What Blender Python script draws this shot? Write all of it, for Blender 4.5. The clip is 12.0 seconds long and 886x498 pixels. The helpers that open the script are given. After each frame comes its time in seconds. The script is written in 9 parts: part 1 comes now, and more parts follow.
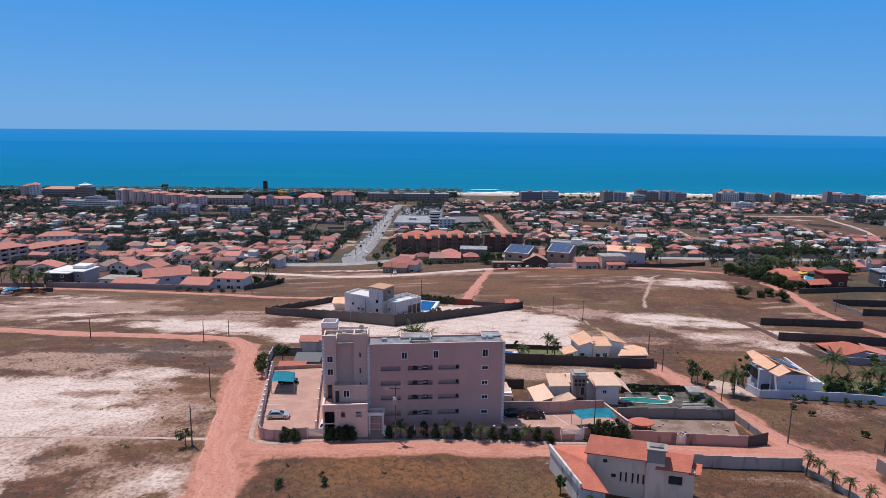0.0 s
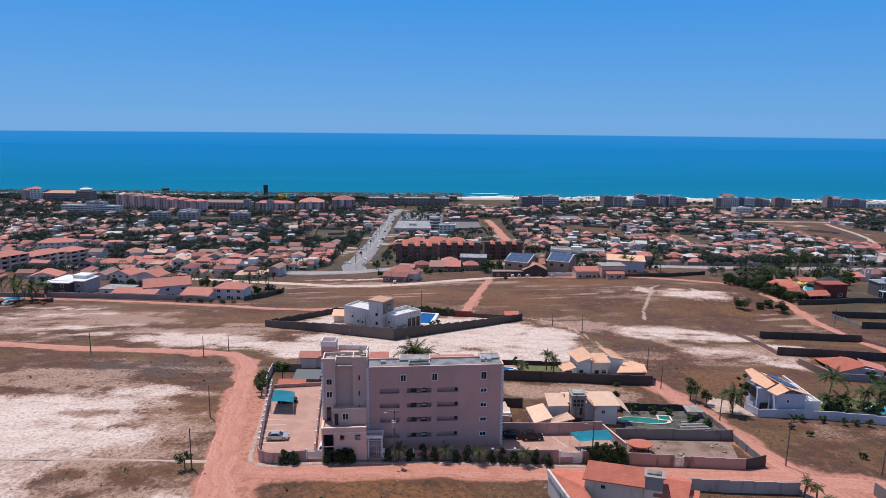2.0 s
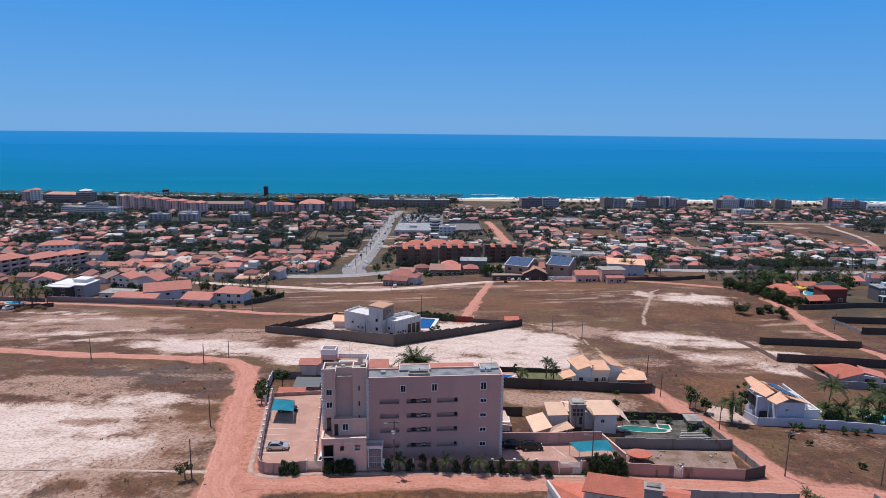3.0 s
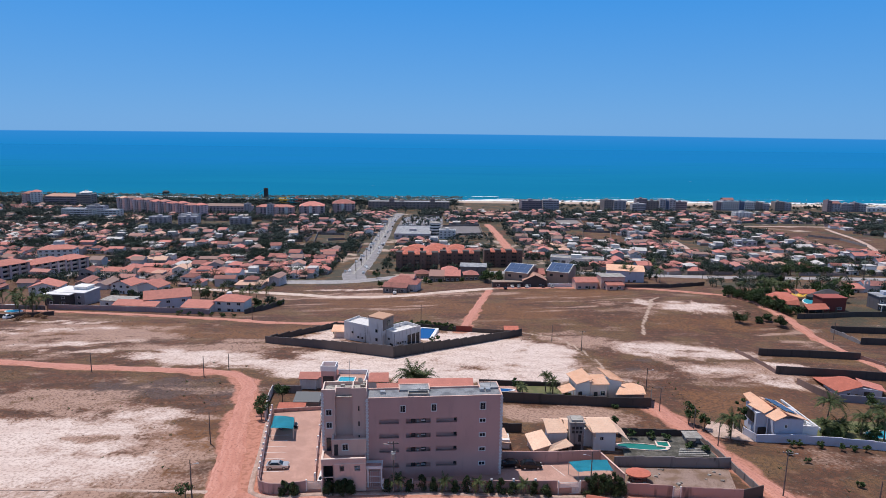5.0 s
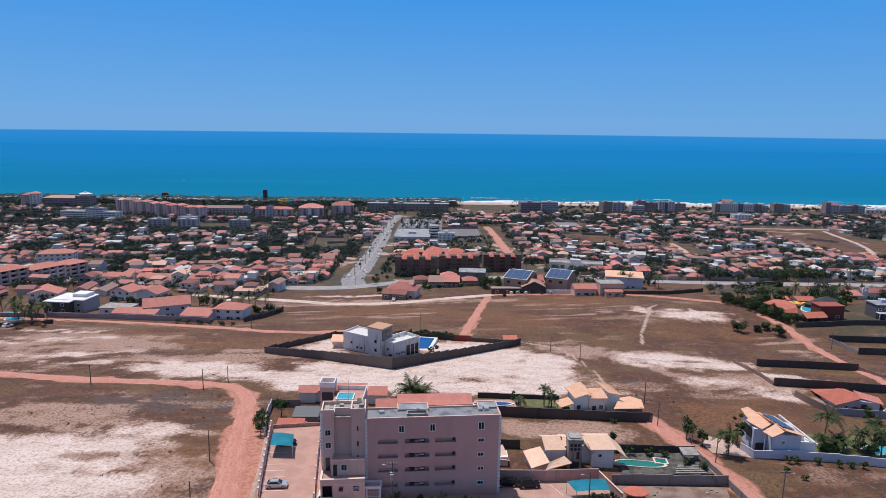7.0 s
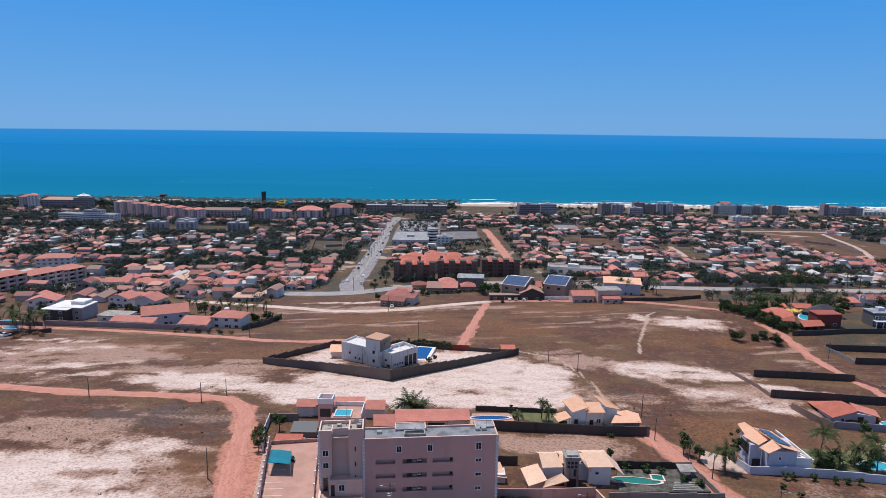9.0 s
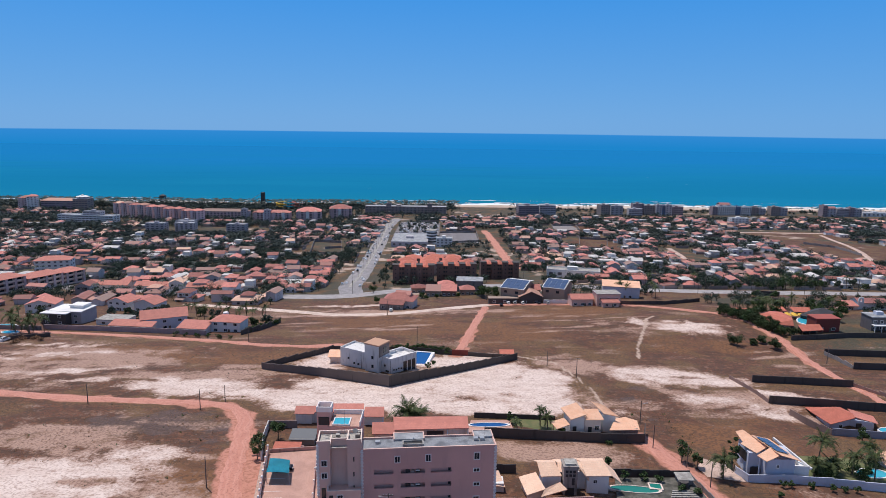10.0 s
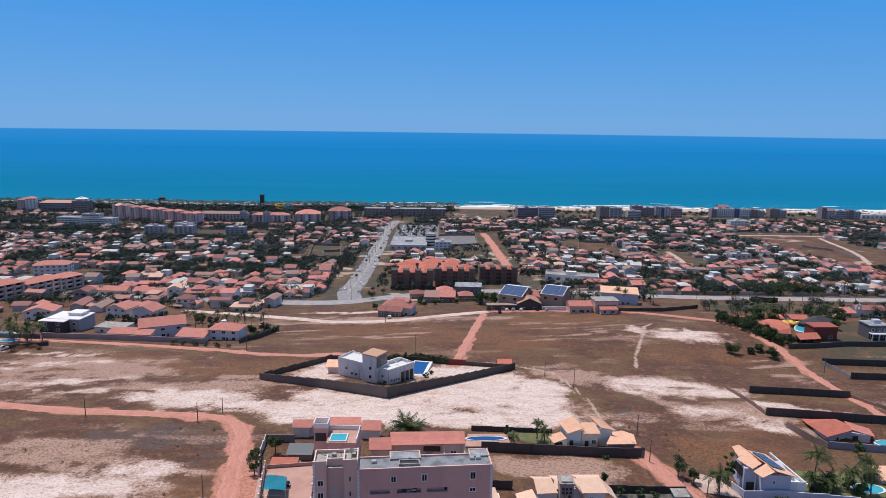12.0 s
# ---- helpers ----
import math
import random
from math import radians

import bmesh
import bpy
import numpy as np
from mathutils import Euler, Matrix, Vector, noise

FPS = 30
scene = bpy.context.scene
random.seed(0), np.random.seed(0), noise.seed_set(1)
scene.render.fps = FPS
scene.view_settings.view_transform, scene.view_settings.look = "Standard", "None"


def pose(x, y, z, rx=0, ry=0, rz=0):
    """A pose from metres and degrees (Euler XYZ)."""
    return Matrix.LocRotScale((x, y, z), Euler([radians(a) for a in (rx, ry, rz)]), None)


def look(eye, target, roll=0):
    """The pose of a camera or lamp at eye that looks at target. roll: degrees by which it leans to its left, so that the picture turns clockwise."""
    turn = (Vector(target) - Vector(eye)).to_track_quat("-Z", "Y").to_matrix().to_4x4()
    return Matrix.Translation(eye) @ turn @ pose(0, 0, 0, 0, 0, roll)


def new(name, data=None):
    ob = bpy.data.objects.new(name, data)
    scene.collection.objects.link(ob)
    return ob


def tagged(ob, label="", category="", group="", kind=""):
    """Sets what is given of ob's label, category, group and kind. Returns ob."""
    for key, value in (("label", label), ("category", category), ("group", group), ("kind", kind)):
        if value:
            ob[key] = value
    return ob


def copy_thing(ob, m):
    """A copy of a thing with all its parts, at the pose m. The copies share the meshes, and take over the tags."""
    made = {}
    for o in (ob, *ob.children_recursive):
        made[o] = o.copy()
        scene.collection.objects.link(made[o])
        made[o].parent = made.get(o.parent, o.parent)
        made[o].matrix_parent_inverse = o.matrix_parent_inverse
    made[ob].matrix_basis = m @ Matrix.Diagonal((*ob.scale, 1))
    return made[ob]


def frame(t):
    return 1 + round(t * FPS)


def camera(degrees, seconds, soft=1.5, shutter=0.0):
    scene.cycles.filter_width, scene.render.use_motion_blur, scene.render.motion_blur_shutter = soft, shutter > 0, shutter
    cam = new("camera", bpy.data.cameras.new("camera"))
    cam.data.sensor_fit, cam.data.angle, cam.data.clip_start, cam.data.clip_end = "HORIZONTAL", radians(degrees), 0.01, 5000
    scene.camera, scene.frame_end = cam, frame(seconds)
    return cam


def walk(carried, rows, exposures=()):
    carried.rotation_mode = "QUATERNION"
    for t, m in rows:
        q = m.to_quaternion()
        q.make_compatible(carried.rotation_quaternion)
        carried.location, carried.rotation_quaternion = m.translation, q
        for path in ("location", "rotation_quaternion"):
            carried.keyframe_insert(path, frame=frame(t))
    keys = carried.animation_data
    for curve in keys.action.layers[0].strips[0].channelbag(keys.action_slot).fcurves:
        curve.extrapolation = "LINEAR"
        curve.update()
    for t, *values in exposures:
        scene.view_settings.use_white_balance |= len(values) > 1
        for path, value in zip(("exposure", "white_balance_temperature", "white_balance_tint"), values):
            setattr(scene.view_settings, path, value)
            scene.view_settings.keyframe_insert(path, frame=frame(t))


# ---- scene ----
cam = camera(69.4, 12.0, 0.8)
PATH = [
    (0, (-0.309, -0.943, 54.645), (-0.591, 99.057, 35.733), 0.495),
    (1, (-0.167, -0.804, 56.618), (-0.471, 99.196, 37.925), 0.524),
    (2, (-0.079, -0.660, 58.566), (-0.420, 99.340, 39.994), 0.550),
    (3, (-0.029, -0.511, 60.508), (-0.403, 99.489, 41.986), 0.575),
    (4, (-0.003, -0.355, 62.457), (-0.391, 99.645, 43.936), 0.599),
    (5, (0.012, -0.192, 64.423), (-0.362, 99.808, 45.871), 0.620),
    (6, (0.032, -0.021, 66.409), (-0.296, 99.979, 47.811), 0.641),
    (7, (0.069, 0.158, 68.413), (-0.182, 100.158, 49.765), 0.659),
    (8, (0.140, 0.346, 70.429), (-0.013, 100.346, 51.736), 0.676),
    (9, (0.257, 0.544, 72.443), (0.214, 100.544, 53.717), 0.692),
    (10, (0.435, 0.753, 74.439), (0.493, 100.753, 55.692), 0.706),
    (11, (0.689, 0.972, 76.395), (0.815, 100.972, 57.638), 0.718),
    (12, (1.033, 1.202, 78.281), (1.165, 101.202, 59.523), 0.729),
]
walk(cam, [(t, look(eye, target, roll)) for t, eye, target, roll in PATH], [(0, -0.12, 6500, 13), (12, -0.12, 6500, 13)])

# ---- light ----
SUN_EL, SUN_AZ = radians(69), math.atan2(-0.66, 0.75)      # the sun stands over the sea, towards -x
world = bpy.data.worlds.new("sky")
scene.world = world
world.use_nodes = True
wn, wl = world.node_tree.nodes, world.node_tree.links
sky = wn.new("ShaderNodeTexSky")
sky.sky_type, sky.sun_disc = "NISHITA", False
sky.sun_elevation, sky.sun_rotation = SUN_EL, SUN_AZ
sky.air_density, sky.dust_density, sky.ozone_density, sky.altitude = 0.8, 0.3, 1.0, 60
sky_dir, sky_xyz, low = wn.new("ShaderNodeTexCoord"), wn.new("ShaderNodeSeparateXYZ"), wn.new("ShaderNodeMapRange")
wl.new(sky_dir.outputs["Generated"], sky_xyz.inputs[0])
wl.new(sky_xyz.outputs["Z"], low.inputs[0])
low.interpolation_type = "SMOOTHSTEP"
low.inputs[1].default_value, low.inputs[2].default_value = 0.20, 0.60
low.inputs[3].default_value, low.inputs[4].default_value = 0.93, 0.0
rise = wn.new("ShaderNodeMapRange")
rise.inputs[1].default_value, rise.inputs[2].default_value = -0.01, 0.22
wl.new(sky_xyz.outputs["Z"], rise.inputs[0])
blue = wn.new("ShaderNodeMixRGB")
blue.inputs[1].default_value, blue.inputs[2].default_value = (1.35, 4.15, 8.1, 1), (0.22, 3.05, 8.5, 1)
wl.new(rise.outputs[0], blue.inputs[0])
haze = wn.new("ShaderNodeMixRGB")                          # clear maritime blue low over the sea
wl.new(blue.outputs[0], haze.inputs[2])
seaward = wn.new("ShaderNodeMapRange")
seaward.interpolation_type = "SMOOTHSTEP"
seaward.inputs[1].default_value, seaward.inputs[2].default_value = -0.25, 0.45
seaward.inputs[3].default_value = 0.62
wl.new(sky_xyz.outputs["Y"], seaward.inputs[0])
over_sea = wn.new("ShaderNodeMath")
over_sea.operation = "MULTIPLY"
wl.new(low.outputs[0], over_sea.inputs[0])
wl.new(seaward.outputs[0], over_sea.inputs[1])
wl.new(over_sea.outputs[0], haze.inputs[0])
lift = wn.new("ShaderNodeMixRGB")
lift.blend_type, lift.inputs[0].default_value, lift.inputs[2].default_value = "MULTIPLY", 1.0, (1.42, 1.27, 1.18, 1)
wl.new(sky.outputs[0], lift.inputs[1])
wl.new(lift.outputs[0], haze.inputs[1])
edge = wn.new("ShaderNodeMapRange")                        # open sea from the horizon down
edge.inputs[1].default_value, edge.inputs[2].default_value = -0.0063, -0.0049
edge.inputs[3].default_value, edge.inputs[4].default_value = 1.0, 0.0
wl.new(sky_xyz.outputs["Z"], edge.inputs[0])
depth = wn.new("ShaderNodeMapRange")                       # haze put into the colour: a little paler towards the horizon
depth.inputs[1].default_value, depth.inputs[2].default_value = -0.024, -0.006
wl.new(sky_xyz.outputs["Z"], depth.inputs[0])
open_sea = wn.new("ShaderNodeMixRGB")
open_sea.inputs[1].default_value, open_sea.inputs[2].default_value = (0.12, 2.58, 6.45, 1), (0.30, 2.78, 7.1, 1)
wl.new(depth.outputs[0], open_sea.inputs[0])
far_sea = wn.new("ShaderNodeMixRGB")
wl.new(open_sea.outputs[0], far_sea.inputs[2])
wl.new(edge.outputs[0], far_sea.inputs[0])
wl.new(haze.outputs[0], far_sea.inputs[1])
wl.new(far_sea.outputs[0], wn["Background"].inputs[0])
wn["Background"].inputs[1].default_value = 0.10
sun = new("sun", bpy.data.lights.new("sun", "SUN"))
sun.data.energy, sun.data.angle, sun.data.color = 3.9, radians(0.53), (1.0, 0.95, 0.88)
sun_dir = Vector((math.sin(SUN_AZ) * math.cos(SUN_EL), math.cos(SUN_AZ) * math.cos(SUN_EL), math.sin(SUN_EL)))
sun.matrix_world = look(sun_dir * 300, (0, 0, 0))

# ---- lie of the land ----
PROFILE_Y = (-400, 80, 105, 115, 130, 150, 160, 200, 240, 280, 320, 350, 400, 480, 600, 800, 1000, 1150, 1240, 6000)
PROFILE_Z = (-1.2, -1.2, -1.5, -1.8, -2.4, -4.2, -5, -9, -13.3, -16.2, -20.5, -23.5, -29, -38.5, -48, -58, -64, -67.5, -70, -75)
TILT_Y = (130, 160, 200, 250, 300, 420, 600)
TILT_RIGHT = (-.038, -.03, -.014, -.01, .028, .028, 0)
TILT_LEFT = (0, 0, -.005, 0, .028, .028, 0)
SEA = -70.0


def land(x, y):
    """Height of the ground; takes numbers or arrays."""
    hollow = 3.2 * np.exp(-((x - 125) / 14.0) ** 2 - ((y - 176) / 6.5) ** 2)
    x = np.clip(x, -110, 110)
    return -hollow + np.interp(y, PROFILE_Y, PROFILE_Z) + np.maximum(x, 0) * np.interp(y, TILT_Y, TILT_RIGHT) \
        + np.minimum(x, 0) * np.interp(y, TILT_Y, TILT_LEFT)


def gz(x, y):
    return float(land(x, y))


def lattice(x, y, seed):
    """Smooth value noise in 0..1 on arrays."""
    xi, yi = np.floor(x).astype(np.int64), np.floor(y).astype(np.int64)
    fx, fy = x - xi, y - yi
    fx, fy = fx * fx * (3 - 2 * fx), fy * fy * (3 - 2 * fy)

    def h(a, b):
        n = (a * 374761393 + b * 668265263 + seed * 974634777) & 0x7FFFFFFF
        n = ((n ^ (n >> 13)) * 1274126177) & 0x7FFFFFFF
        return ((n ^ (n >> 16)) & 0xFFFF) / 65535.0
    return (h(xi, yi) * (1 - fx) + h(xi + 1, yi) * fx) * (1 - fy) + (h(xi, yi + 1) * (1 - fx) + h(xi + 1, yi + 1) * fx) * fy


def fbm(x, y, size, seed, octaves=4):
    total, amp, norm = 0, 1.0, 0
    for k in range(octaves):
        total = total + amp * lattice(x / size + 17.3 * k, y / size - 9.1 * k, seed + k)
        norm += amp
        amp, size = amp * 0.55, size / 2.1
    return total / norm


# ---- materials ----
def material(name, colour, rough=0.85, metal=0.0):
    m = bpy.data.materials.new(name)
    m.use_nodes = True
    b = m.node_tree.nodes["Principled BSDF"]
    b.inputs["Base Color"].default_value = (*colour, 1)
    b.inputs["Roughness"].default_value, b.inputs["Metallic"].default_value = rough, metal
    return m, m.node_tree.nodes, m.node_tree.links, b


def mix(n, l, fac, a, b, mode="MIX"):
    """A colour mix; fac, a and b are sockets or plain values."""
    node = n.new("ShaderNodeMixRGB")
    node.blend_type = mode
    for k, v in enumerate((fac, a, b)):
        if isinstance(v, bpy.types.NodeSocket):
            l.new(v, node.inputs[k])
        elif k == 0:
            node.inputs[0].default_value = v
        else:
            node.inputs[k].default_value = (*v, 1)
    return node.outputs[0]


def ramp(n, l, fac, lo, hi):
    node = n.new("ShaderNodeMapRange")
    node.interpolation_type = "SMOOTHSTEP"
    node.inputs[1].default_value, node.inputs[2].default_value = lo, hi
    l.new(fac, node.inputs[0])
    return node.outputs[0]


def noise_at(n, l, scale, detail=4.0, stretch=None):
    """Noise in world metres; scale is cycles per metre."""
    geo = n.new("ShaderNodeNewGeometry")
    pos = geo.outputs["Position"]
    if stretch:
        mp = n.new("ShaderNodeMapping")
        mp.inputs["Scale"].default_value = stretch
        l.new(pos, mp.inputs[0])
        pos = mp.outputs[0]
    t = n.new("ShaderNodeTexNoise")
    t.inputs["Scale"].default_value, t.inputs["Detail"].default_value = scale, detail
    l.new(pos, t.inputs["Vector"])
    return t.outputs["Fac"]


def bump(n, l, bsdf, height, strength=0.3, distance=0.05):
    b = n.new("ShaderNodeBump")
    b.inputs["Strength"].default_value, b.inputs["Distance"].default_value = strength, distance
    l.new(height, b.inputs["Height"])
    l.new(b.outputs[0], bsdf.inputs["Normal"])


def plaster(name, colour, stain=(0.30, 0.27, 0.24), amount=0.35, rough=0.85, vary=0.0, island=False):
    """Painted render with rain streaks and dust; vary: shift from house to house."""
    m, n, l, b = material(name, colour, rough)
    streak = ramp(n, l, noise_at(n, l, 0.9, 5, (1, 1, 0.22)), 0.52, 0.78)
    grain = noise_at(n, l, 6.0, 3)
    c = mix(n, l, ramp(n, l, noise_at(n, l, 0.12, 3), 0.35, 0.7), tuple(0.92 * v for v in colour), tuple(min(1, 1.05 * v) for v in colour))
    if vary:
        info = n.new("ShaderNodeObjectInfo")
        hs = n.new("ShaderNodeHueSaturation")
        l.new(c, hs.inputs["Color"])
        mr = n.new("ShaderNodeMapRange")
        mr.inputs[3].default_value, mr.inputs[4].default_value = 1 - vary, 1 + vary * 0.4
        l.new(n.new("ShaderNodeNewGeometry").outputs["Random Per Island"] if island else info.outputs["Random"], mr.inputs[0])
        l.new(mr.outputs[0], hs.inputs["Value"])
        c = hs.outputs[0]
    sc = n.new("ShaderNodeMath")
    sc.operation = "MULTIPLY"
    sc.inputs[1].default_value = amount
    l.new(streak, sc.inputs[0])
    c = mix(n, l, sc.outputs[0], c, stain)
    l.new(c, b.inputs["Base Color"])
    bump(n, l, b, grain, 0.25, 0.02)
    return m


def tiles(name, colour, dark, island=False, axis=0, vary=0.25):
    """Clay roof tiles: rows of channels, patches of old and new tiles."""
    m, n, l, b = material(name, colour, 0.8)
    tc = n.new("ShaderNodeTexCoord")
    w = n.new("ShaderNodeTexWave")
    w.wave_type, w.bands_direction = "BANDS", "X" if axis == 0 else "Y"
    w.inputs["Scale"].default_value, w.inputs["Distortion"].default_value = 1.25, 0.3
    l.new(tc.outputs["Object"], w.inputs[0])
    rows = n.new("ShaderNodeTexWave")
    rows.wave_type, rows.bands_direction = "BANDS", "Y" if axis == 0 else "X"
    rows.inputs["Scale"].default_value, rows.inputs["Distortion"].default_value = 0.62, 0.6
    l.new(tc.outputs["Object"], rows.inputs[0])
    c = mix(n, l, ramp(n, l, noise_at(n, l, 0.5, 5), 0.38, 0.66), colour, dark)
    c = mix(n, l, ramp(n, l, noise_at(n, l, 3.5, 2), 0.5, 0.7), c, tuple(0.72 * v for v in colour))
    c = mix(n, l, ramp(n, l, w.outputs["Fac"], 0.0, 0.2), tuple(0.55 * v + 0.4 * u for v, u in zip(dark, colour)), c)
    c = mix(n, l, ramp(n, l, rows.outputs["Fac"], 0.0, 0.35), tuple(0.5 * v + 0.44 * u for v, u in zip(dark, colour)), c)
    hs = n.new("ShaderNodeHueSaturation")
    l.new(c, hs.inputs["Color"])
    mr = n.new("ShaderNodeMapRange")
    mr.inputs[3].default_value, mr.inputs[4].default_value = 1 - vary, 1 + vary * 0.6
    if island:
        l.new(n.new("ShaderNodeNewGeometry").outputs["Random Per Island"], mr.inputs[0])
    else:
        l.new(n.new("ShaderNodeObjectInfo").outputs["Random"], mr.inputs[0])
    l.new(mr.outputs[0], hs.inputs["Value"])
    c = hs.outputs[0]
    if vary > 0.4:
        # some roofs are sun-bleached, some grey with age
        src = mr.inputs[0].links[0].from_socket
        for times, lo, hi, shade in ((7.3, 0.55, 0.95, (0.30, 0.195, 0.165)), (13.7, 0.84, 0.99, (0.70, 0.44, 0.32)), (29.1, 0.94, 0.96, (0.58, 0.56, 0.54))):
            k = n.new("ShaderNodeMath")
            k.operation = "MULTIPLY"
            k.inputs[1].default_value = times
            l.new(src, k.inputs[0])
            fr = n.new("ShaderNodeMath")
            fr.operation = "FRACT"
            l.new(k.outputs[0], fr.inputs[0])
            c = mix(n, l, ramp(n, l, fr.outputs[0], lo, hi), c, shade)
    l.new(c, b.inputs["Base Color"])
    bump(n, l, b, w.outputs["Fac"], 0.35, 0.05)
    return m


def leafy(name, colour, other, rough=0.7):
    """Foliage that varies from clump to clump."""
    m, n, l, b = material(name, colour, rough)
    geo = n.new("ShaderNodeNewGeometry")
    c = mix(n, l, geo.outputs["Random Per Island"], colour, other)
    c = mix(n, l, ramp(n, l, noise_at(n, l, 1.5, 3), 0.4, 0.7), c, tuple(0.6 * v for v in colour))
    l.new(c, b.inputs["Base Color"])
    b.inputs["Specular IOR Level"].default_value = 0.2
    return m


def mottled(name, colour, other, size, rough=0.9, strength=0.4, distance=0.05, fine=8.0):
    """A surface of two colours in patches of that many metres, with grain."""
    m, n, l, b = material(name, colour, rough)
    c = mix(n, l, ramp(n, l, noise_at(n, l, 1 / size, 5), 0.38, 0.64), colour, other)
    g = noise_at(n, l, fine, 4)
    c = mix(n, l, ramp(n, l, g, 0.45, 0.75), c, tuple(0.75 * v for v in other))
    l.new(c, b.inputs["Base Color"])
    bump(n, l, b, g, strength, distance)
    return m


PINK = plaster("pink_paint", (0.64, 0.385, 0.342), (0.36, 0.24, 0.22), 0.25)
PEACH = plaster("peach_paint", (0.74, 0.50, 0.42), (0.40, 0.26, 0.22), 0.25)
# a darker pink for parts set back behind the fronts
PINK_DARK = plaster("darker_pink_paint", (0.50, 0.36, 0.33), (0.25, 0.18, 0.17), 0.4)
WHITE = plaster("white_paint", (0.78, 0.77, 0.76), (0.38, 0.36, 0.34), 0.25)
WHITE_OLD = plaster("stained_white_paint", (0.62, 0.60, 0.58), (0.10, 0.09, 0.09), 0.85)
CREAM = plaster("cream_paint", (0.80, 0.65, 0.57), (0.30, 0.25, 0.20), 0.3)
GREY_WALL = plaster("grey_render", (0.25, 0.222, 0.215), (0.045, 0.04, 0.04), 0.95)
BLOCK_WALL = plaster("dark_block_wall", (0.080, 0.068, 0.064), (0.035, 0.03, 0.028), 0.7)
PINK_WALL = plaster("pink_garden_wall", (0.47, 0.30, 0.268), (0.10, 0.075, 0.07), 0.8)
GREY_ROOF = mottled("roof_membrane", (0.42, 0.43, 0.45), (0.24, 0.25, 0.27), 3.0)
FLAT_ROOF = mottled("pale_flat_roof", (0.66, 0.64, 0.62), (0.42, 0.40, 0.39), 4.0)
CONCRETE = mottled("concrete", (0.44, 0.42, 0.39), (0.27, 0.25, 0.23), 1.5)
TILE_RED = tiles("clay_tiles", (0.62, 0.185, 0.122), (0.46, 0.132, 0.088), vary=0.15)
TILE_NEW = tiles("bright_clay_tiles", (0.60, 0.228, 0.178), (0.46, 0.170, 0.132), vary=0.15)
TILE_PALE = tiles("pale_clay_tiles", (0.88, 0.54, 0.37), (0.80, 0.43, 0.27), vary=0.1)
TILE_CREAM = tiles("cream_clay_tiles", (0.90, 0.63, 0.47), (0.82, 0.53, 0.38), vary=0.08)
TILE_TOWN = tiles("town_tiles", (0.60, 0.222, 0.180), (0.40, 0.148, 0.125), vary=0.5)
TILE_FAR = tiles("far_tiles", (0.56, 0.232, 0.202), (0.37, 0.156, 0.140), island=True, vary=0.6)
TOWN_WALL = plaster("town_wall_paint", (0.72, 0.67, 0.68), (0.27, 0.23, 0.21), 0.5, vary=0.5)
FAR_WALL = plaster("far_wall_paint", (0.80, 0.77, 0.76), (0.3, 0.26, 0.22), 0.4, vary=0.7, island=True)
LOT_WALL = plaster("lot_wall_render", (0.44, 0.36, 0.33), (0.14, 0.11, 0.10), 0.6, vary=0.6, island=True)
# pale and purplish: the haze over the hotels is put into this paint
HOTEL = plaster("hotel_paint", (0.68, 0.53, 0.54), (0.3, 0.25, 0.25), 0.3, vary=0.2)
HOTEL_TAN = plaster("hotel_tan_paint", (0.33, 0.27, 0.25), (0.18, 0.15, 0.14), 0.3)
HOTEL_GREY = plaster("hotel_grey_paint", (0.50, 0.47, 0.50), (0.25, 0.24, 0.24), 0.3, vary=0.2)
BROWN = plaster("brown_brick_paint", (0.20, 0.115, 0.095), (0.09, 0.06, 0.05), 0.4)
STONE = plaster("tan_cladding", (0.34, 0.25, 0.20), (0.15, 0.11, 0.09), 0.4)
BLUE_WALL = plaster("pale_blue_paint", (0.55, 0.58, 0.68), (0.3, 0.3, 0.34), 0.2)
RED_WALL = plaster("dark_red_paint", (0.22, 0.05, 0.04), (0.09, 0.03, 0.03), 0.4)
PAVING = mottled("pink_paving", (0.54, 0.325, 0.265), (0.46, 0.27, 0.22), 2.5, 0.9, 0.3)


def dirt_road(name, colour, rut, edge):
    """Packed earth with paler wheel ruts along the road and darker loose edges."""
    m, n, l, b = material(name, colour, 0.95)
    a = n.new("ShaderNodeAttribute")
    a.attribute_name = "across"
    wob = noise_at(n, l, 0.16, 4)
    k = n.new("ShaderNodeMath")
    k.operation = "MULTIPLY_ADD"
    k.inputs[1].default_value = 1.5
    l.new(wob, k.inputs[0])
    l.new(a.outputs["Fac"], k.inputs[2])
    comb = n.new("ShaderNodeCombineXYZ")
    l.new(k.outputs[0], comb.inputs[0])
    t = n.new("ShaderNodeTexNoise")
    t.noise_dimensions = "1D"
    t.inputs["Scale"].default_value, t.inputs["Detail"].default_value = 5.0, 3.0
    l.new(k.outputs[0], t.inputs["W"])
    grit = noise_at(n, l, 2.2, 5)
    c = mix(n, l, ramp(n, l, t.outputs["Fac"], 0.36, 0.80), colour, rut)
    c = mix(n, l, ramp(n, l, noise_at(n, l, 0.30, 5, (1.0, 0.5, 1)), 0.50, 0.78), c, edge)
    c = mix(n, l, ramp(n, l, grit, 0.50, 0.78), c, tuple(0.72 * v for v in edge))
    l.new(c, b.inputs["Base Color"])
    bump(n, l, b, grit, 0.5, 0.10)
    return m


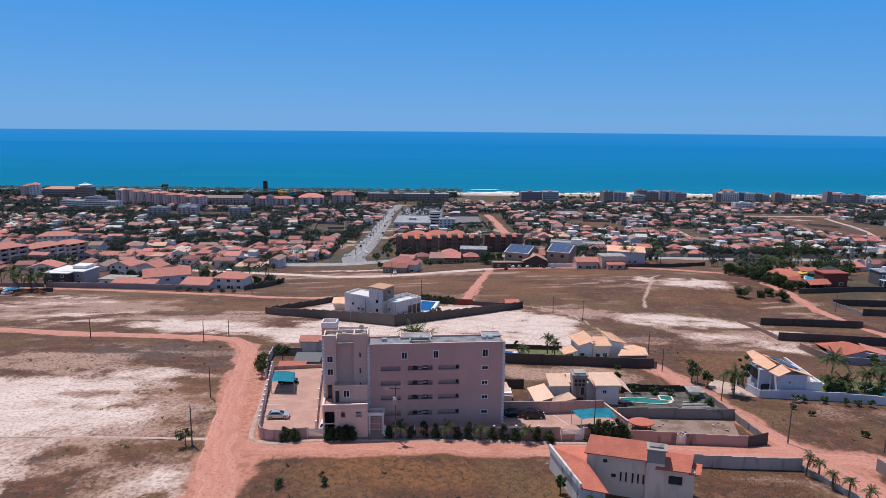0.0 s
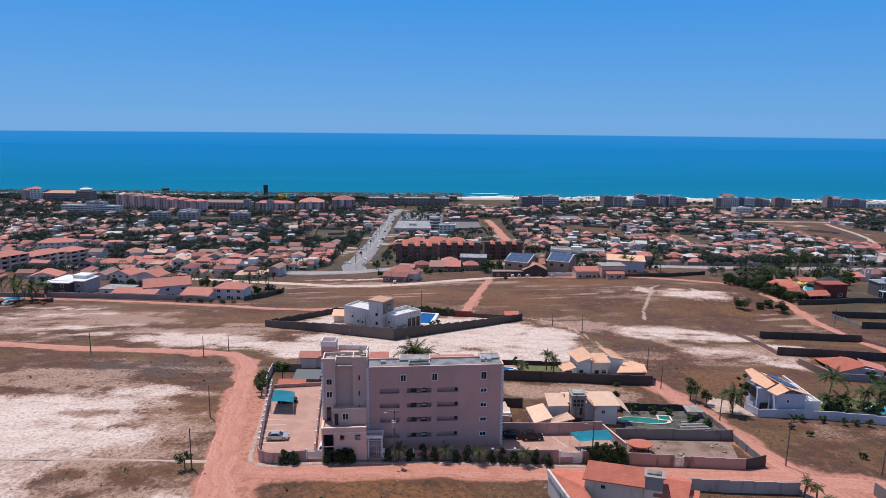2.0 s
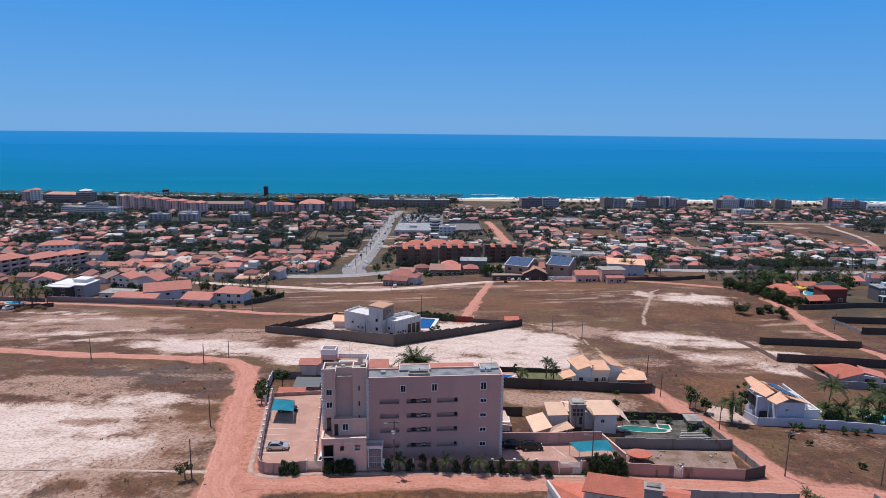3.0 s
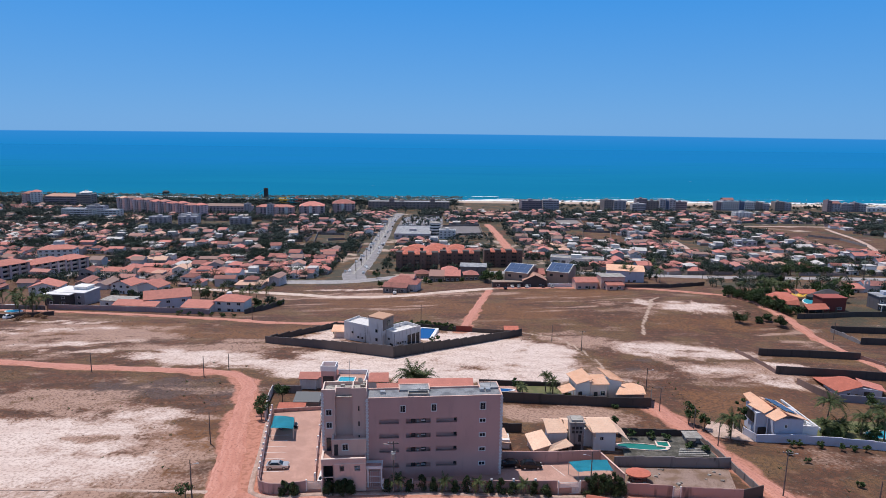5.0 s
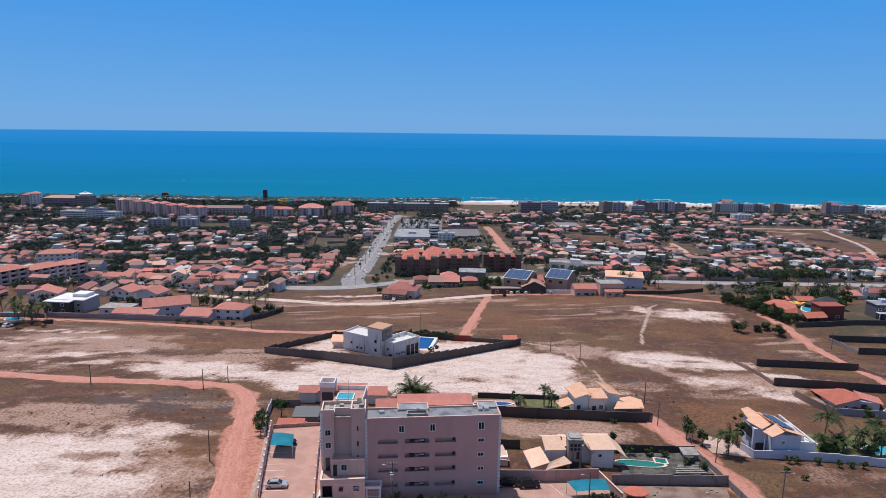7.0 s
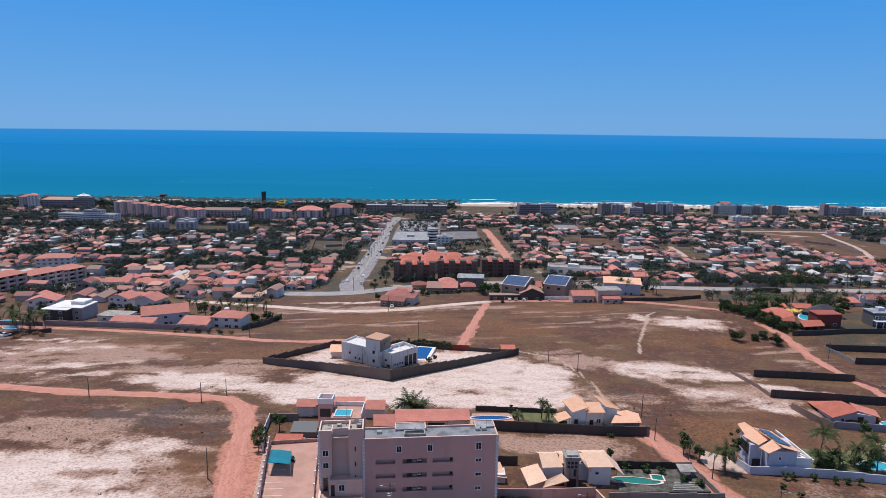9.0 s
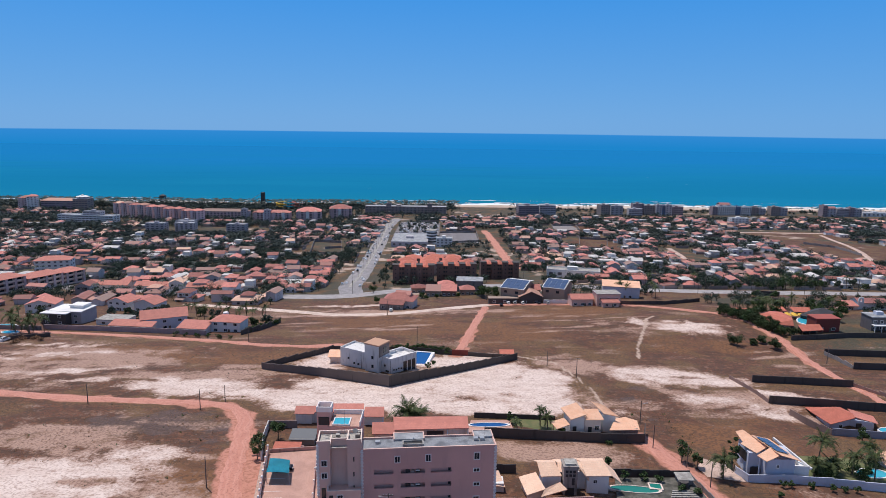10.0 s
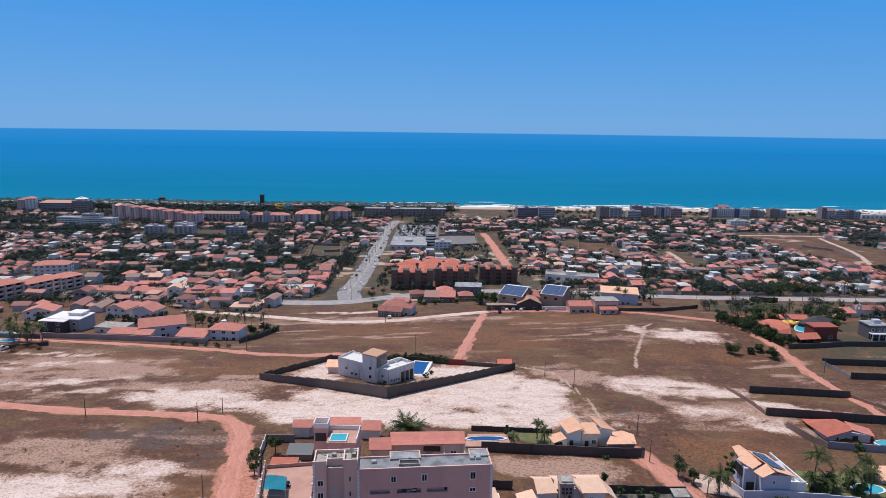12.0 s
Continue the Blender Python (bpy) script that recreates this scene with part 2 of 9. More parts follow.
RED_DIRT = dirt_road("red_dirt", (0.52, 0.225, 0.165), (0.62, 0.315, 0.248), (0.45, 0.190, 0.138))
PALE_DIRT = mottled("pale_dirt", (0.60, 0.44, 0.37), (0.46, 0.33, 0.27), 4.0, 0.95, 0.5, 0.08, 3.0)
ASPHALT = mottled("worn_asphalt", (0.40, 0.37, 0.37), (0.30, 0.28, 0.28), 5.0, 0.9, 0.3)
ASPHALT_DARK = mottled("grey_asphalt", (0.225, 0.205, 0.208), (0.16, 0.147, 0.15), 5.0, 0.9, 0.3)
KERB = mottled("kerb_stone", (0.54, 0.38, 0.32), (0.40, 0.27, 0.22), 1.0)
BEACH = mottled("beach_sand", (0.72, 0.62, 0.52), (0.58, 0.47, 0.38), 30.0, 0.95)
FOAM = mottled("surf_foam", (0.85, 0.88, 0.90), (0.72, 0.80, 0.85), 6.0, 0.7)
LEAF = leafy("tree_leaves", (0.045, 0.085, 0.030), (0.085, 0.125, 0.045))
LEAF_DARK = leafy("dark_shrub_leaves", (0.034, 0.056, 0.023), (0.068, 0.094, 0.036))
# haze put into the leaf colour: greyer and bluer, most in the far set
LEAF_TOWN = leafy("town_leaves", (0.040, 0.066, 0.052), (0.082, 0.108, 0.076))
LEAF_HAZY = leafy("hazy_leaves", (0.062, 0.086, 0.078), (0.112, 0.135, 0.110))
PALM = leafy("palm_leaves", (0.046, 0.070, 0.026), (0.105, 0.122, 0.045))
DRY = leafy("dry_grass", (0.36, 0.21, 0.125), (0.24, 0.14, 0.085), 0.95)
BARK = mottled("bark", (0.20, 0.15, 0.11), (0.12, 0.09, 0.07), 0.5)
WOOD_POLE = mottled("weathered_pole", (0.20, 0.17, 0.15), (0.12, 0.10, 0.09), 1.0)
DARK = material("dark_opening", (0.03, 0.028, 0.03), 0.6)[0]
GLASS = material("window_glass", (0.02, 0.03, 0.04), 0.08)[0]
# paler than the near glass: haze and sky reflection put into the colour
HAZY_GLASS = material("hazy_window_glass", (0.13, 0.125, 0.145), 0.25)[0]
GLASS.node_tree.nodes["Principled BSDF"].inputs["Specular IOR Level"].default_value = 0.6
METAL = material("grey_metal", (0.45, 0.46, 0.47), 0.45, 0.6)[0]
TEAL = mottled("teal_shade_cloth", (0.02, 0.40, 0.54), (0.015, 0.34, 0.47), 2.0, 0.75)
# base lifted to blue: part of the sky's reflection is put into the colour
SOLAR = material("solar_glass", (0.065, 0.105, 0.20), 0.22)[0]
POOL = material("pool_water", (0.05, 0.40, 0.52), 0.06)[0]
POOL_GREEN = material("green_pool_water", (0.02, 0.20, 0.16), 0.06)[0]
POOL_BLUE = material("deep_pool_water", (0.012, 0.085, 0.27), 0.08)[0]
RUBBER = material("rubber", (0.015, 0.015, 0.016), 0.8)[0]
CAR_SILVER = material("silver_car_paint", (0.55, 0.56, 0.57), 0.3, 0.5)[0]
CAR_BLACK = material("black_car_paint", (0.012, 0.012, 0.014), 0.2, 0.2)[0]
CAR_WHITE = material("white_car_paint", (0.75, 0.75, 0.75), 0.3)[0]
YELLOW = material("yellow_plastic", (0.70, 0.42, 0.04), 0.5)[0]
GREEN_LAWN = mottled("watered_lawn", (0.11, 0.13, 0.05), (0.17, 0.16, 0.07), 2.0)


# ---- building helpers ----
def box(bm, x0, y0, z0, x1, y1, z1):
    v = [bm.verts.new(p) for p in ((x0, y0, z0), (x1, y0, z0), (x1, y1, z0), (x0, y1, z0),
                                   (x0, y0, z1), (x1, y0, z1), (x1, y1, z1), (x0, y1, z1))]
    for f in ((3, 2, 1, 0), (4, 5, 6, 7), (0, 1, 5, 4), (1, 2, 6, 5), (2, 3, 7, 6), (3, 0, 4, 7)):
        bm.faces.new([v[i] for i in f])
    return bm


def boxes(*specs):
    bm = bmesh.new()
    for s in specs:
        box(bm, *s)
    return bm


def prism(poly, z0, z1, bm=None):
    """An upright prism on a counter-clockwise outline."""
    bm = bm or bmesh.new()
    lo = [bm.verts.new((x, y, z0)) for x, y in poly]
    hi = [bm.verts.new((x, y, z1)) for x, y in poly]
    bm.faces.new(lo[::-1])
    bm.faces.new(hi)
    k = len(poly)
    for i in range(k):
        bm.faces.new((lo[i], lo[(i + 1) % k], hi[(i + 1) % k], hi[i]))
    return bm


def slab(corners, thick=0.15, bm=None):
    """A sloping slab on corners in 3D, counter-clockwise from above."""
    bm = bm or bmesh.new()
    hi = [bm.verts.new(p) for p in corners]
    lo = [bm.verts.new((x, y, z - thick)) for x, y, z in corners]
    bm.faces.new(hi)
    bm.faces.new(lo[::-1])
    k = len(corners)
    for i in range(k):
        bm.faces.new((lo[i], lo[(i + 1) % k], hi[(i + 1) % k], hi[i]))
    return bm


def gable(x0, y0, x1, y1, z, rise, over=0.5, along="x", thick=0.14, bm=None):
    """Two roof slopes with eaves; along: the ridge's direction."""
    bm = bm or bmesh.new()
    x0, y0, x1, y1 = x0 - over, y0 - over, x1 + over, y1 + over
    if along == "x":
        m = (y0 + y1) / 2
        slab(((x0, y0, z), (x1, y0, z), (x1, m, z + rise), (x0, m, z + rise)), thick, bm)
        slab(((x0, m, z + rise), (x1, m, z + rise), (x1, y1, z), (x0, y1, z)), thick, bm)
    else:
        m = (x0 + x1) / 2
        slab(((x0, y0, z), (m, y0, z + rise), (m, y1, z + rise), (x0, y1, z)), thick, bm)
        slab(((m, y0, z + rise), (x1, y0, z), (x1, y1, z), (m, y1, z + rise)), thick, bm)
    return bm


def hip(x0, y0, x1, y1, z, rise, over=0.5, thick=0.14, bm=None):
    bm = bm or bmesh.new()
    x0, y0, x1, y1 = x0 - over, y0 - over, x1 + over, y1 + over
    w, d = x1 - x0, y1 - y0
    if w >= d:
        a, b = (x0 + d / 2, (y0 + y1) / 2, z + rise), (x1 - d / 2 + 0.01, (y0 + y1) / 2, z + rise)
        slab(((x0, y0, z), (x1, y0, z), b, a), thick, bm)
        slab(((x1, y0, z), (x1, y1, z), b), thick, bm)
        slab(((x1, y1, z), (x0, y1, z), a, b), thick, bm)
        slab(((x0, y1, z), (x0, y0, z), a), thick, bm)
    else:
        a, b = ((x0 + x1) / 2, y0 + w / 2, z + rise), ((x0 + x1) / 2, y1 - w / 2, z + rise)
        slab(((x0, y0, z), (x1, y0, z), a), thick, bm)
        slab(((x1, y0, z), (x1, y1, z), b, a), thick, bm)
        slab(((x1, y1, z), (x0, y1, z), b), thick, bm)
        slab(((x0, y1, z), (x0, y0, z), a, b), thick, bm)
    return bm


def gable_wall(x0, y0, x1, y1, z0, z, rise, along="x", bm=None):
    """The walls of a gabled house, up into the gables."""
    bm = bm or bmesh.new()
    if along == "x":
        m = (y0 + y1) / 2
        ends = [[(x, y0, z0), (x, y1, z0), (x, y1, z), (x, m, z + rise), (x, y0, z)] for x in (x0, x1)]
    else:
        m = (x0 + x1) / 2
        ends = [[(x0, y, z0), (x1, y, z0), (x1, y, z), (m, y, z + rise), (x0, y, z)] for y in (y0, y1)]
    a, b = [[bm.verts.new(p) for p in e] for e in ends]
    fa, fb = bm.faces.new(a), bm.faces.new(b)
    for i in range(5):
        bm.faces.new((a[i], b[i], b[(i + 1) % 5], a[(i + 1) % 5]))
    bmesh.ops.recalc_face_normals(bm, faces=bm.faces[:])
    return bm


def pierced(x0, x1, z0, z1, y0, y1, holes):
    """A wall along x with rectangular openings (x0, x1, z0, z1) through it, as one closed mesh."""
    us = sorted({x0, x1, *[v for h in holes for v in h[:2]]})
    ws = sorted({z0, z1, *[v for h in holes for v in h[2:]]})
    solid = {(i, k) for i in range(len(us) - 1) for k in range(len(ws) - 1)
             if not any(h[0] < (us[i] + us[i + 1]) / 2 < h[1] and h[2] < (ws[k] + ws[k + 1]) / 2 < h[3] for h in holes)}
    bm, made = bmesh.new(), {}

    def at(i, k, y):
        if (i, k, y) not in made:
            made[i, k, y] = bm.verts.new((us[i], y, ws[k]))
        return made[i, k, y]
    for i, k in solid:
        ring = ((i, k), (i + 1, k), (i + 1, k + 1), (i, k + 1))
        bm.faces.new([at(*c, y0) for c in ring])
        bm.faces.new([at(*c, y1) for c in ring[::-1]])
        for (a, b), beside in zip(zip(ring, ring[1:] + ring[:1]), ((i, k - 1), (i + 1, k), (i, k + 1), (i - 1, k))):
            if beside not in solid:
                bm.faces.new((at(*b, y0), at(*a, y0), at(*a, y1), at(*b, y1)))
    return bm


def rod(bm, a, b, r0, r1=None, sides=6):
    """A tapered rod from a to b."""
    r1 = r0 if r1 is None else r1
    a, b = Vector(a), Vector(b)
    q = (b - a).to_track_quat("Z", "Y")
    rings = []
    for p, r in ((a, r0), (b, r1)):
        rings.append([bm.verts.new(p + q @ Vector((r * math.cos(k * math.tau / sides), r * math.sin(k * math.tau / sides), 0))) for k in range(sides)])
    for k in range(sides):
        bm.faces.new((rings[0][k], rings[0][(k + 1) % sides], rings[1][(k + 1) % sides], rings[1][k]))
    bm.faces.new(rings[0][::-1])
    bm.faces.new(rings[1])
    return bm


def mesh_of(name, bm, mat):
    me = bpy.data.meshes.new(name)
    bm.to_mesh(me)
    bm.free()
    me.materials.append(mat)
    return me


def part(name, bm, mat, parent, label=""):
    me = bm if isinstance(bm, bpy.types.Mesh) else mesh_of(name, bm, mat)
    ob = new(name, me)
    ob.parent = parent
    if label:
        ob["label"] = label
    return ob


def thing(name, label, category, x, y, z=None, turn=0.0, group=""):
    ob = new(name)
    ob.empty_display_size = 0.5
    ob.matrix_basis = pose(x, y, gz(x, y) if z is None else z, 0, 0, turn)
    return tagged(ob, label, category, group)


def setting(name, bm, mat, label="", category=""):
    ob = new(name, bm if isinstance(bm, bpy.types.Mesh) else mesh_of(name, bm, mat))
    return tagged(ob, label, category, kind="structure")


def raw_mesh(name, verts, faces, mat):
    me = bpy.data.meshes.new(name)
    me.from_pydata(verts, [], faces)
    me.materials.append(mat)
    me.update()
    return me


def window(parent, x, y, z, w, h, frame_mat=None, depth=0.06, face=-1, name="window"):
    """A window set on a wall along x at y, looking to -y (face -1) or +y: frame proud of the wall and a pane."""
    f = 0.15
    bm = bmesh.new()
    ya, yb = (y - depth, y + 0.02) if face < 0 else (y - 0.02, y + depth)
    for s in ((x - w / 2 - f, ya, z - h / 2 - f, x + w / 2 + f, yb, z - h / 2), (x - w / 2 - f, ya, z + h / 2, x + w / 2 + f, yb, z + h / 2 + f),
              (x - w / 2 - f, ya, z - h / 2, x - w / 2, yb, z + h / 2), (x + w / 2, ya, z - h / 2, x + w / 2 + f, yb, z + h / 2),
              (x - 0.03, ya + 0.01, z - h / 2, x + 0.03, yb, z + h / 2)):
        box(bm, *s)
    win = part(name, bm, frame_mat or WHITE, parent)
    part("pane", boxes((x - w / 2, ya + 0.03, z - h / 2, x + w / 2, yb, z + h / 2)), GLASS, win)
    return win


def side_window(parent, x, y, z, w, h, face=1, frame_mat=None, name="window"):
    """The same on a wall along y at x, looking to +x (face 1) or -x."""
    f = 0.15
    xa, xb = (x - 0.02, x + 0.06) if face > 0 else (x - 0.06, x + 0.02)
    bm = bmesh.new()
    for s in ((xa, y - w / 2 - f, z - h / 2 - f, xb, y + w / 2 + f, z - h / 2), (xa, y - w / 2 - f, z + h / 2, xb, y + w / 2 + f, z + h / 2 + f),
              (xa, y - w / 2 - f, z - h / 2, xb, y - w / 2, z + h / 2), (xa, y + w / 2, z - h / 2, xb, y + w / 2 + f, z + h / 2)):
        box(bm, *s)
    win = part(name, bm, frame_mat or WHITE, parent)
    part("pane", boxes((xa + 0.02, y - w / 2, z - h / 2, xb - 0.02, y + w / 2, z + h / 2)), GLASS, win)
    return win


# ---- ground, sea and sky line ----
def smooth_line(pts, step):
    """Points every step metres along a soft curve through pts."""
    p = np.array([pts[0], *pts, pts[-1]], float)
    out = []
    for i in range(1, len(p) - 2):
        a, b, c, d = p[i - 1:i + 3]
        k = max(2, int(np.hypot(*(c - b)) / step))
        for s in np.arange(k) / k:
            out.append(0.5 * (2 * b + (c - a) * s + (2 * a - 5 * b + 4 * c - d) * s * s + (3 * b - a - 3 * c + d) * s ** 3))
    out.append(p[-2])
    return np.array(out)


def near_line(x, y, pts):
    """Distance from each grid point to a line of points."""
    best = np.full(x.shape, 1e9)
    for (ax, ay), (bx, by) in zip(pts, pts[1:]):
        dx, dy = bx - ax, by - ay
        s = np.clip(((x - ax) * dx + (y - ay) * dy) / (dx * dx + dy * dy + 1e-9), 0, 1)
        best = np.minimum(best, np.hypot(x - ax - s * dx, y - ay - s * dy))
    return best


LEFT_ROAD = ((-33, 60), (-35.5, 89), (-38.3, 98), (-42.4, 116), (-46.7, 134.5), (-51.3, 156), (-55.5, 170), (-64, 178), (-82, 180.5), (-99, 181.5), (-117, 183.5), (-136, 186.5), (-190, 192))
CROSS_ROAD = ((-38, 104.3), (-23, 104.7), (-9, 105.3), (4.4, 105.7), (19, 106), (47, 107.5), (64, 108.5), (70, 106))
RIGHT_ROAD = ((54, 162), (57, 150), (59, 139.5), (61, 127), (63.8, 117.5), (66.5, 109.6), (70, 101), (74, 90), (80, 70))
EAST_ROAD = ((66, 106), (76, 106.6), (90, 104), (130, 100))
SHORE_PATH = ((142, 190), (143, 206), (143.5, 217), (146.8, 244), (149.6, 268), (148.2, 298), (142, 319), (109.4, 339), (67.7, 347), (26.8, 350))
WHITE_ROAD = ((26.8, 349), (10, 343), (-5, 336), (-25.6, 327), (-55, 326), (-78.6, 337), (-110, 350), (-147, 361))
DIRT_LANE = ((6.5, 242), (8.2, 250), (14, 283), (24.6, 343))
LEFT_LANE = ((-260, 281), (-201, 279), (-177, 276.7), (-133, 270), (-92, 260), (-74, 254), (-56, 252), (-41, 255.7))
MID_PATH = ((30, 243), (44, 234), (49.4, 208), (50.2, 188.5), (52, 170), (54, 160))
FOOT_PATH = ((106, 309), (100, 302), (97, 292), (88, 270), (83, 258), (79, 243))
TRACK = ((-140, 107), (-81, 107.2), (-66, 107.5), (-50, 107.2), (-42, 107.3))
HIGHWAY = ((520, 394), (304, 396), (240, 397), (190, 397), (140, 402), (102, 416), (85, 423), (40, 433), (0, 428), (-30, 412), (-59, 392), (-95, 393), (-133, 400), (-200, 414), (-330, 440))
AVENUE = ((-57, 398), (-63, 430), (-64.5, 446), (-65.5, 516), (-68.8, 642), (-72, 745), (-76.5, 862), (-73, 955), (-70, 985))
BRANCH = ((-78, 880), (-90, 922), (-114, 977))
RED_STREET = ((66, 540), (62.2, 587), (61, 700), (58.5, 820), (56, 850))

xs = np.concatenate([np.arange(-2400, -760, 40.0), np.arange(-760, -262, 12.0), np.arange(-260, 262, 1.6), np.arange(268, 760, 12.0), np.arange(780, 2400, 40.0)])
ys = np.concatenate([np.arange(-300, 60, 20.0), np.arange(60, 420, 1.6), np.arange(422, 700, 5.0), np.arange(700, 1290, 8.0)])
gx, gy = np.meshgrid(xs, ys)
px, py = gx.ravel(), gy.ravel()
warp_x, warp_y = px + 13 * (fbm(px, py, 17, 5) - .5), py + 11 * (fbm(px, py, 17, 9) - .5)


def blob(cx, cy, rx, ry, turn=0.0, cap=1):
    c, s = math.cos(radians(turn)), math.sin(radians(turn))
    u, v = (warp_x - cx) * c + (warp_y - cy) * s, -(warp_x - cx) * s + (warp_y - cy) * c
    return np.clip(1.35 - np.hypot(u / rx, v / ry), -9 if cap > 1 else 0, 1.35 if cap > 1 else 1)


def patches(*specs):
    """Full inside each ellipse, fading past its rim."""
    return np.maximum.reduce([np.clip(1.45 - 0.95 * (1.35 - blob(*spec, cap=9)), 0, 1) for spec in specs])


streak = fbm(px * 0.5, py * 1.7, 9, 31, 5)
crumbs = fbm(px, py, 3.4, 61, 2)
WEST_SAND = ((-76, 127, 10, 8, 0), (-71, 117, 8, 8, 0), (-86, 117, 20, 12, 0), (-74, 140, 11, 9, 0), (-100, 124, 17, 13, 0), (-85, 132, 14, 8, 0), (-78, 98, 10, 8, 0), (-90, 97, 13, 9, 0), (-73, 90, 6, 4, 0))
MID_SAND = ((-30, 197, 20, 7, -20), (4, 211, 17, 9, 40), (20, 218, 15, 9, 40), (36, 212, 9, 10, 0), (0, 181, 40, 7, 0), (-32, 181, 20, 5, 0), (28, 186, 15, 7, 0), (-80, 196, 19, 8, 5), (-40, 187, 21, 7, 0), (-15, 192, 22, 10, 0), (10, 203, 25, 13, 15), (30, 203, 13, 13, 0), (-57, 189, 8, 5, 0), (-38, 232, 16, 12, 20), (5, 232, 17, 10, 20))
EAST_SAND = ((82, 219, 21, 9, -8), (98, 211, 12, 6, 0), (115, 288, 16, 9, 5), (114, 198, 11, 5, -30), (102, 184, 9, 5, 0), (126, 193, 10, 3, -12), (96, 297, 5, 6, 0))
sand = patches(*WEST_SAND, *MID_SAND, *EAST_SAND)
sand = np.maximum(sand, 0.72 * patches((82, 193, 16, 4, 0), (70, 224, 10, 4, 0), (-128, 213, 26, 4, 14), (-150, 236, 24, 4, 10), (-165, 252, 16, 5, 0), (-118, 203, 14, 3, 0), (-148, 251, 14, 4, 0), (-45, 91, 7, 5, 20), (-50, 354, 30, 4, 0)))
sand -= 0.9 * patches((-77, 128, 4, 1.3, 0), (-64, 131, 4, 1.1, 8), (-67, 122, 3, 1.0, 0), (112, 292, 6, 2, 0), (86, 217, 5, 1.5, 0), (-97, 110, 4, 1.2, 0))
solid = patches(*MID_SAND)
sand = np.where(sand > 0.02, sand * 1.2 - .22 + .30 * solid * (py > 172) + 1.5 * (streak - .5) + 1.2 * (crumbs - .5), 0)
sand *= 1 - 0.85 * np.clip(1.8 * blob(98, 117, 34, 17, 0), 0, 1)
sand = np.clip(sand, 0, 1.15)
tan = patches((-86, 118, 34, 34, 0), (-66, 100, 12, 6, 0), (-104, 154, 30, 13, 8), (-86, 147, 16, 9, 0), (-140, 226, 46, 26, -6), (-85, 210, 30, 12, 0), (-47, 93, 12, 8, 30), (-64, 112, 10, 12, 0), (90, 190, 26, 12, 0), (78, 222, 28, 12, -8), (104, 186, 12, 9, 0), (30, 148, 18, 7, 0), (110, 287, 22, 13, 0), (50, 232, 16, 12, 30), (14, 190, 40, 16, 0), (-30, 330, 60, 10, 0), (4, 334, 14, 5, 0))
tan = np.clip(tan * .95 - .2 + 1.9 * (streak - .5) + .9 * (crumbs - .5), 0, 1) * (tan > .02)
tan = np.maximum(tan, .45 * np.clip((fbm(px * .4, py * 1.4, 12, 67, 5) - .59) * 7, 0, 1) * (py < 345))
wisps = fbm(px * .32 + py * .2, py * 2.0 - px * .3, 7, 83, 5)
tan = np.maximum(tan, .8 * np.clip(patches((-24, 291, 34, 10, 7), (4, 301, 22, 9, 0), (-62, 300, 18, 8, 0), (60, 300, 40, 20, 0), (140, 242, 14, 18, 0)) * (.05 + 6 * (wisps - .52)), 0, 1))
ochre = patches((-57, 128, 8, 22, 0), (-130, 236, 40, 12, 5), (-75, 236, 40, 13, 0), (-30, 300, 46, 22, 0), (60, 318, 34, 22, 0), (30, 280, 22, 26, 0), (85, 160, 22, 16, 0), (-8, 97, 22, 6, 0), (110, 262, 30, 10, 0), (-30, 172, 16, 5, 0))
ochre = np.clip(ochre * 1.0 - .15 + 2.0 * (fbm(px * .6, py * 1.3, 11, 71, 4) - .5), 0, 1) * (ochre > .02)
burnt = np.maximum.reduce([1.3 * blob(-77, 164, 22, 10, 5), blob(-58, 156, 7, 12, 0), 0.6 * blob(-66, 102, 12, 4, 0), 0.6 * blob(70, 205, 18, 5, -20), 0.5 * blob(60, 190, 6, 20, 10)])
burnt = np.clip(burnt * 1.2 + 2.2 * (fbm(px, py, 6, 77) - .5) - .25, 0, .85) * (burnt > 0.02)
red = np.zeros_like(px)
for line, w in ((LEFT_ROAD, 3.0), (((-36, 84), (-37, 96), (-38.5, 104)), 5.0), (((-36.5, 108), (-39.5, 120), (-42.5, 132), (-45.5, 146)), 3.2), (CROSS_ROAD, 3.6), (RIGHT_ROAD, 3.6), (EAST_ROAD, 4.0), (SHORE_PATH, 2.0), (DIRT_LANE, 2.2), (LEFT_LANE, 2.4), (RED_STREET, 5)):
    d = near_line(px, py, line) + 5 * (fbm(px, py, 6, 12) - .5)
    red = np.maximum(red, np.clip(1.45 - d / w, 0, 1))
pale = np.zeros_like(px)
for line, w in ((WHITE_ROAD, 2.6), (MID_PATH, 0.9), (FOOT_PATH, 1.0), (HIGHWAY, 3.2)):
    d = near_line(px, py, line) + min(3, 1.6 * w) * (fbm(px, py, 5, 14) - .5)
    pale = np.maximum(pale, np.clip(1.6 - d / w, 0, 1) * (0.62 if w < 1.5 else 1))
town = np.clip((py - 352 - 30 * (np.abs(px) > 115)) / 50, 0, 1) * np.clip((1215 - py) / 30, 0, 1)
lawn = np.clip(town * np.clip((fbm(px, py, 34, 55) - .20) * 6, 0, 1), 0, 1)
for spec in ((455, 700, 60, 120, 20), (470, 850, 60, 30, 0), (190, 880, 24, 40, 0), (176, 730, 26, 50, 0), (20, 775, 26, 60, 0)):
    lawn *= 1 - np.clip(1.6 * blob(*spec), 0, 1)
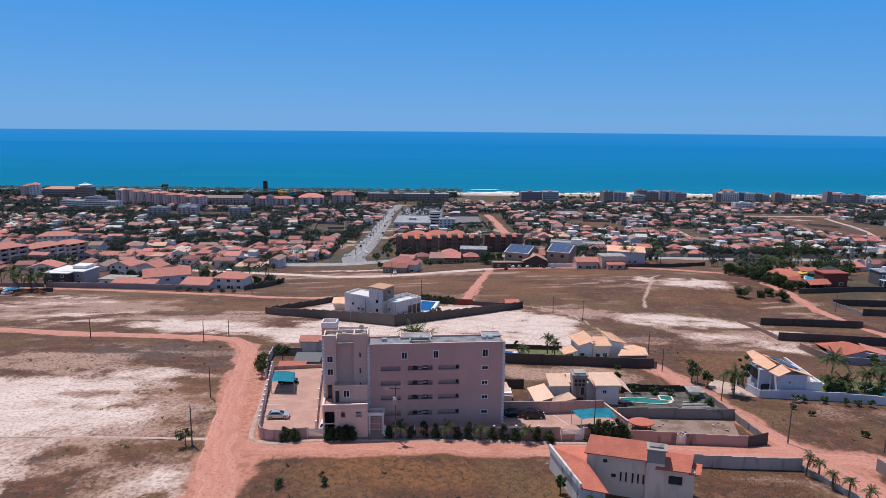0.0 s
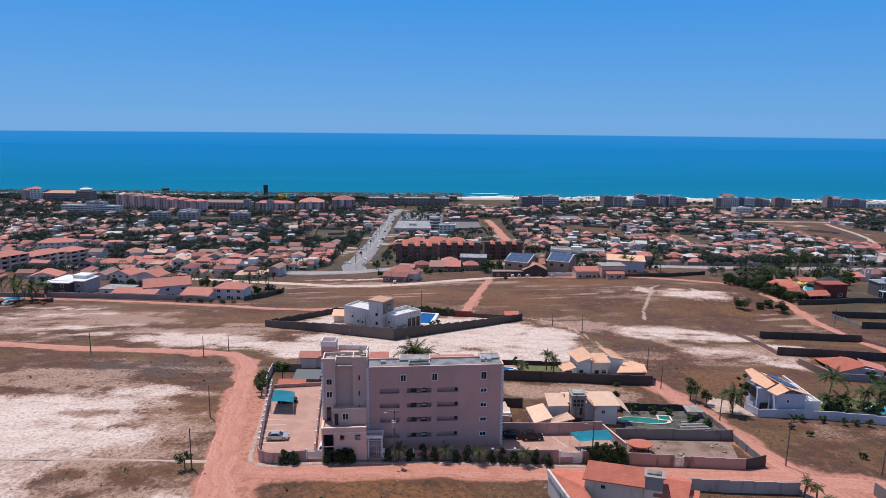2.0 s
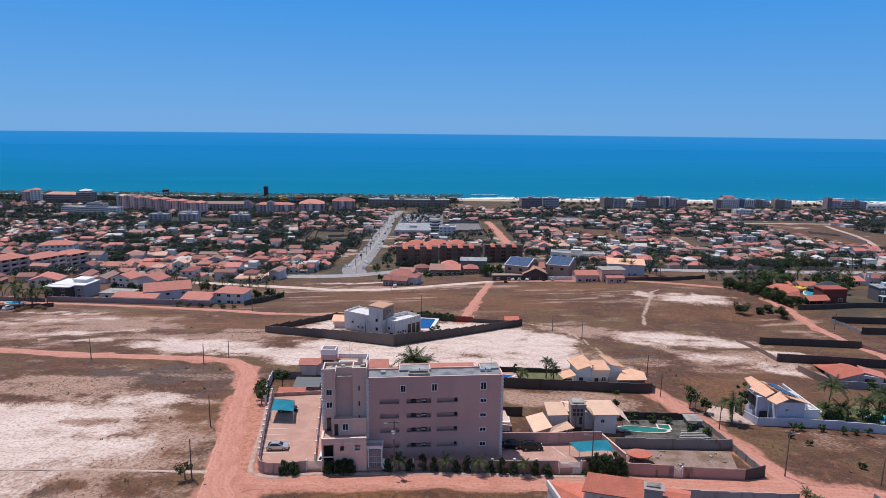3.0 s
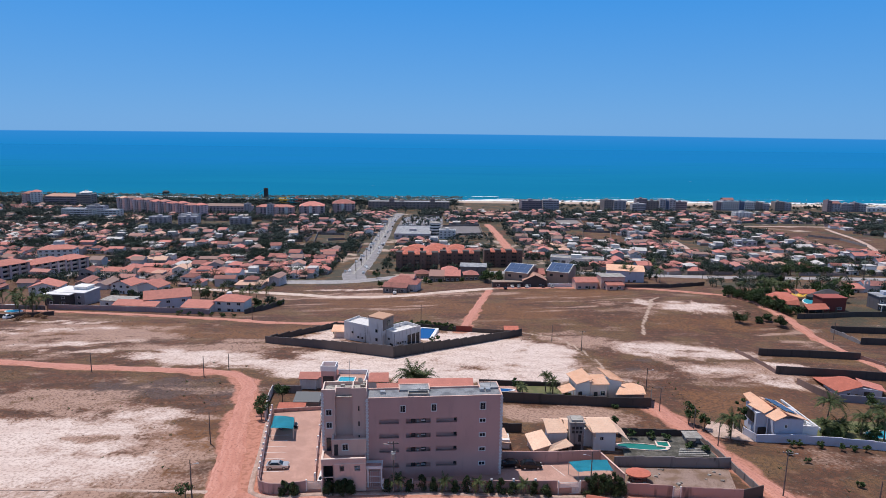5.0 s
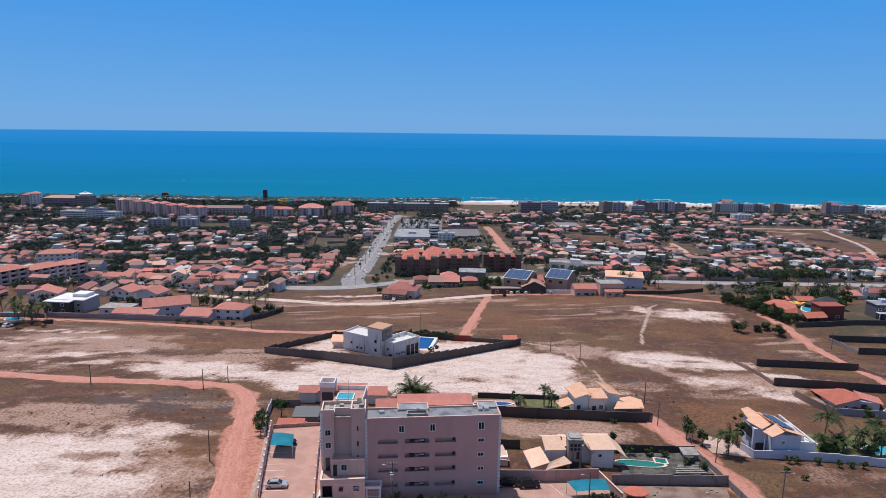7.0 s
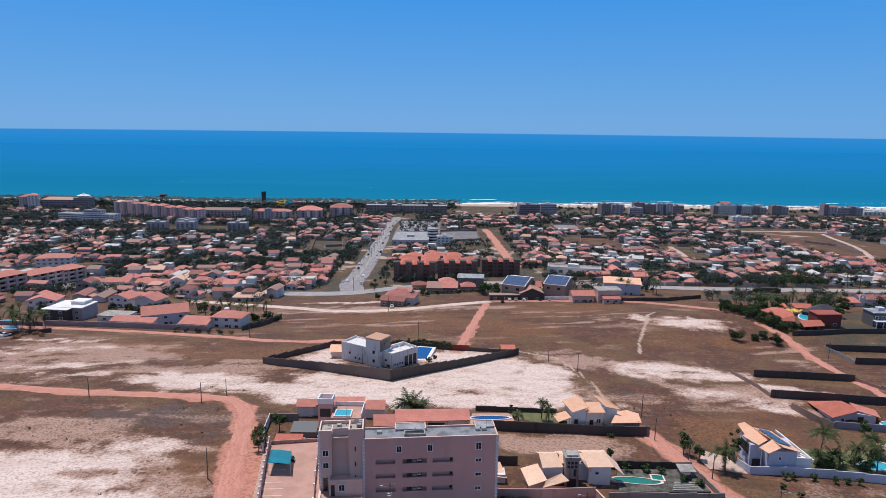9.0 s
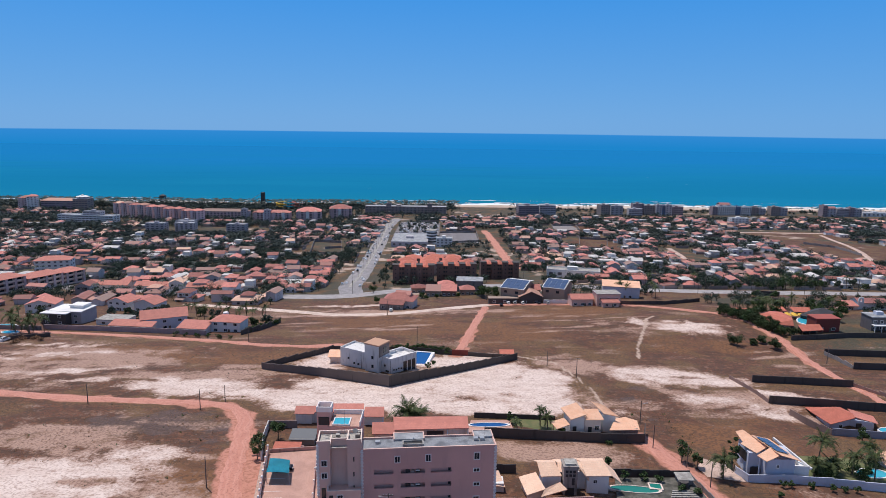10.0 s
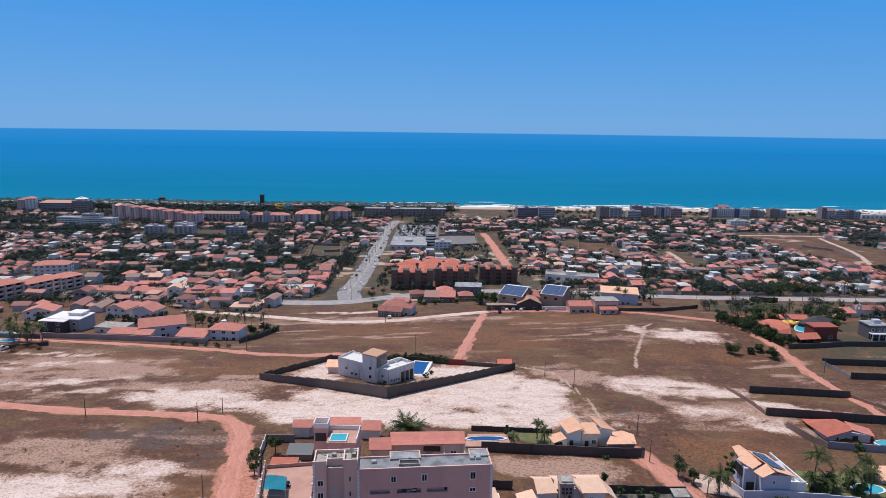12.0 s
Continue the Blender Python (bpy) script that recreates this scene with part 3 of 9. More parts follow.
lawn = np.maximum(lawn, 0.75 * np.maximum.reduce([blob(215, 275, 75, 52, 0), 0.5 * blob(97, 118, 30, 17, 0), blob(190, 362, 70, 22, 0)]))
pale = np.maximum(pale, np.clip(town * (fbm(px, py, 28, 21) - .63) * 5, 0, .6))
pale = np.maximum(pale, np.clip((py - 1185) / 15, 0, 1))

verts = np.column_stack([px, py, land(px, py) + 0.35 * (fbm(px, py, 12, 3) - .5) * np.clip((py - 120) / 40, 0, 1)])
nx, ny = len(xs), len(ys)
ia = (np.arange(ny - 1)[:, None] * nx + np.arange(nx - 1)).ravel()
quads = np.column_stack([ia, ia + 1, ia + nx + 1, ia + nx])


def ground_material():
    m, n, l, b = material("dry_field", (0.2, 0.13, 0.08), 0.95)

    def attr(name):
        a = n.new("ShaderNodeAttribute")
        a.attribute_name = name
        return a.outputs["Fac"]
    fine, mid = noise_at(n, l, 1.1, 8), noise_at(n, l, 0.22, 6, (0.6, 1.5, 1))
    c = mix(n, l, ramp(n, l, mid, 0.36, 0.66), (0.166, 0.065, 0.034), (0.082, 0.035, 0.021))
    c = mix(n, l, ramp(n, l, fine, 0.42, 0.72), c, (0.046, 0.028, 0.020))
    c = mix(n, l, ramp(n, l, noise_at(n, l, 0.45, 5), 0.52, 0.70), c, (0.205, 0.098, 0.056))

    def fuzzy(s, lo=0.32, hi=0.62, amount=0.6):
        """The mask with its edge broken up by the fine noise."""
        k = n.new("ShaderNodeMath")
        k.operation = "MULTIPLY_ADD"
        l.new(fine, k.inputs[0])
        k.inputs[1].default_value = amount
        k2 = n.new("ShaderNodeMath")
        k2.operation = "SUBTRACT"
        l.new(s, k2.inputs[0])
        k2.inputs[1].default_value = amount * 0.5
        l.new(k2.outputs[0], k.inputs[2])
        return ramp(n, l, k.outputs[0], lo, hi)
    c = mix(n, l, fuzzy(attr("lawn")), c, mix(n, l, ramp(n, l, fine, 0.4, 0.65), (0.075, 0.066, 0.042), (0.038, 0.044, 0.026)))
    c = mix(n, l, fuzzy(attr("burnt")), c, mix(n, l, ramp(n, l, fine, 0.42, 0.64), (0.125, 0.078, 0.066), (0.065, 0.042, 0.040)))
    c = mix(n, l, ramp(n, l, noise_at(n, l, 0.06, 4), 0.46, 0.62), c, mix(n, l, ramp(n, l, fine, 0.45, 0.65), (0.175, 0.094, 0.042), (0.092, 0.053, 0.028)))
    grit = noise_at(n, l, 4.2, 4)
    c = mix(n, l, ramp(n, l, grit, 0.50, 0.64), c, mix(n, l, ramp(n, l, mid, 0.4, 0.7), (0.056, 0.031, 0.019), (0.098, 0.060, 0.030)))
    speck = ramp(n, l, noise_at(n, l, 1.7, 7), 0.44, 0.68)
    dots = ramp(n, l, noise_at(n, l, 0.9, 4, (0.8, 1.3, 1)), 0.56, 0.70)
    c = mix(n, l, fuzzy(attr("ochre"), 0.25, 0.8, 0.8), c, mix(n, l, ramp(n, l, fine, 0.38, 0.66), (0.205, 0.092, 0.040), (0.095, 0.046, 0.024)))
    c = mix(n, l, fuzzy(attr("tan"), 0.18, 0.75, 1.1), c, mix(n, l, speck, (0.40, 0.255, 0.195), (0.20, 0.118, 0.086)))
    c = mix(n, l, fuzzy(attr("sand"), 0.10, 0.55, 1.1), c, mix(n, l, speck, (0.42, 0.275, 0.215), (0.24, 0.145, 0.108)))
    white = mix(n, l, ramp(n, l, mid, 0.4, 0.7), mix(n, l, speck, (0.72, 0.595, 0.535), (0.50, 0.375, 0.32)), mix(n, l, speck, (0.62, 0.48, 0.42), (0.45, 0.325, 0.275)))
    white = mix(n, l, dots, white, (0.42, 0.30, 0.25))
    c = mix(n, l, fuzzy(attr("sand"), 0.22, 1.05, 1.3), c, white)
    c = mix(n, l, fuzzy(attr("pale")), c, (0.46, 0.34, 0.27))
    c = mix(n, l, fuzzy(attr("red")), c, mix(n, l, ramp(n, l, fine, 0.42, 0.66), (0.50, 0.225, 0.162), (0.35, 0.15, 0.10)))
    l.new(c, b.inputs["Base Color"])
    bump(n, l, b, fine, 0.7, 0.25)
    return m


me = raw_mesh("ground", verts.tolist(), quads.tolist(), ground_material())
for name, values in (("sand", sand), ("burnt", burnt), ("red", red), ("pale", pale), ("lawn", lawn), ("tan", tan), ("ochre", ochre)):
    me.attributes.new(name, "FLOAT", "POINT").data.foreach_set("value", values.astype(np.float32))
me.polygons.foreach_set("use_smooth", [True] * len(me.polygons))
setting("ground", me, None, "dry brown grass field with patches of pale sand", "ground")


def road(name, pts, width, mat, label, lift=0.10, rag=0.6, step=1.5, bank=0.0):
    line = smooth_line(pts, step)
    tang = np.gradient(line, axis=0)
    tang /= np.hypot(tang[:, 0], tang[:, 1])[:, None] + 1e-9
    nrm = np.column_stack([-tang[:, 1], tang[:, 0]])
    cols = 7
    wide = width(line[:, 1]) if callable(width) else np.full(len(line), float(width))
    vs, k = [], np.arange(len(line))
    for c in range(cols):
        s = (c / (cols - 1) - .5) * wide
        e = rag * (fbm(line[:, 0], line[:, 1], 4, 40 + c, 3) - .5) * (2 if c in (0, cols - 1) else 0)
        q = line + nrm * (s + e)[:, None]
        z = land(q[:, 0], q[:, 1]) + lift - (lift + 0.25 if c in (0, cols - 1) else 0)
        vs.append(np.column_stack([q, z]))
    v = np.array(vs).transpose(1, 0, 2).reshape(-1, 3)
    f = [(i * cols + c, i * cols + c + 1, (i + 1) * cols + c + 1, (i + 1) * cols + c) for i in range(len(line) - 1) for c in range(cols - 1)]
    me = raw_mesh(name, v.tolist(), [q[::-1] for q in f], mat)
    me.attributes.new("across", "FLOAT", "POINT").data.foreach_set("value", np.tile(np.linspace(-1, 1, cols), len(line)).astype(np.float32))
    me.polygons.foreach_set("use_smooth", [True] * len(me.polygons))
    return tagged(new(name, me), label, "road", kind="structure")


road("road_1", LEFT_ROAD, lambda y: np.interp(y, (85, 110, 135, 170), (8.6, 7.2, 5.6, 5.0)), RED_DIRT, "wide red dirt road with wheel ruts", 0.24, 1.4)
road("road_2", CROSS_ROAD, 6.6, RED_DIRT, "red dirt street along the garden walls", 0.20, 0.8)
road("road_3", RIGHT_ROAD, 5.4, RED_DIRT, "red dirt road between garden walls", 0.22, 1.0)
road("road_4", EAST_ROAD, 6.5, RED_DIRT, "red dirt side road", 0.19, 1.0)
road("road_5", SHORE_PATH, 3.6, RED_DIRT, "narrow red dirt road across the field", 0.30, 1.2)
road("road_6", WHITE_ROAD, 7.5, mottled("pale_sandy_dirt", (0.70, 0.56, 0.49), (0.55, 0.42, 0.35), 4.0, 0.95, 0.5, 0.08, 3.0), "pale dirt road along the town's edge", 0.28, 1.4)
road("road_7", DIRT_LANE, 4.4, RED_DIRT, "red dirt lane through the field", 0.30, 1.6)
road("road_8", LEFT_LANE, 4.0, RED_DIRT, "red dirt lane along the houses", 0.27, 1.4)
road("road_9", HIGHWAY, 19.0, ASPHALT, "grey asphalt highway", 0.30, 0.2, 4)
road("road_10", AVENUE, 18, mottled("avenue_asphalt", (0.33, 0.31, 0.315), (0.24, 0.225, 0.23), 5.0, 0.9, 0.3), "wide grey avenue down to the beach", 0.34, 0.2, 6)
road("road_13", BRANCH, 7, ASPHALT, "grey side street off the avenue", 0.36, 0.2, 6)
road("median", AVENUE[1:-1], 3.0, CONCRETE, "pinkish paved strip down the middle of the avenue", 0.50, 0.1, 6)
road("road_14", ((252, 700), (244, 640), (236, 602), (262, 594), (290, 594)), 7, PALE_DIRT, "pinkish dirt street in the town", 0.34, 1.5, 5)
road("road_15", ((330, 862), (424, 867), (532, 867), (600, 880)), 8, PALE_DIRT, "pale dirt street in the town", 0.34, 1.5, 8)
road("road_16", ((395, 560), (428, 625), (470, 720), (506, 845)), 6, PALE_DIRT, "pale dirt street beside the vacant field", 0.34, 1.5, 8)
road("road_17", ((330, 470), (318, 560), (300, 660), (296, 760)), 6, PALE_DIRT, "pale dirt street in the town", 0.34, 1.5, 8)
road("road_18", ((-180, 470), (-200, 600), (-225, 760)), 6, PALE_DIRT, "pale dirt street in the town", 0.34, 1.5, 8)
road("road_11", RED_STREET, 8, RED_DIRT, "wide red dirt street in the town", 0.34, 2.0, 5)
road("road_12", TRACK, 1.0, PALE_DIRT, "sandy wheel track across the field", 0.14, 0.8)


def sea_material():
    m, n, l, b = material("sea_water", (0.01, 0.12, 0.25), 0.35)
    geo = n.new("ShaderNodeNewGeometry")
    sep = n.new("ShaderNodeSeparateXYZ")
    l.new(geo.outputs["Position"], sep.inputs[0])
    big = noise_at(n, l, 0.004, 4, (0.25, 1, 1))
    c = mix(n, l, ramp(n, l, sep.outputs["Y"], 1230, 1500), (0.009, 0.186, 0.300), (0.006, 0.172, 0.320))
    # far water turns bluer, to meet the hazed band below the horizon
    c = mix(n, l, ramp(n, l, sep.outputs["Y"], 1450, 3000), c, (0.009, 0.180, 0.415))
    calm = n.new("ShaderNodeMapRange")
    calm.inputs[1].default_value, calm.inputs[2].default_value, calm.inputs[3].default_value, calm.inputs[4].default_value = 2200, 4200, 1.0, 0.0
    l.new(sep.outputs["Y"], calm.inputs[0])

    def while_near(fac, amount):
        k = n.new("ShaderNodeMath")
        k.operation = "MULTIPLY"
        k2 = n.new("ShaderNodeMath")
        k2.operation = "MULTIPLY"
        k2.inputs[1].default_value = amount
        l.new(fac, k.inputs[0])
        l.new(calm.outputs[0], k.inputs[1])
        l.new(k.outputs[0], k2.inputs[0])
        return k2.outputs[0]
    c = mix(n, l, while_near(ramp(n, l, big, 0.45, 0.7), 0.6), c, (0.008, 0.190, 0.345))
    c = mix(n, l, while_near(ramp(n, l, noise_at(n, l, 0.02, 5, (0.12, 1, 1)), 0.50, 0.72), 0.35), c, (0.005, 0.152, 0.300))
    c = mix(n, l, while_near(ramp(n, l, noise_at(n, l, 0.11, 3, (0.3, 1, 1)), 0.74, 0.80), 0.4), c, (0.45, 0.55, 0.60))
    l.new(c, b.inputs["Base Color"])
    b.inputs["Specular IOR Level"].default_value = 0.0
    
    return m


sy = np.concatenate([np.arange(1195, 1400, 6.0), np.arange(1400, 2000, 40.0), np.arange(2000, 4900, 120.0), [4920]])
sx = np.linspace(-3600, 3600, 60)
mx, my = np.meshgrid(sx, sy)
mz = SEA + 0.0 * mx
ia = (np.arange(len(sy) - 1)[:, None] * len(sx) + np.arange(len(sx) - 1)).ravel()
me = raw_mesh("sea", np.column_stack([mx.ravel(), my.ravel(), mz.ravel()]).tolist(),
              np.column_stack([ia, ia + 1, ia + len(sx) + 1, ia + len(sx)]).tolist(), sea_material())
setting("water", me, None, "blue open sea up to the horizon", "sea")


def shore_y(x):
    return 1226 + 0.035 * x + 10 * np.sin(x / 160.0) + 5 * np.sin(x / 47.0)


def strip(name, near, far, z, mat, label, category, x0=-1300, x1=1500, seed=1, gaps=0.0):
    """A ragged band along the shore, from near to far metres off the water's edge."""
    x = np.arange(x0, x1, 6.0)
    a = shore_y(x) + near + 10 * (fbm(x, x * 0, 40, seed) - .5)
    b = shore_y(x) + far + (far - near) * 1.2 * (fbm(x, x * 0 + 9, 30, seed + 3) - .5)
    if gaps:
        b = np.where(fbm(x, x * 0 + 4, 90, seed + 7) > gaps, b, a + 0.3)
    k = len(x)
    v = np.concatenate([np.column_stack([x, a, z + 0 * x]), np.column_stack([x, np.maximum(b, a + .2), z + 0 * x])])
    me = raw_mesh(name, v.tolist(), [(i, i + 1, k + i + 1, k + i) for i in range(k - 1)], mat)
    return setting(name, me, None, label, category)


strip("beach", -42, 2, SEA + 0.5, BEACH, "pale sandy beach", "beach", seed=2)
strip("surf_line", -2, 22, SEA + 0.8, FOAM, "white surf on the beach", "surf", seed=5)
strip("breaker", 30, 38, SEA + 1.0, FOAM, "white breaking wave", "surf", seed=15, gaps=0.52)
strip("breaker", 74, 79, SEA + 1.2, FOAM, "white breaking wave", "surf", seed=25, gaps=0.57)

# dry tufts and low scrub in the fields
tuft = np.random.default_rng(12)


def field_spots(count, x0, x1, y0, y1, limit=0.55):
    """Spots on the fields, off the roads, the sand and the built plots."""
    x, y = tuft.uniform(x0, x1, count), tuft.uniform(y0, y1, count)
    i, j = np.clip(np.searchsorted(xs, x), 0, nx - 1), np.clip(np.searchsorted(ys, y), 0, ny - 1)
    k = j * nx + i
    ok = (sand[k] < limit) & (red[k] < 0.25) & (pale[k] < 0.3)
    ok &= ~((x > -47) & (x < 63) & (y > 103) & (y < 172)) & ~((x > 17) & (x < 41) & (y > 84) & (y < 100)) & ~((x > 70) & (x < 116) & (y > 133) & (y < 190))
    ok &= ~((x > -45) & (x < -6) & (y > 210) & (y < 236)) & ~((x < -95) & (y > 278)) & ~((x > 158) & (y > 268))
    return x[ok], y[ok]


def tufts(name, x, y, lo, hi, mat, label, blades=6):
    n_ = len(x)
    h = tuft.uniform(lo, hi, n_)[:, None]
    a = tuft.uniform(0, math.tau, (n_, blades))
    z = land(x, y)[:, None] - 0.08
    bx, by = x[:, None] + 0.25 * h * np.cos(a), y[:, None] + 0.25 * h * np.sin(a)
    w = 0.22 * h
    p0 = np.stack([bx - w * np.sin(a), by + w * np.cos(a), z + 0 * a], 2)
    p1 = np.stack([bx + w * np.sin(a), by - w * np.cos(a), z + 0 * a], 2)
    p2 = np.stack([x[:, None] + 0.9 * h * np.cos(a), y[:, None] + 0.9 * h * np.sin(a), z + h * tuft.uniform(.6, 1.1, (n_, blades))], 2)
    v = np.stack([p0, p1, p2], 2).reshape(-1, 3)
    k = np.arange(n_ * blades) * 3
    tagged(new(name, raw_mesh(name, v.tolist(), np.column_stack([k, k + 1, k + 2]).tolist(), mat)), label, "grass", kind="stuff")


tufts("dark_grass", *field_spots(6500, -150, 150, 84, 260), 0.12, 0.34, LEAF_TOWN, "dark dry weeds scattered over the field", 5)
tufts("dry_grass", *field_spots(15000, -150, 150, 84, 200), 0.12, 0.36, DRY, "dry brown grass tufts on the field")
tufts("green_weeds", *field_spots(210, -150, 120, 84, 190), 0.3, 0.7, LEAF, "scattered green weeds in the dry field", 8)
for plot in ((-30, 17, 86, 101), (70, 120, 104, 133), (12, 54, 138, 156), (42, 62, 86, 101)):
    x0, x1, y0, y1 = plot
    many = 2600 if y1 == 101 else 700
    gx_, gy_ = tuft.uniform(x0, x1, many), tuft.uniform(y0, y1, many)
    tufts("plot_grass", gx_, gy_, 0.08, 0.30 if y1 == 101 else 0.24, DRY, "dry grass tufts on an empty plot")


# ---- plants ----
def leaf_mesh(name, clumps, leaves, size, mat, seed, flat=0.75):
    """A crown of many small leaves round clumps (x, y, z, r)."""
    r = np.random.default_rng(seed)
    c = np.array(clumps, float)
    idx = r.integers(0, len(c), leaves)
    d = r.normal(size=(leaves, 3))
    d /= np.linalg.norm(d, axis=1)[:, None]
    rad = c[idx, 3] * r.uniform(0.45, 1.08, leaves)
    p = c[idx, :3] + d * rad[:, None] * np.array([1, 1, flat])
    a = r.normal(size=(leaves, 3))
    a /= np.linalg.norm(a, axis=1)[:, None]
    b = np.cross(a, d + 0.4 * r.normal(size=(leaves, 3)))
    b /= np.linalg.norm(b, axis=1)[:, None] + 1e-6
    s = size * r.uniform(0.6, 1.4, leaves)[:, None]
    v = np.stack([p - a * s - b * s * .5, p + a * s * .2 - b * s, p + a * s + b * s * .5, p - a * s * .2 + b * s], 1).reshape(-1, 3)
    k = np.arange(leaves) * 4
    return raw_mesh(name, v.tolist(), np.column_stack([k, k + 1, k + 2, k + 3]).tolist(), mat)


def crown_clumps(h, r, low, seed, count=9):
    q = np.random.default_rng(seed)
    out = [(0, 0, (h + low) / 2, r * 0.6)]
    for k in range(count):
        a, u = q.uniform(0, math.tau), q.uniform(0.3, 0.75)
        out.append((r * u * math.cos(a), r * u * math.sin(a), low + (h - low) * q.uniform(0.25, 0.95) - 0.2 * r * u, r * q.uniform(0.28, 0.5)))
    return out


def tree(x, y, h, r, seed, label="green leafy garden tree", leaves=420, low=0.35, mat=None, z=None, size=0.28, name="tree"):
    leaves, size = int(leaves * 3.2), size * 0.5
    root = thing(name, label, "tree", x, y, z)
    clumps = crown_clumps(h * 0.93, r, h * low, seed)
    bm = bmesh.new()
    top = h * (low + 0.2)
    rod(bm, (0, 0, -0.3), (0.05, 0.03, top), 0.05 * h * 0.5 + 0.04, 0.035 * h * 0.5 + 0.02)
    for cx, cy, cz, cr in clumps[1:7]:
        rod(bm, (0.04, 0.02, top * 0.8), (cx * .9, cy * .9, cz), 0.05, 0.02, 5)
    part("trunk", bm, BARK, root)
    part("crown", leaf_mesh("crown", clumps, leaves, size, mat or LEAF, seed), None, root)
    return root


def bush(x, y, h, r, seed, label="dense green bush", leaves=260, mat=None, z=None, size=0.24):
    leaves, size = int(leaves * 3.2), size * 0.5
    root = thing("bush", label, "bush", x, y, z)
    clumps = crown_clumps(h, r, h * 0.12, seed, 7)
    bm = bmesh.new()
    for cx, cy, cz, cr in clumps[:5]:
        rod(bm, (0, 0, -0.2), (cx, cy, cz), 0.04, 0.015, 5)
    part("stems", bm, BARK, root)
    part("foliage", leaf_mesh("foliage", clumps, leaves, size, mat or LEAF, seed), None, root)
    return root


def cone_shrub(x, y, h, r, seed, label, leaves=900, size=0.10):
    """A small street tree with an egg-shaped crown on a short stem."""
    q = np.random.default_rng(seed)
    root = thing("tree", label, "tree", x, y)
    clumps = []
    for k in range(16):
        s = (k + .5) / 16
        w, a = r * (s + .15) ** .3 * (1 - s) ** .6 * .85, q.uniform(0, math.tau)
        clumps.append((w * math.cos(a), w * math.sin(a), .35 + (h - .6) * s, .24 + r * .36 * (1 - s) ** .6 * q.uniform(.75, 1.2)))
    part("trunk", rod(bmesh.new(), (0, 0, -.3), (0, 0, h * .9), .07, .02), BARK, root)
    part("crown", leaf_mesh("crown", clumps, leaves, size, LEAF_DARK, seed, 1.1), None, root)
    return root


def frond_mesh(length, droop, lift, seed):
    """One palm leaf: a bent rib with drooping leaflets on both sides."""
    r = np.random.default_rng(seed)
    v, f = [], []
    k = 21
    pts = []
    for i in range(k):
        s = i / (k - 1)
        pts.append((length * s * (1 - 0.18 * s), 0.0, lift * s - droop * s * s))
    for i in range(k - 1):
        (x0, _, z0), (x1, _, z1) = pts[i], pts[i + 1]
        s = i / (k - 1)
        wid = length * 0.27 * math.sin(math.pi * min(1, 0.18 + 0.82 * s)) + 0.05
        for side in (-1, 1):
            j = len(v)
            dz = -0.35 * wid * r.uniform(0.6, 1.3)
            v += [(x0, 0, z0), (x0 + (x1 - x0) * .86, 0, z0 + (z1 - z0) * .86), (x0 + wid * 0.45, side * wid * r.uniform(.8, 1.1), z0 + dz)]
            f.append((j, j + 1, j + 2))
        j = len(v)
        t = 0.035 * (1 - s) + 0.01
        v += [(x0, -t, z0), (x0, t, z0), (x1, t, z1), (x1, -t, z1)]
        f.append((j, j + 1, j + 2, j + 3))
    return raw_mesh("frond", v, f, PALM)


FRONDS = [frond_mesh(2.6, 2.0, 1.5, 1), frond_mesh(2.8, 2.9, 1.0, 2), frond_mesh(2.3, 1.0, 1.9, 3)]


def palm(x, y, h, seed, spread=1.0, label="coconut palm with drooping green fronds", z=None, count=15, group=""):
    root = thing("palm_tree", label, "palm tree", x, y, z, 0, group)
    r = random.Random(seed)
    lean = (r.uniform(-.08, .08) * h, r.uniform(-.08, .08) * h)
    bm = bmesh.new()
    last = (0, 0, -0.3)
    steps = 6
    for i in range(1, steps + 1):
        s = i / steps
        p = (lean[0] * s * s, lean[1] * s * s, h * s)
        rod(bm, last, p, 0.19 - 0.09 * (s - 1 / steps), 0.19 - 0.09 * s, 7)
        last = p
    part("trunk", bm, BARK, root)
    count = int(count * 1.5)
    for k in range(count):
        ob = part("frond", FRONDS[k % 3], None, root)
        ob.matrix_basis = pose(last[0], last[1], h, r.uniform(-12, 12), r.uniform(-34, 30), k * 137.5 + r.uniform(-10, 10)) @ Matrix.Scale(spread * r.uniform(.85, 1.15), 4)
    return root


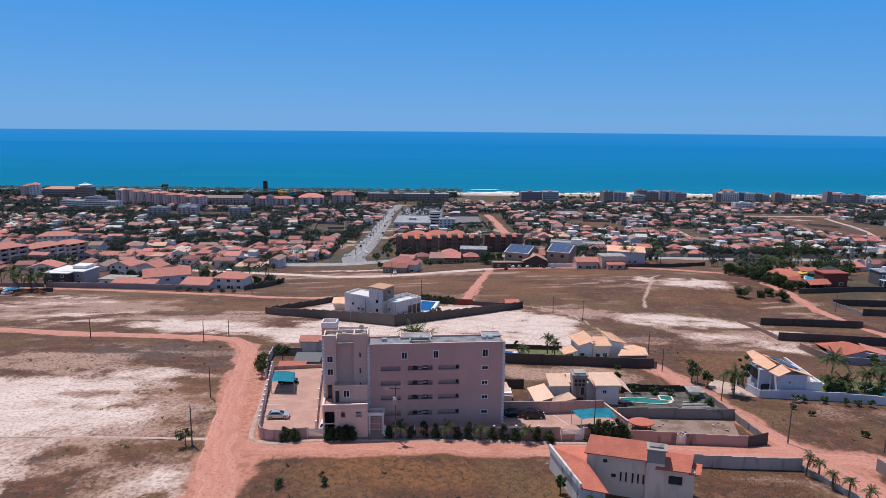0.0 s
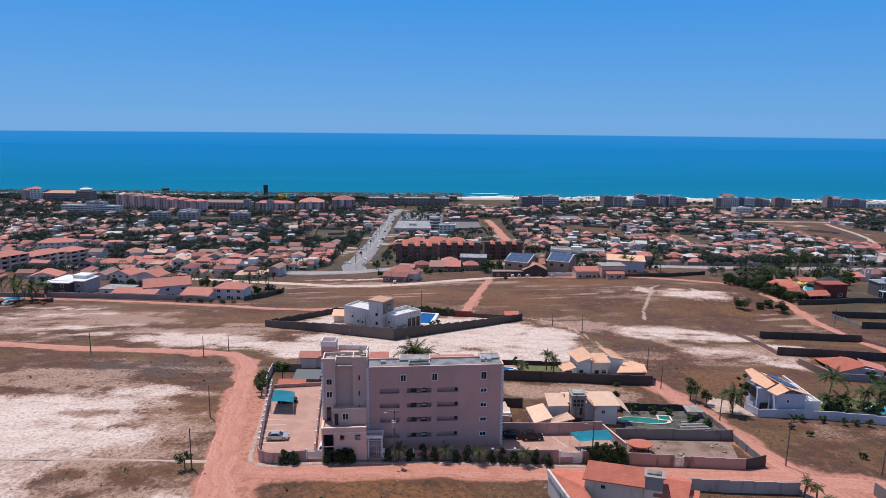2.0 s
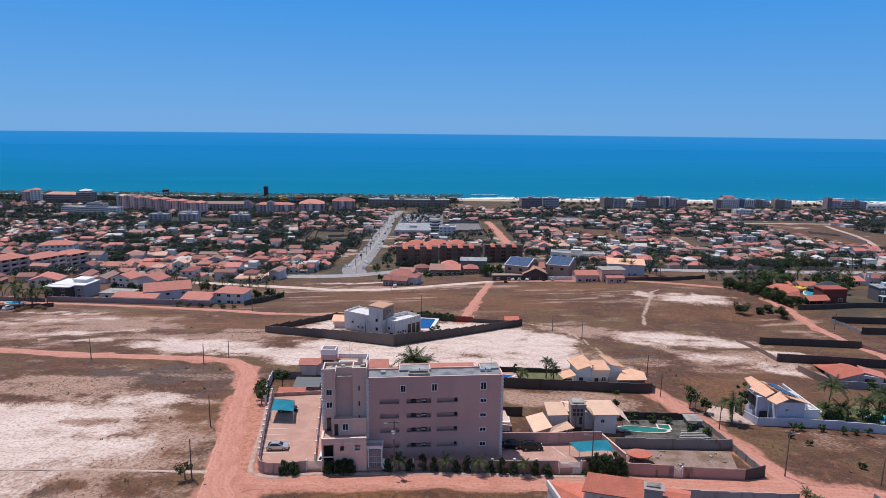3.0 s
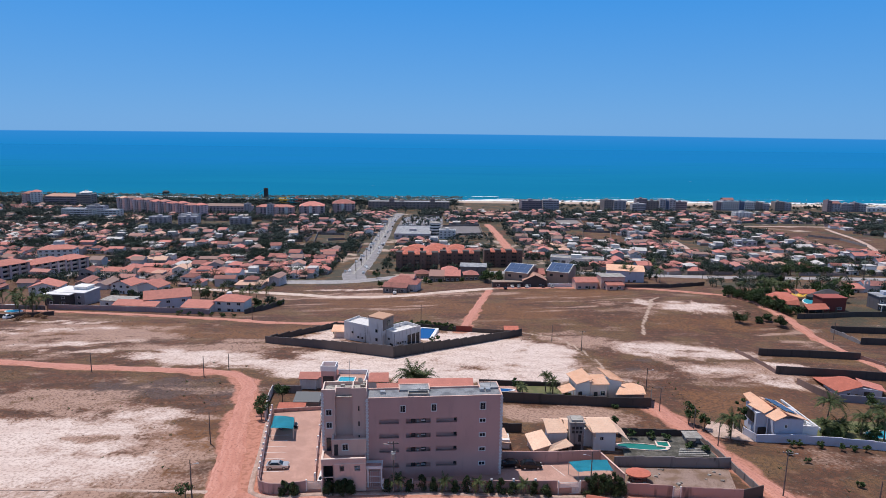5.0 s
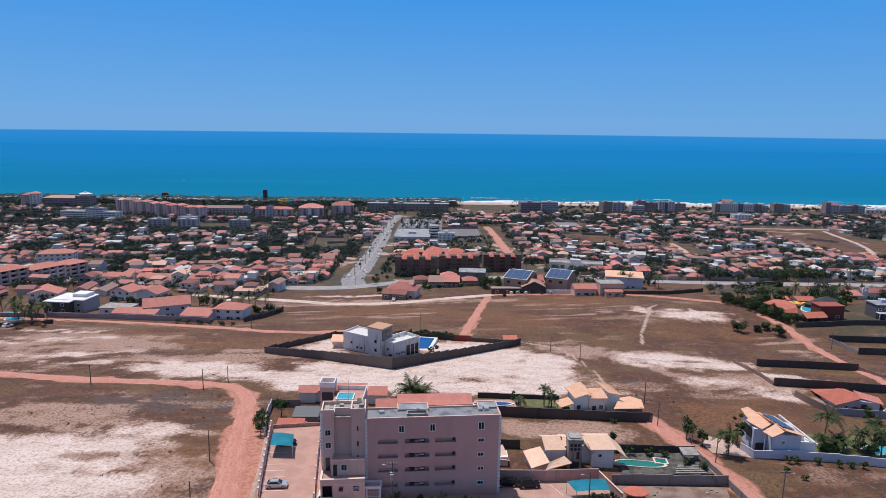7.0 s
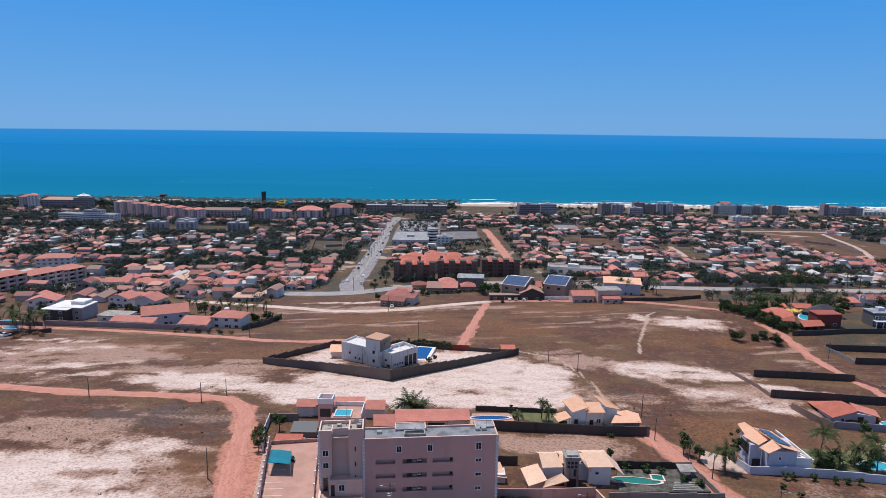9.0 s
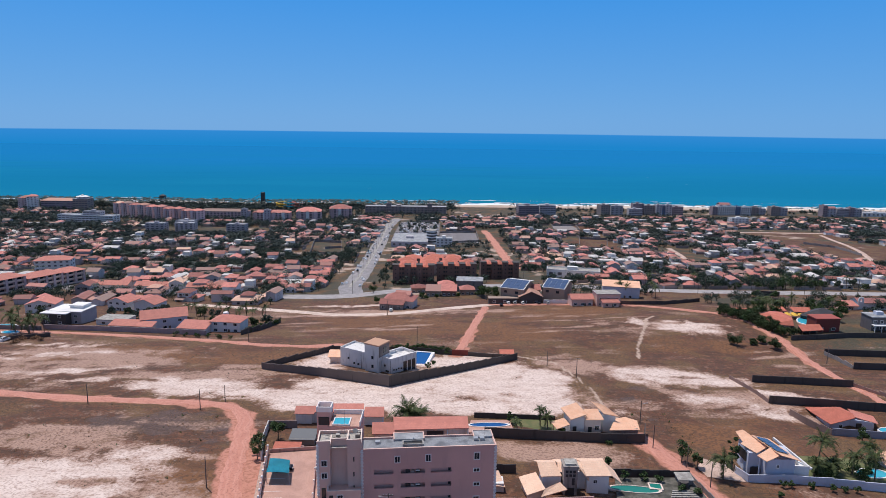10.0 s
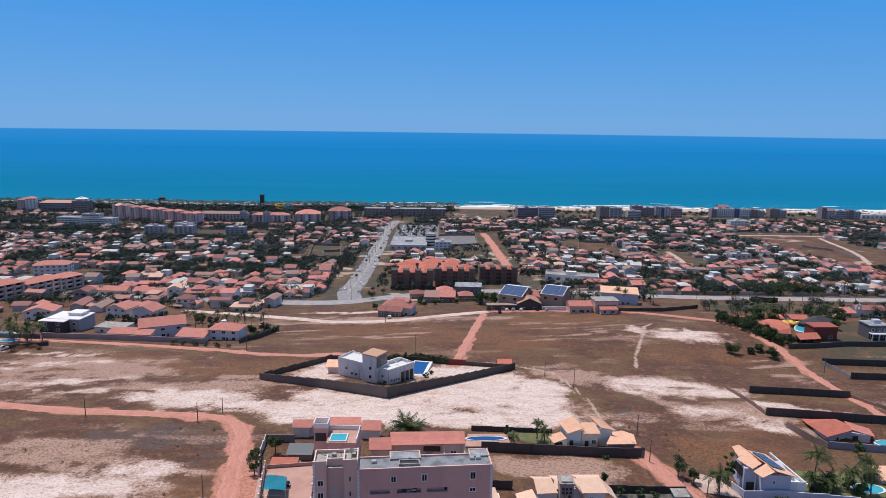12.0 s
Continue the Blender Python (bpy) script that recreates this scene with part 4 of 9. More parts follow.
# ---- walls round the plots ----
def garden_wall(pts, height, mat, label, thick=0.2, every=6.0, pier=0.0, pier_mat=None, cap=None, base=None):
    """A run of wall panels, with piers where pier > 0 (their extra height); height: one, or one for each point."""
    x0, y0 = pts[0]
    highs = height if isinstance(height, tuple) else (height,) * len(pts)
    root = thing("garden_wall", label, "wall", x0, y0)
    oz = root.matrix_basis.translation.z
    for (ax, ay), (bx, by), h0, h1 in zip(pts, pts[1:], highs, highs[1:]):
        n = max(1, round(math.hypot(bx - ax, by - ay) / every))
        d = Vector((bx - ax, by - ay, 0)).normalized()
        s = Vector((-d.y, d.x, 0)) * thick / 2
        for k in range(n):
            p, q = [Vector((ax + (bx - ax) * u, ay + (by - ay) * u, 0)) for u in (k / n, (k + 1) / n)]
            zs = [base if base is not None else gz(v.x, v.y) for v in (p, q)]
            top = max(zs) * 0.5 + min(zs) * 0.5 + h0 + (h1 - h0) * (k + .5) / n
            low = min(zs) - 0.5
            o = Vector((x0, y0, oz))
            corners = [(v - o) for v in (p - s, q - s, q + s, p + s)]
            part("panel", prism([(c.x, c.y) for c in corners], low - oz, top - oz), mat, root)
            if cap:
                corners = [(v - o) for v in (p - s * 1.5, q - s * 1.5, q + s * 1.5, p + s * 1.5)]
                part("coping", prism([(c.x, c.y) for c in corners], top - oz, top - oz + 0.08), cap, root)
            if pier > 0:
                c = p - o
                a = thick * 0.9
                part("pier", prism([(c.x - a, c.y - a), (c.x + a, c.y - a), (c.x + a, c.y + a), (c.x - a, c.y + a)], low - oz, top - oz + pier), pier_mat or mat, root)
    return root


# ---- vehicles ----
WHEEL = rod(bmesh.new(), (0, -0.11, 0), (0, 0.11, 0), 0.32, 0.32, 14)
WHEEL = mesh_of("tyre", WHEEL, RUBBER)
RIM = mesh_of("rim", rod(bmesh.new(), (0, -0.12, 0), (0, 0.12, 0), 0.2, 0.2, 10), METAL)


def car(x, y, z, turn, paint, label, tall=0.0):
    root = thing("car", label, "car", x, y, z, turn)
    side = [(-2.1, 0.32), (2.1, 0.32), (2.15, 0.62), (2.0, 0.82), (1.0, 0.93), (-1.75, 0.98 + tall), (-2.12, 0.9), (-2.15, 0.5)]
    bm = bmesh.new()
    rings = []
    for yy, k in ((-0.86, 0.97), (-0.8, 1.0), (0.8, 1.0), (0.86, 0.97)):
        rings.append([bm.verts.new((px * k, yy, pz)) for px, pz in side])
    for a, b in zip(rings, rings[1:]):
        for i in range(len(side)):
            bm.faces.new((a[i], a[(i + 1) % len(side)], b[(i + 1) % len(side)], b[i]))
    bm.faces.new(rings[0])
    bm.faces.new(rings[-1][::-1])
    bmesh.ops.recalc_face_normals(bm, faces=bm.faces[:])
    body = part("body", bm, paint, root)

    top = 1.42 + tall
    lo = [(-1.85, -0.78, 0.93), (1.1, -0.78, 0.9), (1.1, 0.78, 0.9), (-1.85, 0.78, 0.93)]
    hi = [(-1.2, -0.62, top), (0.3, -0.62, top), (0.3, 0.62, top), (-1.2, 0.62, top)]
    b = bmesh.new()
    shell = [[b.verts.new(p) for p in row] for row in (lo, hi)]
    b.faces.new(shell[1])
    for i in range(4):
        b.faces.new((shell[0][i], shell[0][(i + 1) % 4], shell[1][(i + 1) % 4], shell[1][i]))
    bmesh.ops.bevel(b, geom=[e for e in b.edges if e.verts[0] in shell[1] and e.verts[1] in shell[1]], offset=0.12, segments=2, affect="EDGES")
    part("cabin", b, paint, root)
    for i, name in enumerate(("side_window", "windscreen", "side_window", "rear_window")):
        p = [Vector(v) for v in (lo[i], lo[(i + 1) % 4], hi[(i + 1) % 4], hi[i])]
        mid = sum(p, Vector()) / 4
        out = (p[1] - p[0]).cross(p[3] - p[0]).normalized() * 0.03
        part(name, slab([tuple(mid + (v - mid) * (0.84 if k < 2 else 0.80) + out) for k, v in enumerate(p)], 0.02), GLASS, root)
    for wx in (-1.32, 1.32):
        for wy in (-0.78, 0.78):
            w = part("wheel", WHEEL, None, root)
            w.location = (wx, wy, 0.32)
            part("rim", RIM, None, w)
    for wy in (-0.6, 0.6):
        part("headlight", boxes((2.04, wy - 0.2, 0.62, 2.16, wy + 0.2, 0.76)), WHITE, root)
        part("tail_light", boxes((-2.17, wy - 0.18, 0.68, -2.08, wy + 0.18, 0.84)), RED_WALL, root)
    return root


# ---- poles ----
def pole(x, y, h, label="weathered street pole with a lamp arm", arm=0, cross=False, box_on=False, z=None):
    root = thing("street_pole", label, "pole", x, y, z)
    part("shaft", rod(bmesh.new(), (0, 0, -0.4), (0.06, 0, h), 0.15, 0.09, 8), WOOD_POLE, root)
    if arm:
        bm = rod(bmesh.new(), (0, 0, h - 0.9), (1.3 * arm, -0.3, h - 0.45), 0.045, 0.04, 6)
        a = part("lamp_arm", bm, METAL, root)
        part("lamp_head", boxes((min(1.2 * arm, 1.75 * arm), -0.45, h - 0.5, max(1.2 * arm, 1.75 * arm), -0.18, h - 0.38)), METAL, a)
    if cross:
        part("crossarm", boxes((-1.0, -0.06, h - 0.45, 1.0, 0.06, h - 0.32)), WOOD_POLE, root)
        for k in (-0.85, -0.3, 0.3, 0.85):
            part("insulator", rod(bmesh.new(), (k, 0, h - 0.32), (k, 0, h - 0.12), 0.05, 0.04, 6), WHITE, root)
    if box_on:
        part("transformer", rod(bmesh.new(), (0.0, -0.5, h - 3.2), (0.0, -0.5, h - 2.1), 0.42, 0.42, 10), METAL, root, "grey transformer drum")
        part("bracket", boxes((-0.4, -0.5, h - 2.1, 0.4, 0.06, h - 1.98)), METAL, root)
    return root


# ---- the pink apartment building ----
APT_Z = -1.25
apt = thing("apartment_building", "five-storey pink apartment building with pale corner quoins", "building", 0, 112.75, APT_Z, 5.6)
W = lambda z: z - APT_Z
ROWS = (10.58, 7.68, 4.80, 1.66)
SLOTS = ((-12.05, -8.4), (-7.0, -2.4), (-1.3, 2.65))
holes = [(a, b, W(z - 0.47), W(z + 0.47)) for z in ROWS for a, b in SLOTS]
small = [(7.5, z, 1.05, 0.62) for z in (10.33, 7.40, 4.48, 1.52)]
large = [(7.5, 13.25, 0.95, 1.35), (-7.65, 13.1, 0.85, 1.2), (-1.8, 13.2, 0.85, 1.3)]
holes += [(x - w / 2, x + w / 2, W(z - h / 2), W(z + h / 2)) for x, z, w, h in small + large]
part("front_wall", pierced(-14.4, 11.2, 0, W(15.35), 0, 0.25, holes), PINK, apt)
part("side_wall", boxes((-14.4, 0.25, 0, -14.15, 4.4, W(15.3))), PINK, apt)
part("side_wall", boxes((10.95, 0.25, 0, 11.2, 4.4, W(15.3))), PINK, apt)
part("back_wall", boxes((-14.4, 4.4, 0, 11.2, 4.65, W(15.3))), PINK, apt)
for x0, x1 in ((-8.3, -2.3), (7.3, 11.2)):
    part("back_bay", boxes((x0, 4.65, 0, x1, 6.1, W(15.3))), PINK, apt)
part("inner_wall", boxes((-14.15, 0.85, 0, 10.95, 1.05, W(14.5))), PINK, apt)
for z in ROWS + (13.2,):
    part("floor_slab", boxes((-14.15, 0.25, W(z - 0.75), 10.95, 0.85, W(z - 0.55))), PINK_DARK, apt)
for a, b in SLOTS:
    for x in (a - 0.12, b + 0.02):
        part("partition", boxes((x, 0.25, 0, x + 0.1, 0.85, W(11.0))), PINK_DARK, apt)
for z in ROWS:
    for k, x in enumerate((-6.1, -5.0, -4.1)):
        part("air_conditioner", boxes((x, 0.35, W(z - 0.45), x + (0.85 if k != 1 else 0.5), 0.75, W(z - 0.45) + (0.62 if k != 1 else 0.4))), METAL if k == 1 else DARK, apt)
    part("shelf_edge", boxes((-4.2, -0.04, W(z + 0.02), -3.4, 0.3, W(z + 0.14))), WHITE, apt)
    part("door_opening", boxes((2.1, 0.78, W(z - 0.5), 2.6, 0.86, W(z + 0.47))), DARK, apt)
for x, z, w, h in small + large:
    window(apt, x, 0.0, W(z), w, h)
for z0 in (W(-1.0), ):
    for side, x in (("l", -14.4), ("r", 11.2)):
        q = [mesh_of("quoin", boxes((-0.28, -0.05, 0, 0.28, 0.3, 0.29)), WHITE), mesh_of("quoin", boxes((-0.18, -0.05, 0, 0.18, 0.3, 0.29)), WHITE)]
        for k in range(46):
            ob = part("quoin", q[k % 2], None, apt)
            ob.location = (x + (0.12 if side == "l" else -0.12), 0, z0 + k * 0.355)
# roof of the main block
part("roof_deck", boxes((-14.15, 0.25, W(14.95), 10.95, 4.4, W(15.1))), mottled("damp_roof_membrane", (0.27, 0.285, 0.31), (0.14, 0.15, 0.17), 1.8), apt, "grey roof membrane with puddle marks")
part("parapet_cap", boxes((-14.44, -0.04, W(15.35), 11.24, 0.22, W(15.42)), (-14.44, 0.22, W(15.3), -14.2, 4.65, W(15.42)), (11.0, 0.22, W(15.3), 11.24, 4.65, W(15.42)), (-14.2, 4.43, W(15.3), -8.3, 4.68, W(15.42)), (-2.3, 4.43, W(15.3), 7.3, 4.68, W(15.42))), PEACH, apt)
for x0, x1 in ((-8.3, -2.3), (7.3, 11.2)):
    part("bay_roof", boxes((x0 + .2, 3.4, W(15.1), x1 - .2, 5.9, W(15.45))), GREY_ROOF, apt)
    part("bay_kerb", boxes((x0, 3.3, W(15.1), x0 + .2, 6.1, W(15.57)), (x1 - .2, 3.3, W(15.1), x1, 6.1, W(15.57)), (x0 + .2, 5.9, W(15.3), x1 - .2, 6.1, W(15.57))), PEACH, apt)
part("skylight", boxes((-6.6, 1.1, W(15.1), -2.6, 1.3, W(15.55)), (-6.6, 2.6, W(15.1), -2.6, 2.8, W(15.55)), (-6.6, 1.3, W(15.1), -6.4, 2.6, W(15.55)), (-2.8, 1.3, W(15.1), -2.6, 2.6, W(15.55))), CONCRETE, apt)
part("skylight_glass", boxes((-6.4, 1.3, W(15.1), -2.8, 2.6, W(15.3))), DARK, apt)
part("vent_pipe", rod(bmesh.new(), (-4.4, 3.1, W(15.1)), (-4.4, 3.1, W(15.9)), 0.12, 0.12, 8), METAL, apt)
for x in (7.2, 8.4, -11.8):
    part("condenser", boxes((x, 2.4, W(15.1), x + 0.9, 3.2, W(15.6))), METAL, apt)
part("antenna", rod(bmesh.new(), (9.6, 4.2, W(15.1)), (9.6, 4.2, W(17.2)), 0.03, 0.02, 5), METAL, apt)
# stair and lift tower
part("tower_wing", boxes((-22.6, 0.4, 0, -20.2, 6.6, W(15.5))), PEACH, apt)
part("tower_wing", boxes((-17.0, 0.4, 0, -14.42, 6.6, W(15.5))), PEACH, apt)
part("tower_recess", boxes((-20.2, 1.5, 0, -17.0, 6.6, W(15.5))), PEACH, apt)
part("tower_roof", boxes((-22.4, 0.6, W(15.5), -14.64, 6.4, W(15.56))), CONCRETE, apt, "dusty concrete tower roof")
for s in ((-22.68, 0.32, -20.1, 0.52, 17.1), (-20.1, 1.42, -17.1, 1.62, 17.0), (-17.1, 0.32, -14.36, 0.52, 17.25), (-22.68, 0.6, -22.48, 6.4, 16.2), (-14.56, 0.6, -14.36, 6.4, 16.4), (-22.68, 6.4, -14.36, 6.6, 16.15), (-20.3, 0.6, -20.1, 4.2, 16.4), (-17.1, 0.6, -16.9, 5.6, 16.5)):
    part("tower_parapet", boxes((s[0], s[1], W(15.5), s[2], s[3], W(s[4]))), PEACH, apt)
    part("tower_parapet_cap", boxes((s[0] - .02, s[1] - .02, W(s[4]), s[2] + .02, s[3] + .02, W(s[4] + .06))), CREAM, apt)
for x, y in ((-19.4, 4.6), (-18.2, 3.2), (-15.6, 4.4), (-15.2, 5.4)):
    part("roof_tank", boxes((x, y, W(15.56), x + .8, y + .7, W(16.2))), CONCRETE, apt)
part("roof_pipe", rod(bmesh.new(), (-21.6, 4.9, W(16.2)), (-17.4, 3.0, W(15.8)), 0.09, 0.09, 6), CONCRETE, apt)
part("mast", rod(bmesh.new(), (-17.6, 4.0, W(15.5)), (-17.6, 4.0, W(21.6)), 0.05, 0.025, 6), METAL, apt)
dish = rod(bmesh.new(), (-15.6, 3.0, W(15.5)), (-15.6, 3.0, W(17.6)), 0.05, 0.05, 6)
part("dish_post", dish, METAL, apt)
part("satellite_dish", rod(bmesh.new(), (-15.6, 2.9, W(17.75)), (-15.55, 2.7, W(17.9)), 0.12, 0.5, 12), CONCRETE, apt)
for z in (12.6, 10.1):
    window(apt, -21.35, 0.4, W(z), 0.95, 1.05 if z > 10 else 1.1)
part("terrace_door", boxes((-21.9, 0.32, W(5.0), -21.1, 0.42, W(7.6))), GLASS, apt, "glazed terrace door in a white frame")
for z in (13.28, 10.23, 7.44):
    part("slit_window", boxes((-15.95, 0.33, W(z - 0.45), -15.7, 0.42, W(z + 0.45))), DARK, apt)
for k in range(30):
    ob = part("quoin", q[k % 2], None, apt)
    ob.location = (-22.5, 0.36, W(6.0) + k * 0.355)
part("lower_block", boxes((-20.7, -1.6, 0, -14.5, 1.5, W(7.5))), PEACH, apt)
part("lower_parapet", boxes((-20.78, -1.68, W(7.5), -14.44, -1.45, W(8.1)), (-20.78, -1.45, W(7.5), -20.55, 1.5, W(8.1))), PEACH, apt)
part("lower_parapet_cap", boxes((-20.82, -1.72, W(8.1), -14.42, -1.41, W(8.18)), (-20.82, -1.41, W(8.1), -20.51, 1.5, W(8.18))), CREAM, apt)
window(apt, -18.35, -1.6, W(6.6), 0.95, 1.15)
part("terrace_door", boxes((-20.35, -1.66, W(5.0), -19.65, -1.58, W(7.2))), DARK, apt)
part("ground_floor", pierced(-22.6, -14.5, 0, W(5.2), -3.4, -3.15, [(-22.3, -20.4, 0.0, W(4.0)), (-19.3, -18.5, W(2.8), W(3.8)), (-16.6, -15.6, W(2.8), W(3.8))]), PEACH, apt)
part("ground_floor_side", boxes((-22.6, -3.15, 0, -22.35, 0.4, W(5.2))), PEACH, apt)
part("ground_floor_side", boxes((-14.75, -3.15, 0, -14.5, 0.0, W(5.2))), PEACH, apt)
part("terrace_floor", boxes((-22.35, -3.15, W(4.8), -14.75, -1.6, W(4.95)), (-22.35, -1.6, W(4.8), -20.7, 0.4, W(4.95))), PAVING, apt)
part("terrace_parapet_cap", boxes((-22.68, -3.48, W(5.2), -14.44, -3.08, W(5.32)), (-22.68, -3.08, W(5.2), -22.28, 0.4, W(5.32))), CREAM, apt)
part("storey_band", boxes((-22.64, -3.46, W(1.6), -20.5, -3.38, W(1.8)), (-20.3, -3.46, W(4.2), -14.46, -3.4, W(4.35))), CREAM, apt)
part("garage_back", boxes((-22.35, -1.0, 0, -14.75, -0.9, W(4.8))), DARK, apt)

# paved court with its walls
court = [(-34.3, 108.3), (-33.2, 106.9), (-30.3, 106.5), (-25, 107.7), (21.6, 109.2), (34.4, 110.9), (31.8, 119.4), (12.0, 118.6), (11.0, 124.0), (-14, 126), (-28.8, 141.6), (-39.7, 139.8)]
setting("pavement_1", prism(court, -4.5, -1.05), PAVING, "pink paved forecourt of the apartment building", "paving")
road("pavement_2", ((-41.0, 139), (-38.2, 124), (-36.0, 110), (-34.6, 106.6), (-30.5, 105.2), (-24, 106.5), (-10, 107.2), (6, 107.7), (22, 108.2), (34, 109.2)), 1.3, KERB, "raised pavement strip along the court wall", 0.36, 0.05, 1.2)
garden_wall([(-40.0, 139.6), (-37.6, 126), (-35.8, 116), (-34.4, 109.0)], 2.1, PINK_WALL, "pink garden wall with white pillars beside the car park", 0.22, 2.6, 0.3, WHITE, base=-1.2)
garden_wall([(-34.4, 109.0), (-33.6, 107.4), (-31.8, 106.6), (-29.5, 106.6), (-25.2, 107.6)], 2.0, PINK_WALL, "curved pink wall at the corner of the street", 0.22, 2.4, 0, None, base=-1.2)
garden_wall([(-11.0, 108.4), (5, 108.9), (21.4, 109.3)], 1.9, PINK_WALL, "pink street wall with white pillars", 0.22, 4.6, 0.35, WHITE, base=-1.4)
garden_wall([(-22.2, 107.9), (-16.5, 108.3)], 1.8, PINK_WALL, "short pink street wall behind bushes", 0.22, 3, 0.2, WHITE, base=-1.2)
garden_wall([(26.0, 109.9), (34.4, 111.2)], 2.3, PINK_WALL, "pink street wall beside the white gate", 0.22, 4.2, 0, None, base=-2.2)
garden_wall([(34.4, 111.2), (31.8, 119.4)], 2.7, PINK_WALL, "tall pink side wall of the car park", 0.22, 4.2, 0, None, PEACH, base=-1.8)
garden_wall([(11.5, 118.4), (21, 118.5), (31.8, 119.4)], 3.2, PINK_WALL, "tall pink wall behind the car park", 0.22, 4.4, 0, None, base=-1.8)
garden_wall([(-39.8, 140.2), (-28.6, 142.0)], 2.6, PINK_WALL, "pink back wall of the car park", 0.22, 5.6, 0, None, base=-2.8)
garden_wall([(-24.2, 111.0), (-26.5, 126), (-28.7, 141.6)], 1.3, PINK_WALL, "low pink wall between car park and building", 0.2, 5, 0.2, WHITE, base=-1.05)


def slatted_gate(x, y, z, turn, w, h, mat, label):
    root = thing("gate", label, "gate", x, y, z, turn)
    part("gate_frame", boxes((0, -0.04, 0, 0.08, 0.04, h), (w - 0.08, -0.04, 0, w, 0.04, h), (0.08, -0.04, 0, w - 0.08, 0.04, 0.1), (0.08, -0.04, h - 0.1, w - 0.08, 0.04, h)), mat, root)
    me = mesh_of("slat", boxes((0.08, -0.02, 0, w - 0.08, 0.02, 0.17)), mat)
    for k in range(int((h - 0.2) / 0.22)):
        part("slat", me, None, root).location.z = 0.12 + k * 0.22
    for k in (-0.25, w + 0.02):
        part("gate_post", boxes((k, -0.15, 0, k + 0.23, 0.15, h + 0.35)), WHITE, root)
    return root


slatted_gate(21.75, 109.35, -2.3, 5, 3.9, 2.3, WHITE, "white slatted driveway gate, closed")
slatted_gate(-25.0, 107.75, -1.3, 4, 2.7, 1.9, METAL, "pale metal driveway gate, closed")

gatehouse = thing("gatehouse", "white framed entrance porch with grilles on the street", "porch", -16.45, 108.5, -1.5, 2.5)
part("roof_frame", boxes((-0.1, -0.1, 4.2, 5.3, 0.15, 4.75), (-0.1, 1.95, 4.2, 5.3, 2.2, 4.75), (-0.1, 0.15, 4.2, 0.15, 1.95, 4.75), (5.05, 0.15, 4.2, 5.3, 1.95, 4.75)), WHITE, gatehouse)
part("roof", boxes((0.15, 0.15, 4.2, 5.05, 1.95, 4.32)), PINK, gatehouse)
for x in (0, 2.5, 4.95):
    part("post", boxes((x, 0, 0, x + 0.25, 0.25, 4.2)), WHITE, gatehouse)
for x in (0, 4.95):
    part("rear_post", boxes((x, 1.85, 0, x + 0.25, 2.1, 4.2)), PINK, gatehouse)
part("back_wall", boxes((0.25, 1.9, 0, 4.95, 2.05, 2.6)), PINK, gatehouse)
me = mesh_of("grille_bar", boxes((0, 0, 0, 0.04, 0.04, 3.6)), WHITE)
for k in range(14):
    part("grille_bar", me, None, gatehouse).location = (0.32 + k * 0.34, 0.1, 0.2)
me = mesh_of("grille_rail", boxes((0.25, 0.08, 0, 4.95, 0.14, 0.06)), WHITE)
for z in (0.25, 1.4, 2.6, 3.7):
    part("grille_rail", me, None, gatehouse).location.z = z


def shade_sail(label, corners, foot):
    """Stretched shade cloth on four posts; corners counter-clockwise from above."""
    cx, cy = sum(c[0] for c in corners) / 4, sum(c[1] for c in corners) / 4
    root = thing("shade_sail", label, "awning", cx, cy, foot)
    k, bm = 8, bmesh.new()
    grid = []
    for i in range(k + 1):
        for j in range(k + 1):
            u, v = i / k, j / k
            p = [sum(w * c[a] for w, c in zip(((1 - u) * (1 - v), u * (1 - v), u * v, (1 - u) * v), corners)) for a in range(3)]
            p[2] += 0.16 * math.sin(math.pi * u) * abs(2 * v - 1) - 0.14 * math.sin(math.pi * v)
            grid.append(bm.verts.new((p[0] - cx, p[1] - cy, p[2] - foot)))
    for i in range(k):
        for j in range(k):
            a = i * (k + 1) + j
            bm.faces.new((grid[a], grid[a + k + 1], grid[a + k + 2], grid[a + 1]))
    bmesh.ops.solidify(bm, geom=bm.faces[:], thickness=0.03)
    part("cloth", bm, TEAL, root)
    for x, y, z in corners:
        part("post", rod(bmesh.new(), (x - cx, y - cy, -0.2), (x - cx, y - cy, z - foot + 0.1), 0.06, 0.05, 6), METAL, root)
    return root


shade_sail("teal shade cloth over parking bays, on thin posts", [(-36.9, 127.0, 1.5), (-32.0, 126.9, 1.4), (-33.0, 132.0, 1.6), (-37.6, 132.6, 1.7)], -1.05)
shade_sail("teal shade cloth over parking bays beside the pink wall", [(25.6, 111.0, 1.3), (32.4, 111.6, 1.3), (32.0, 115.2, 1.6), (24.4, 114.2, 1.6)], -1.05)
car(-32.4, 115.3, -1.05, 4, CAR_SILVER, "silver saloon car parked on pink paving")
car(17.4, 116.5, -1.05, 3, CAR_BLACK, "black off-road car parked on pink paving", 0.2)
car(13.0, 116.9, -1.05, 184, CAR_BLACK, "dark car parked beside the pink building")
car(-34.6, 132.4, -1.05, 8, CAR_BLACK, "dark car parked under the teal shade cloth")
car(-22.6, 111.2, -1.05, 92, CAR_WHITE, "white car by the garage opening")
stripe = mesh_of("bay_line", boxes((0, 0, 0, 4.6, 0.1, 0.006)), WHITE)
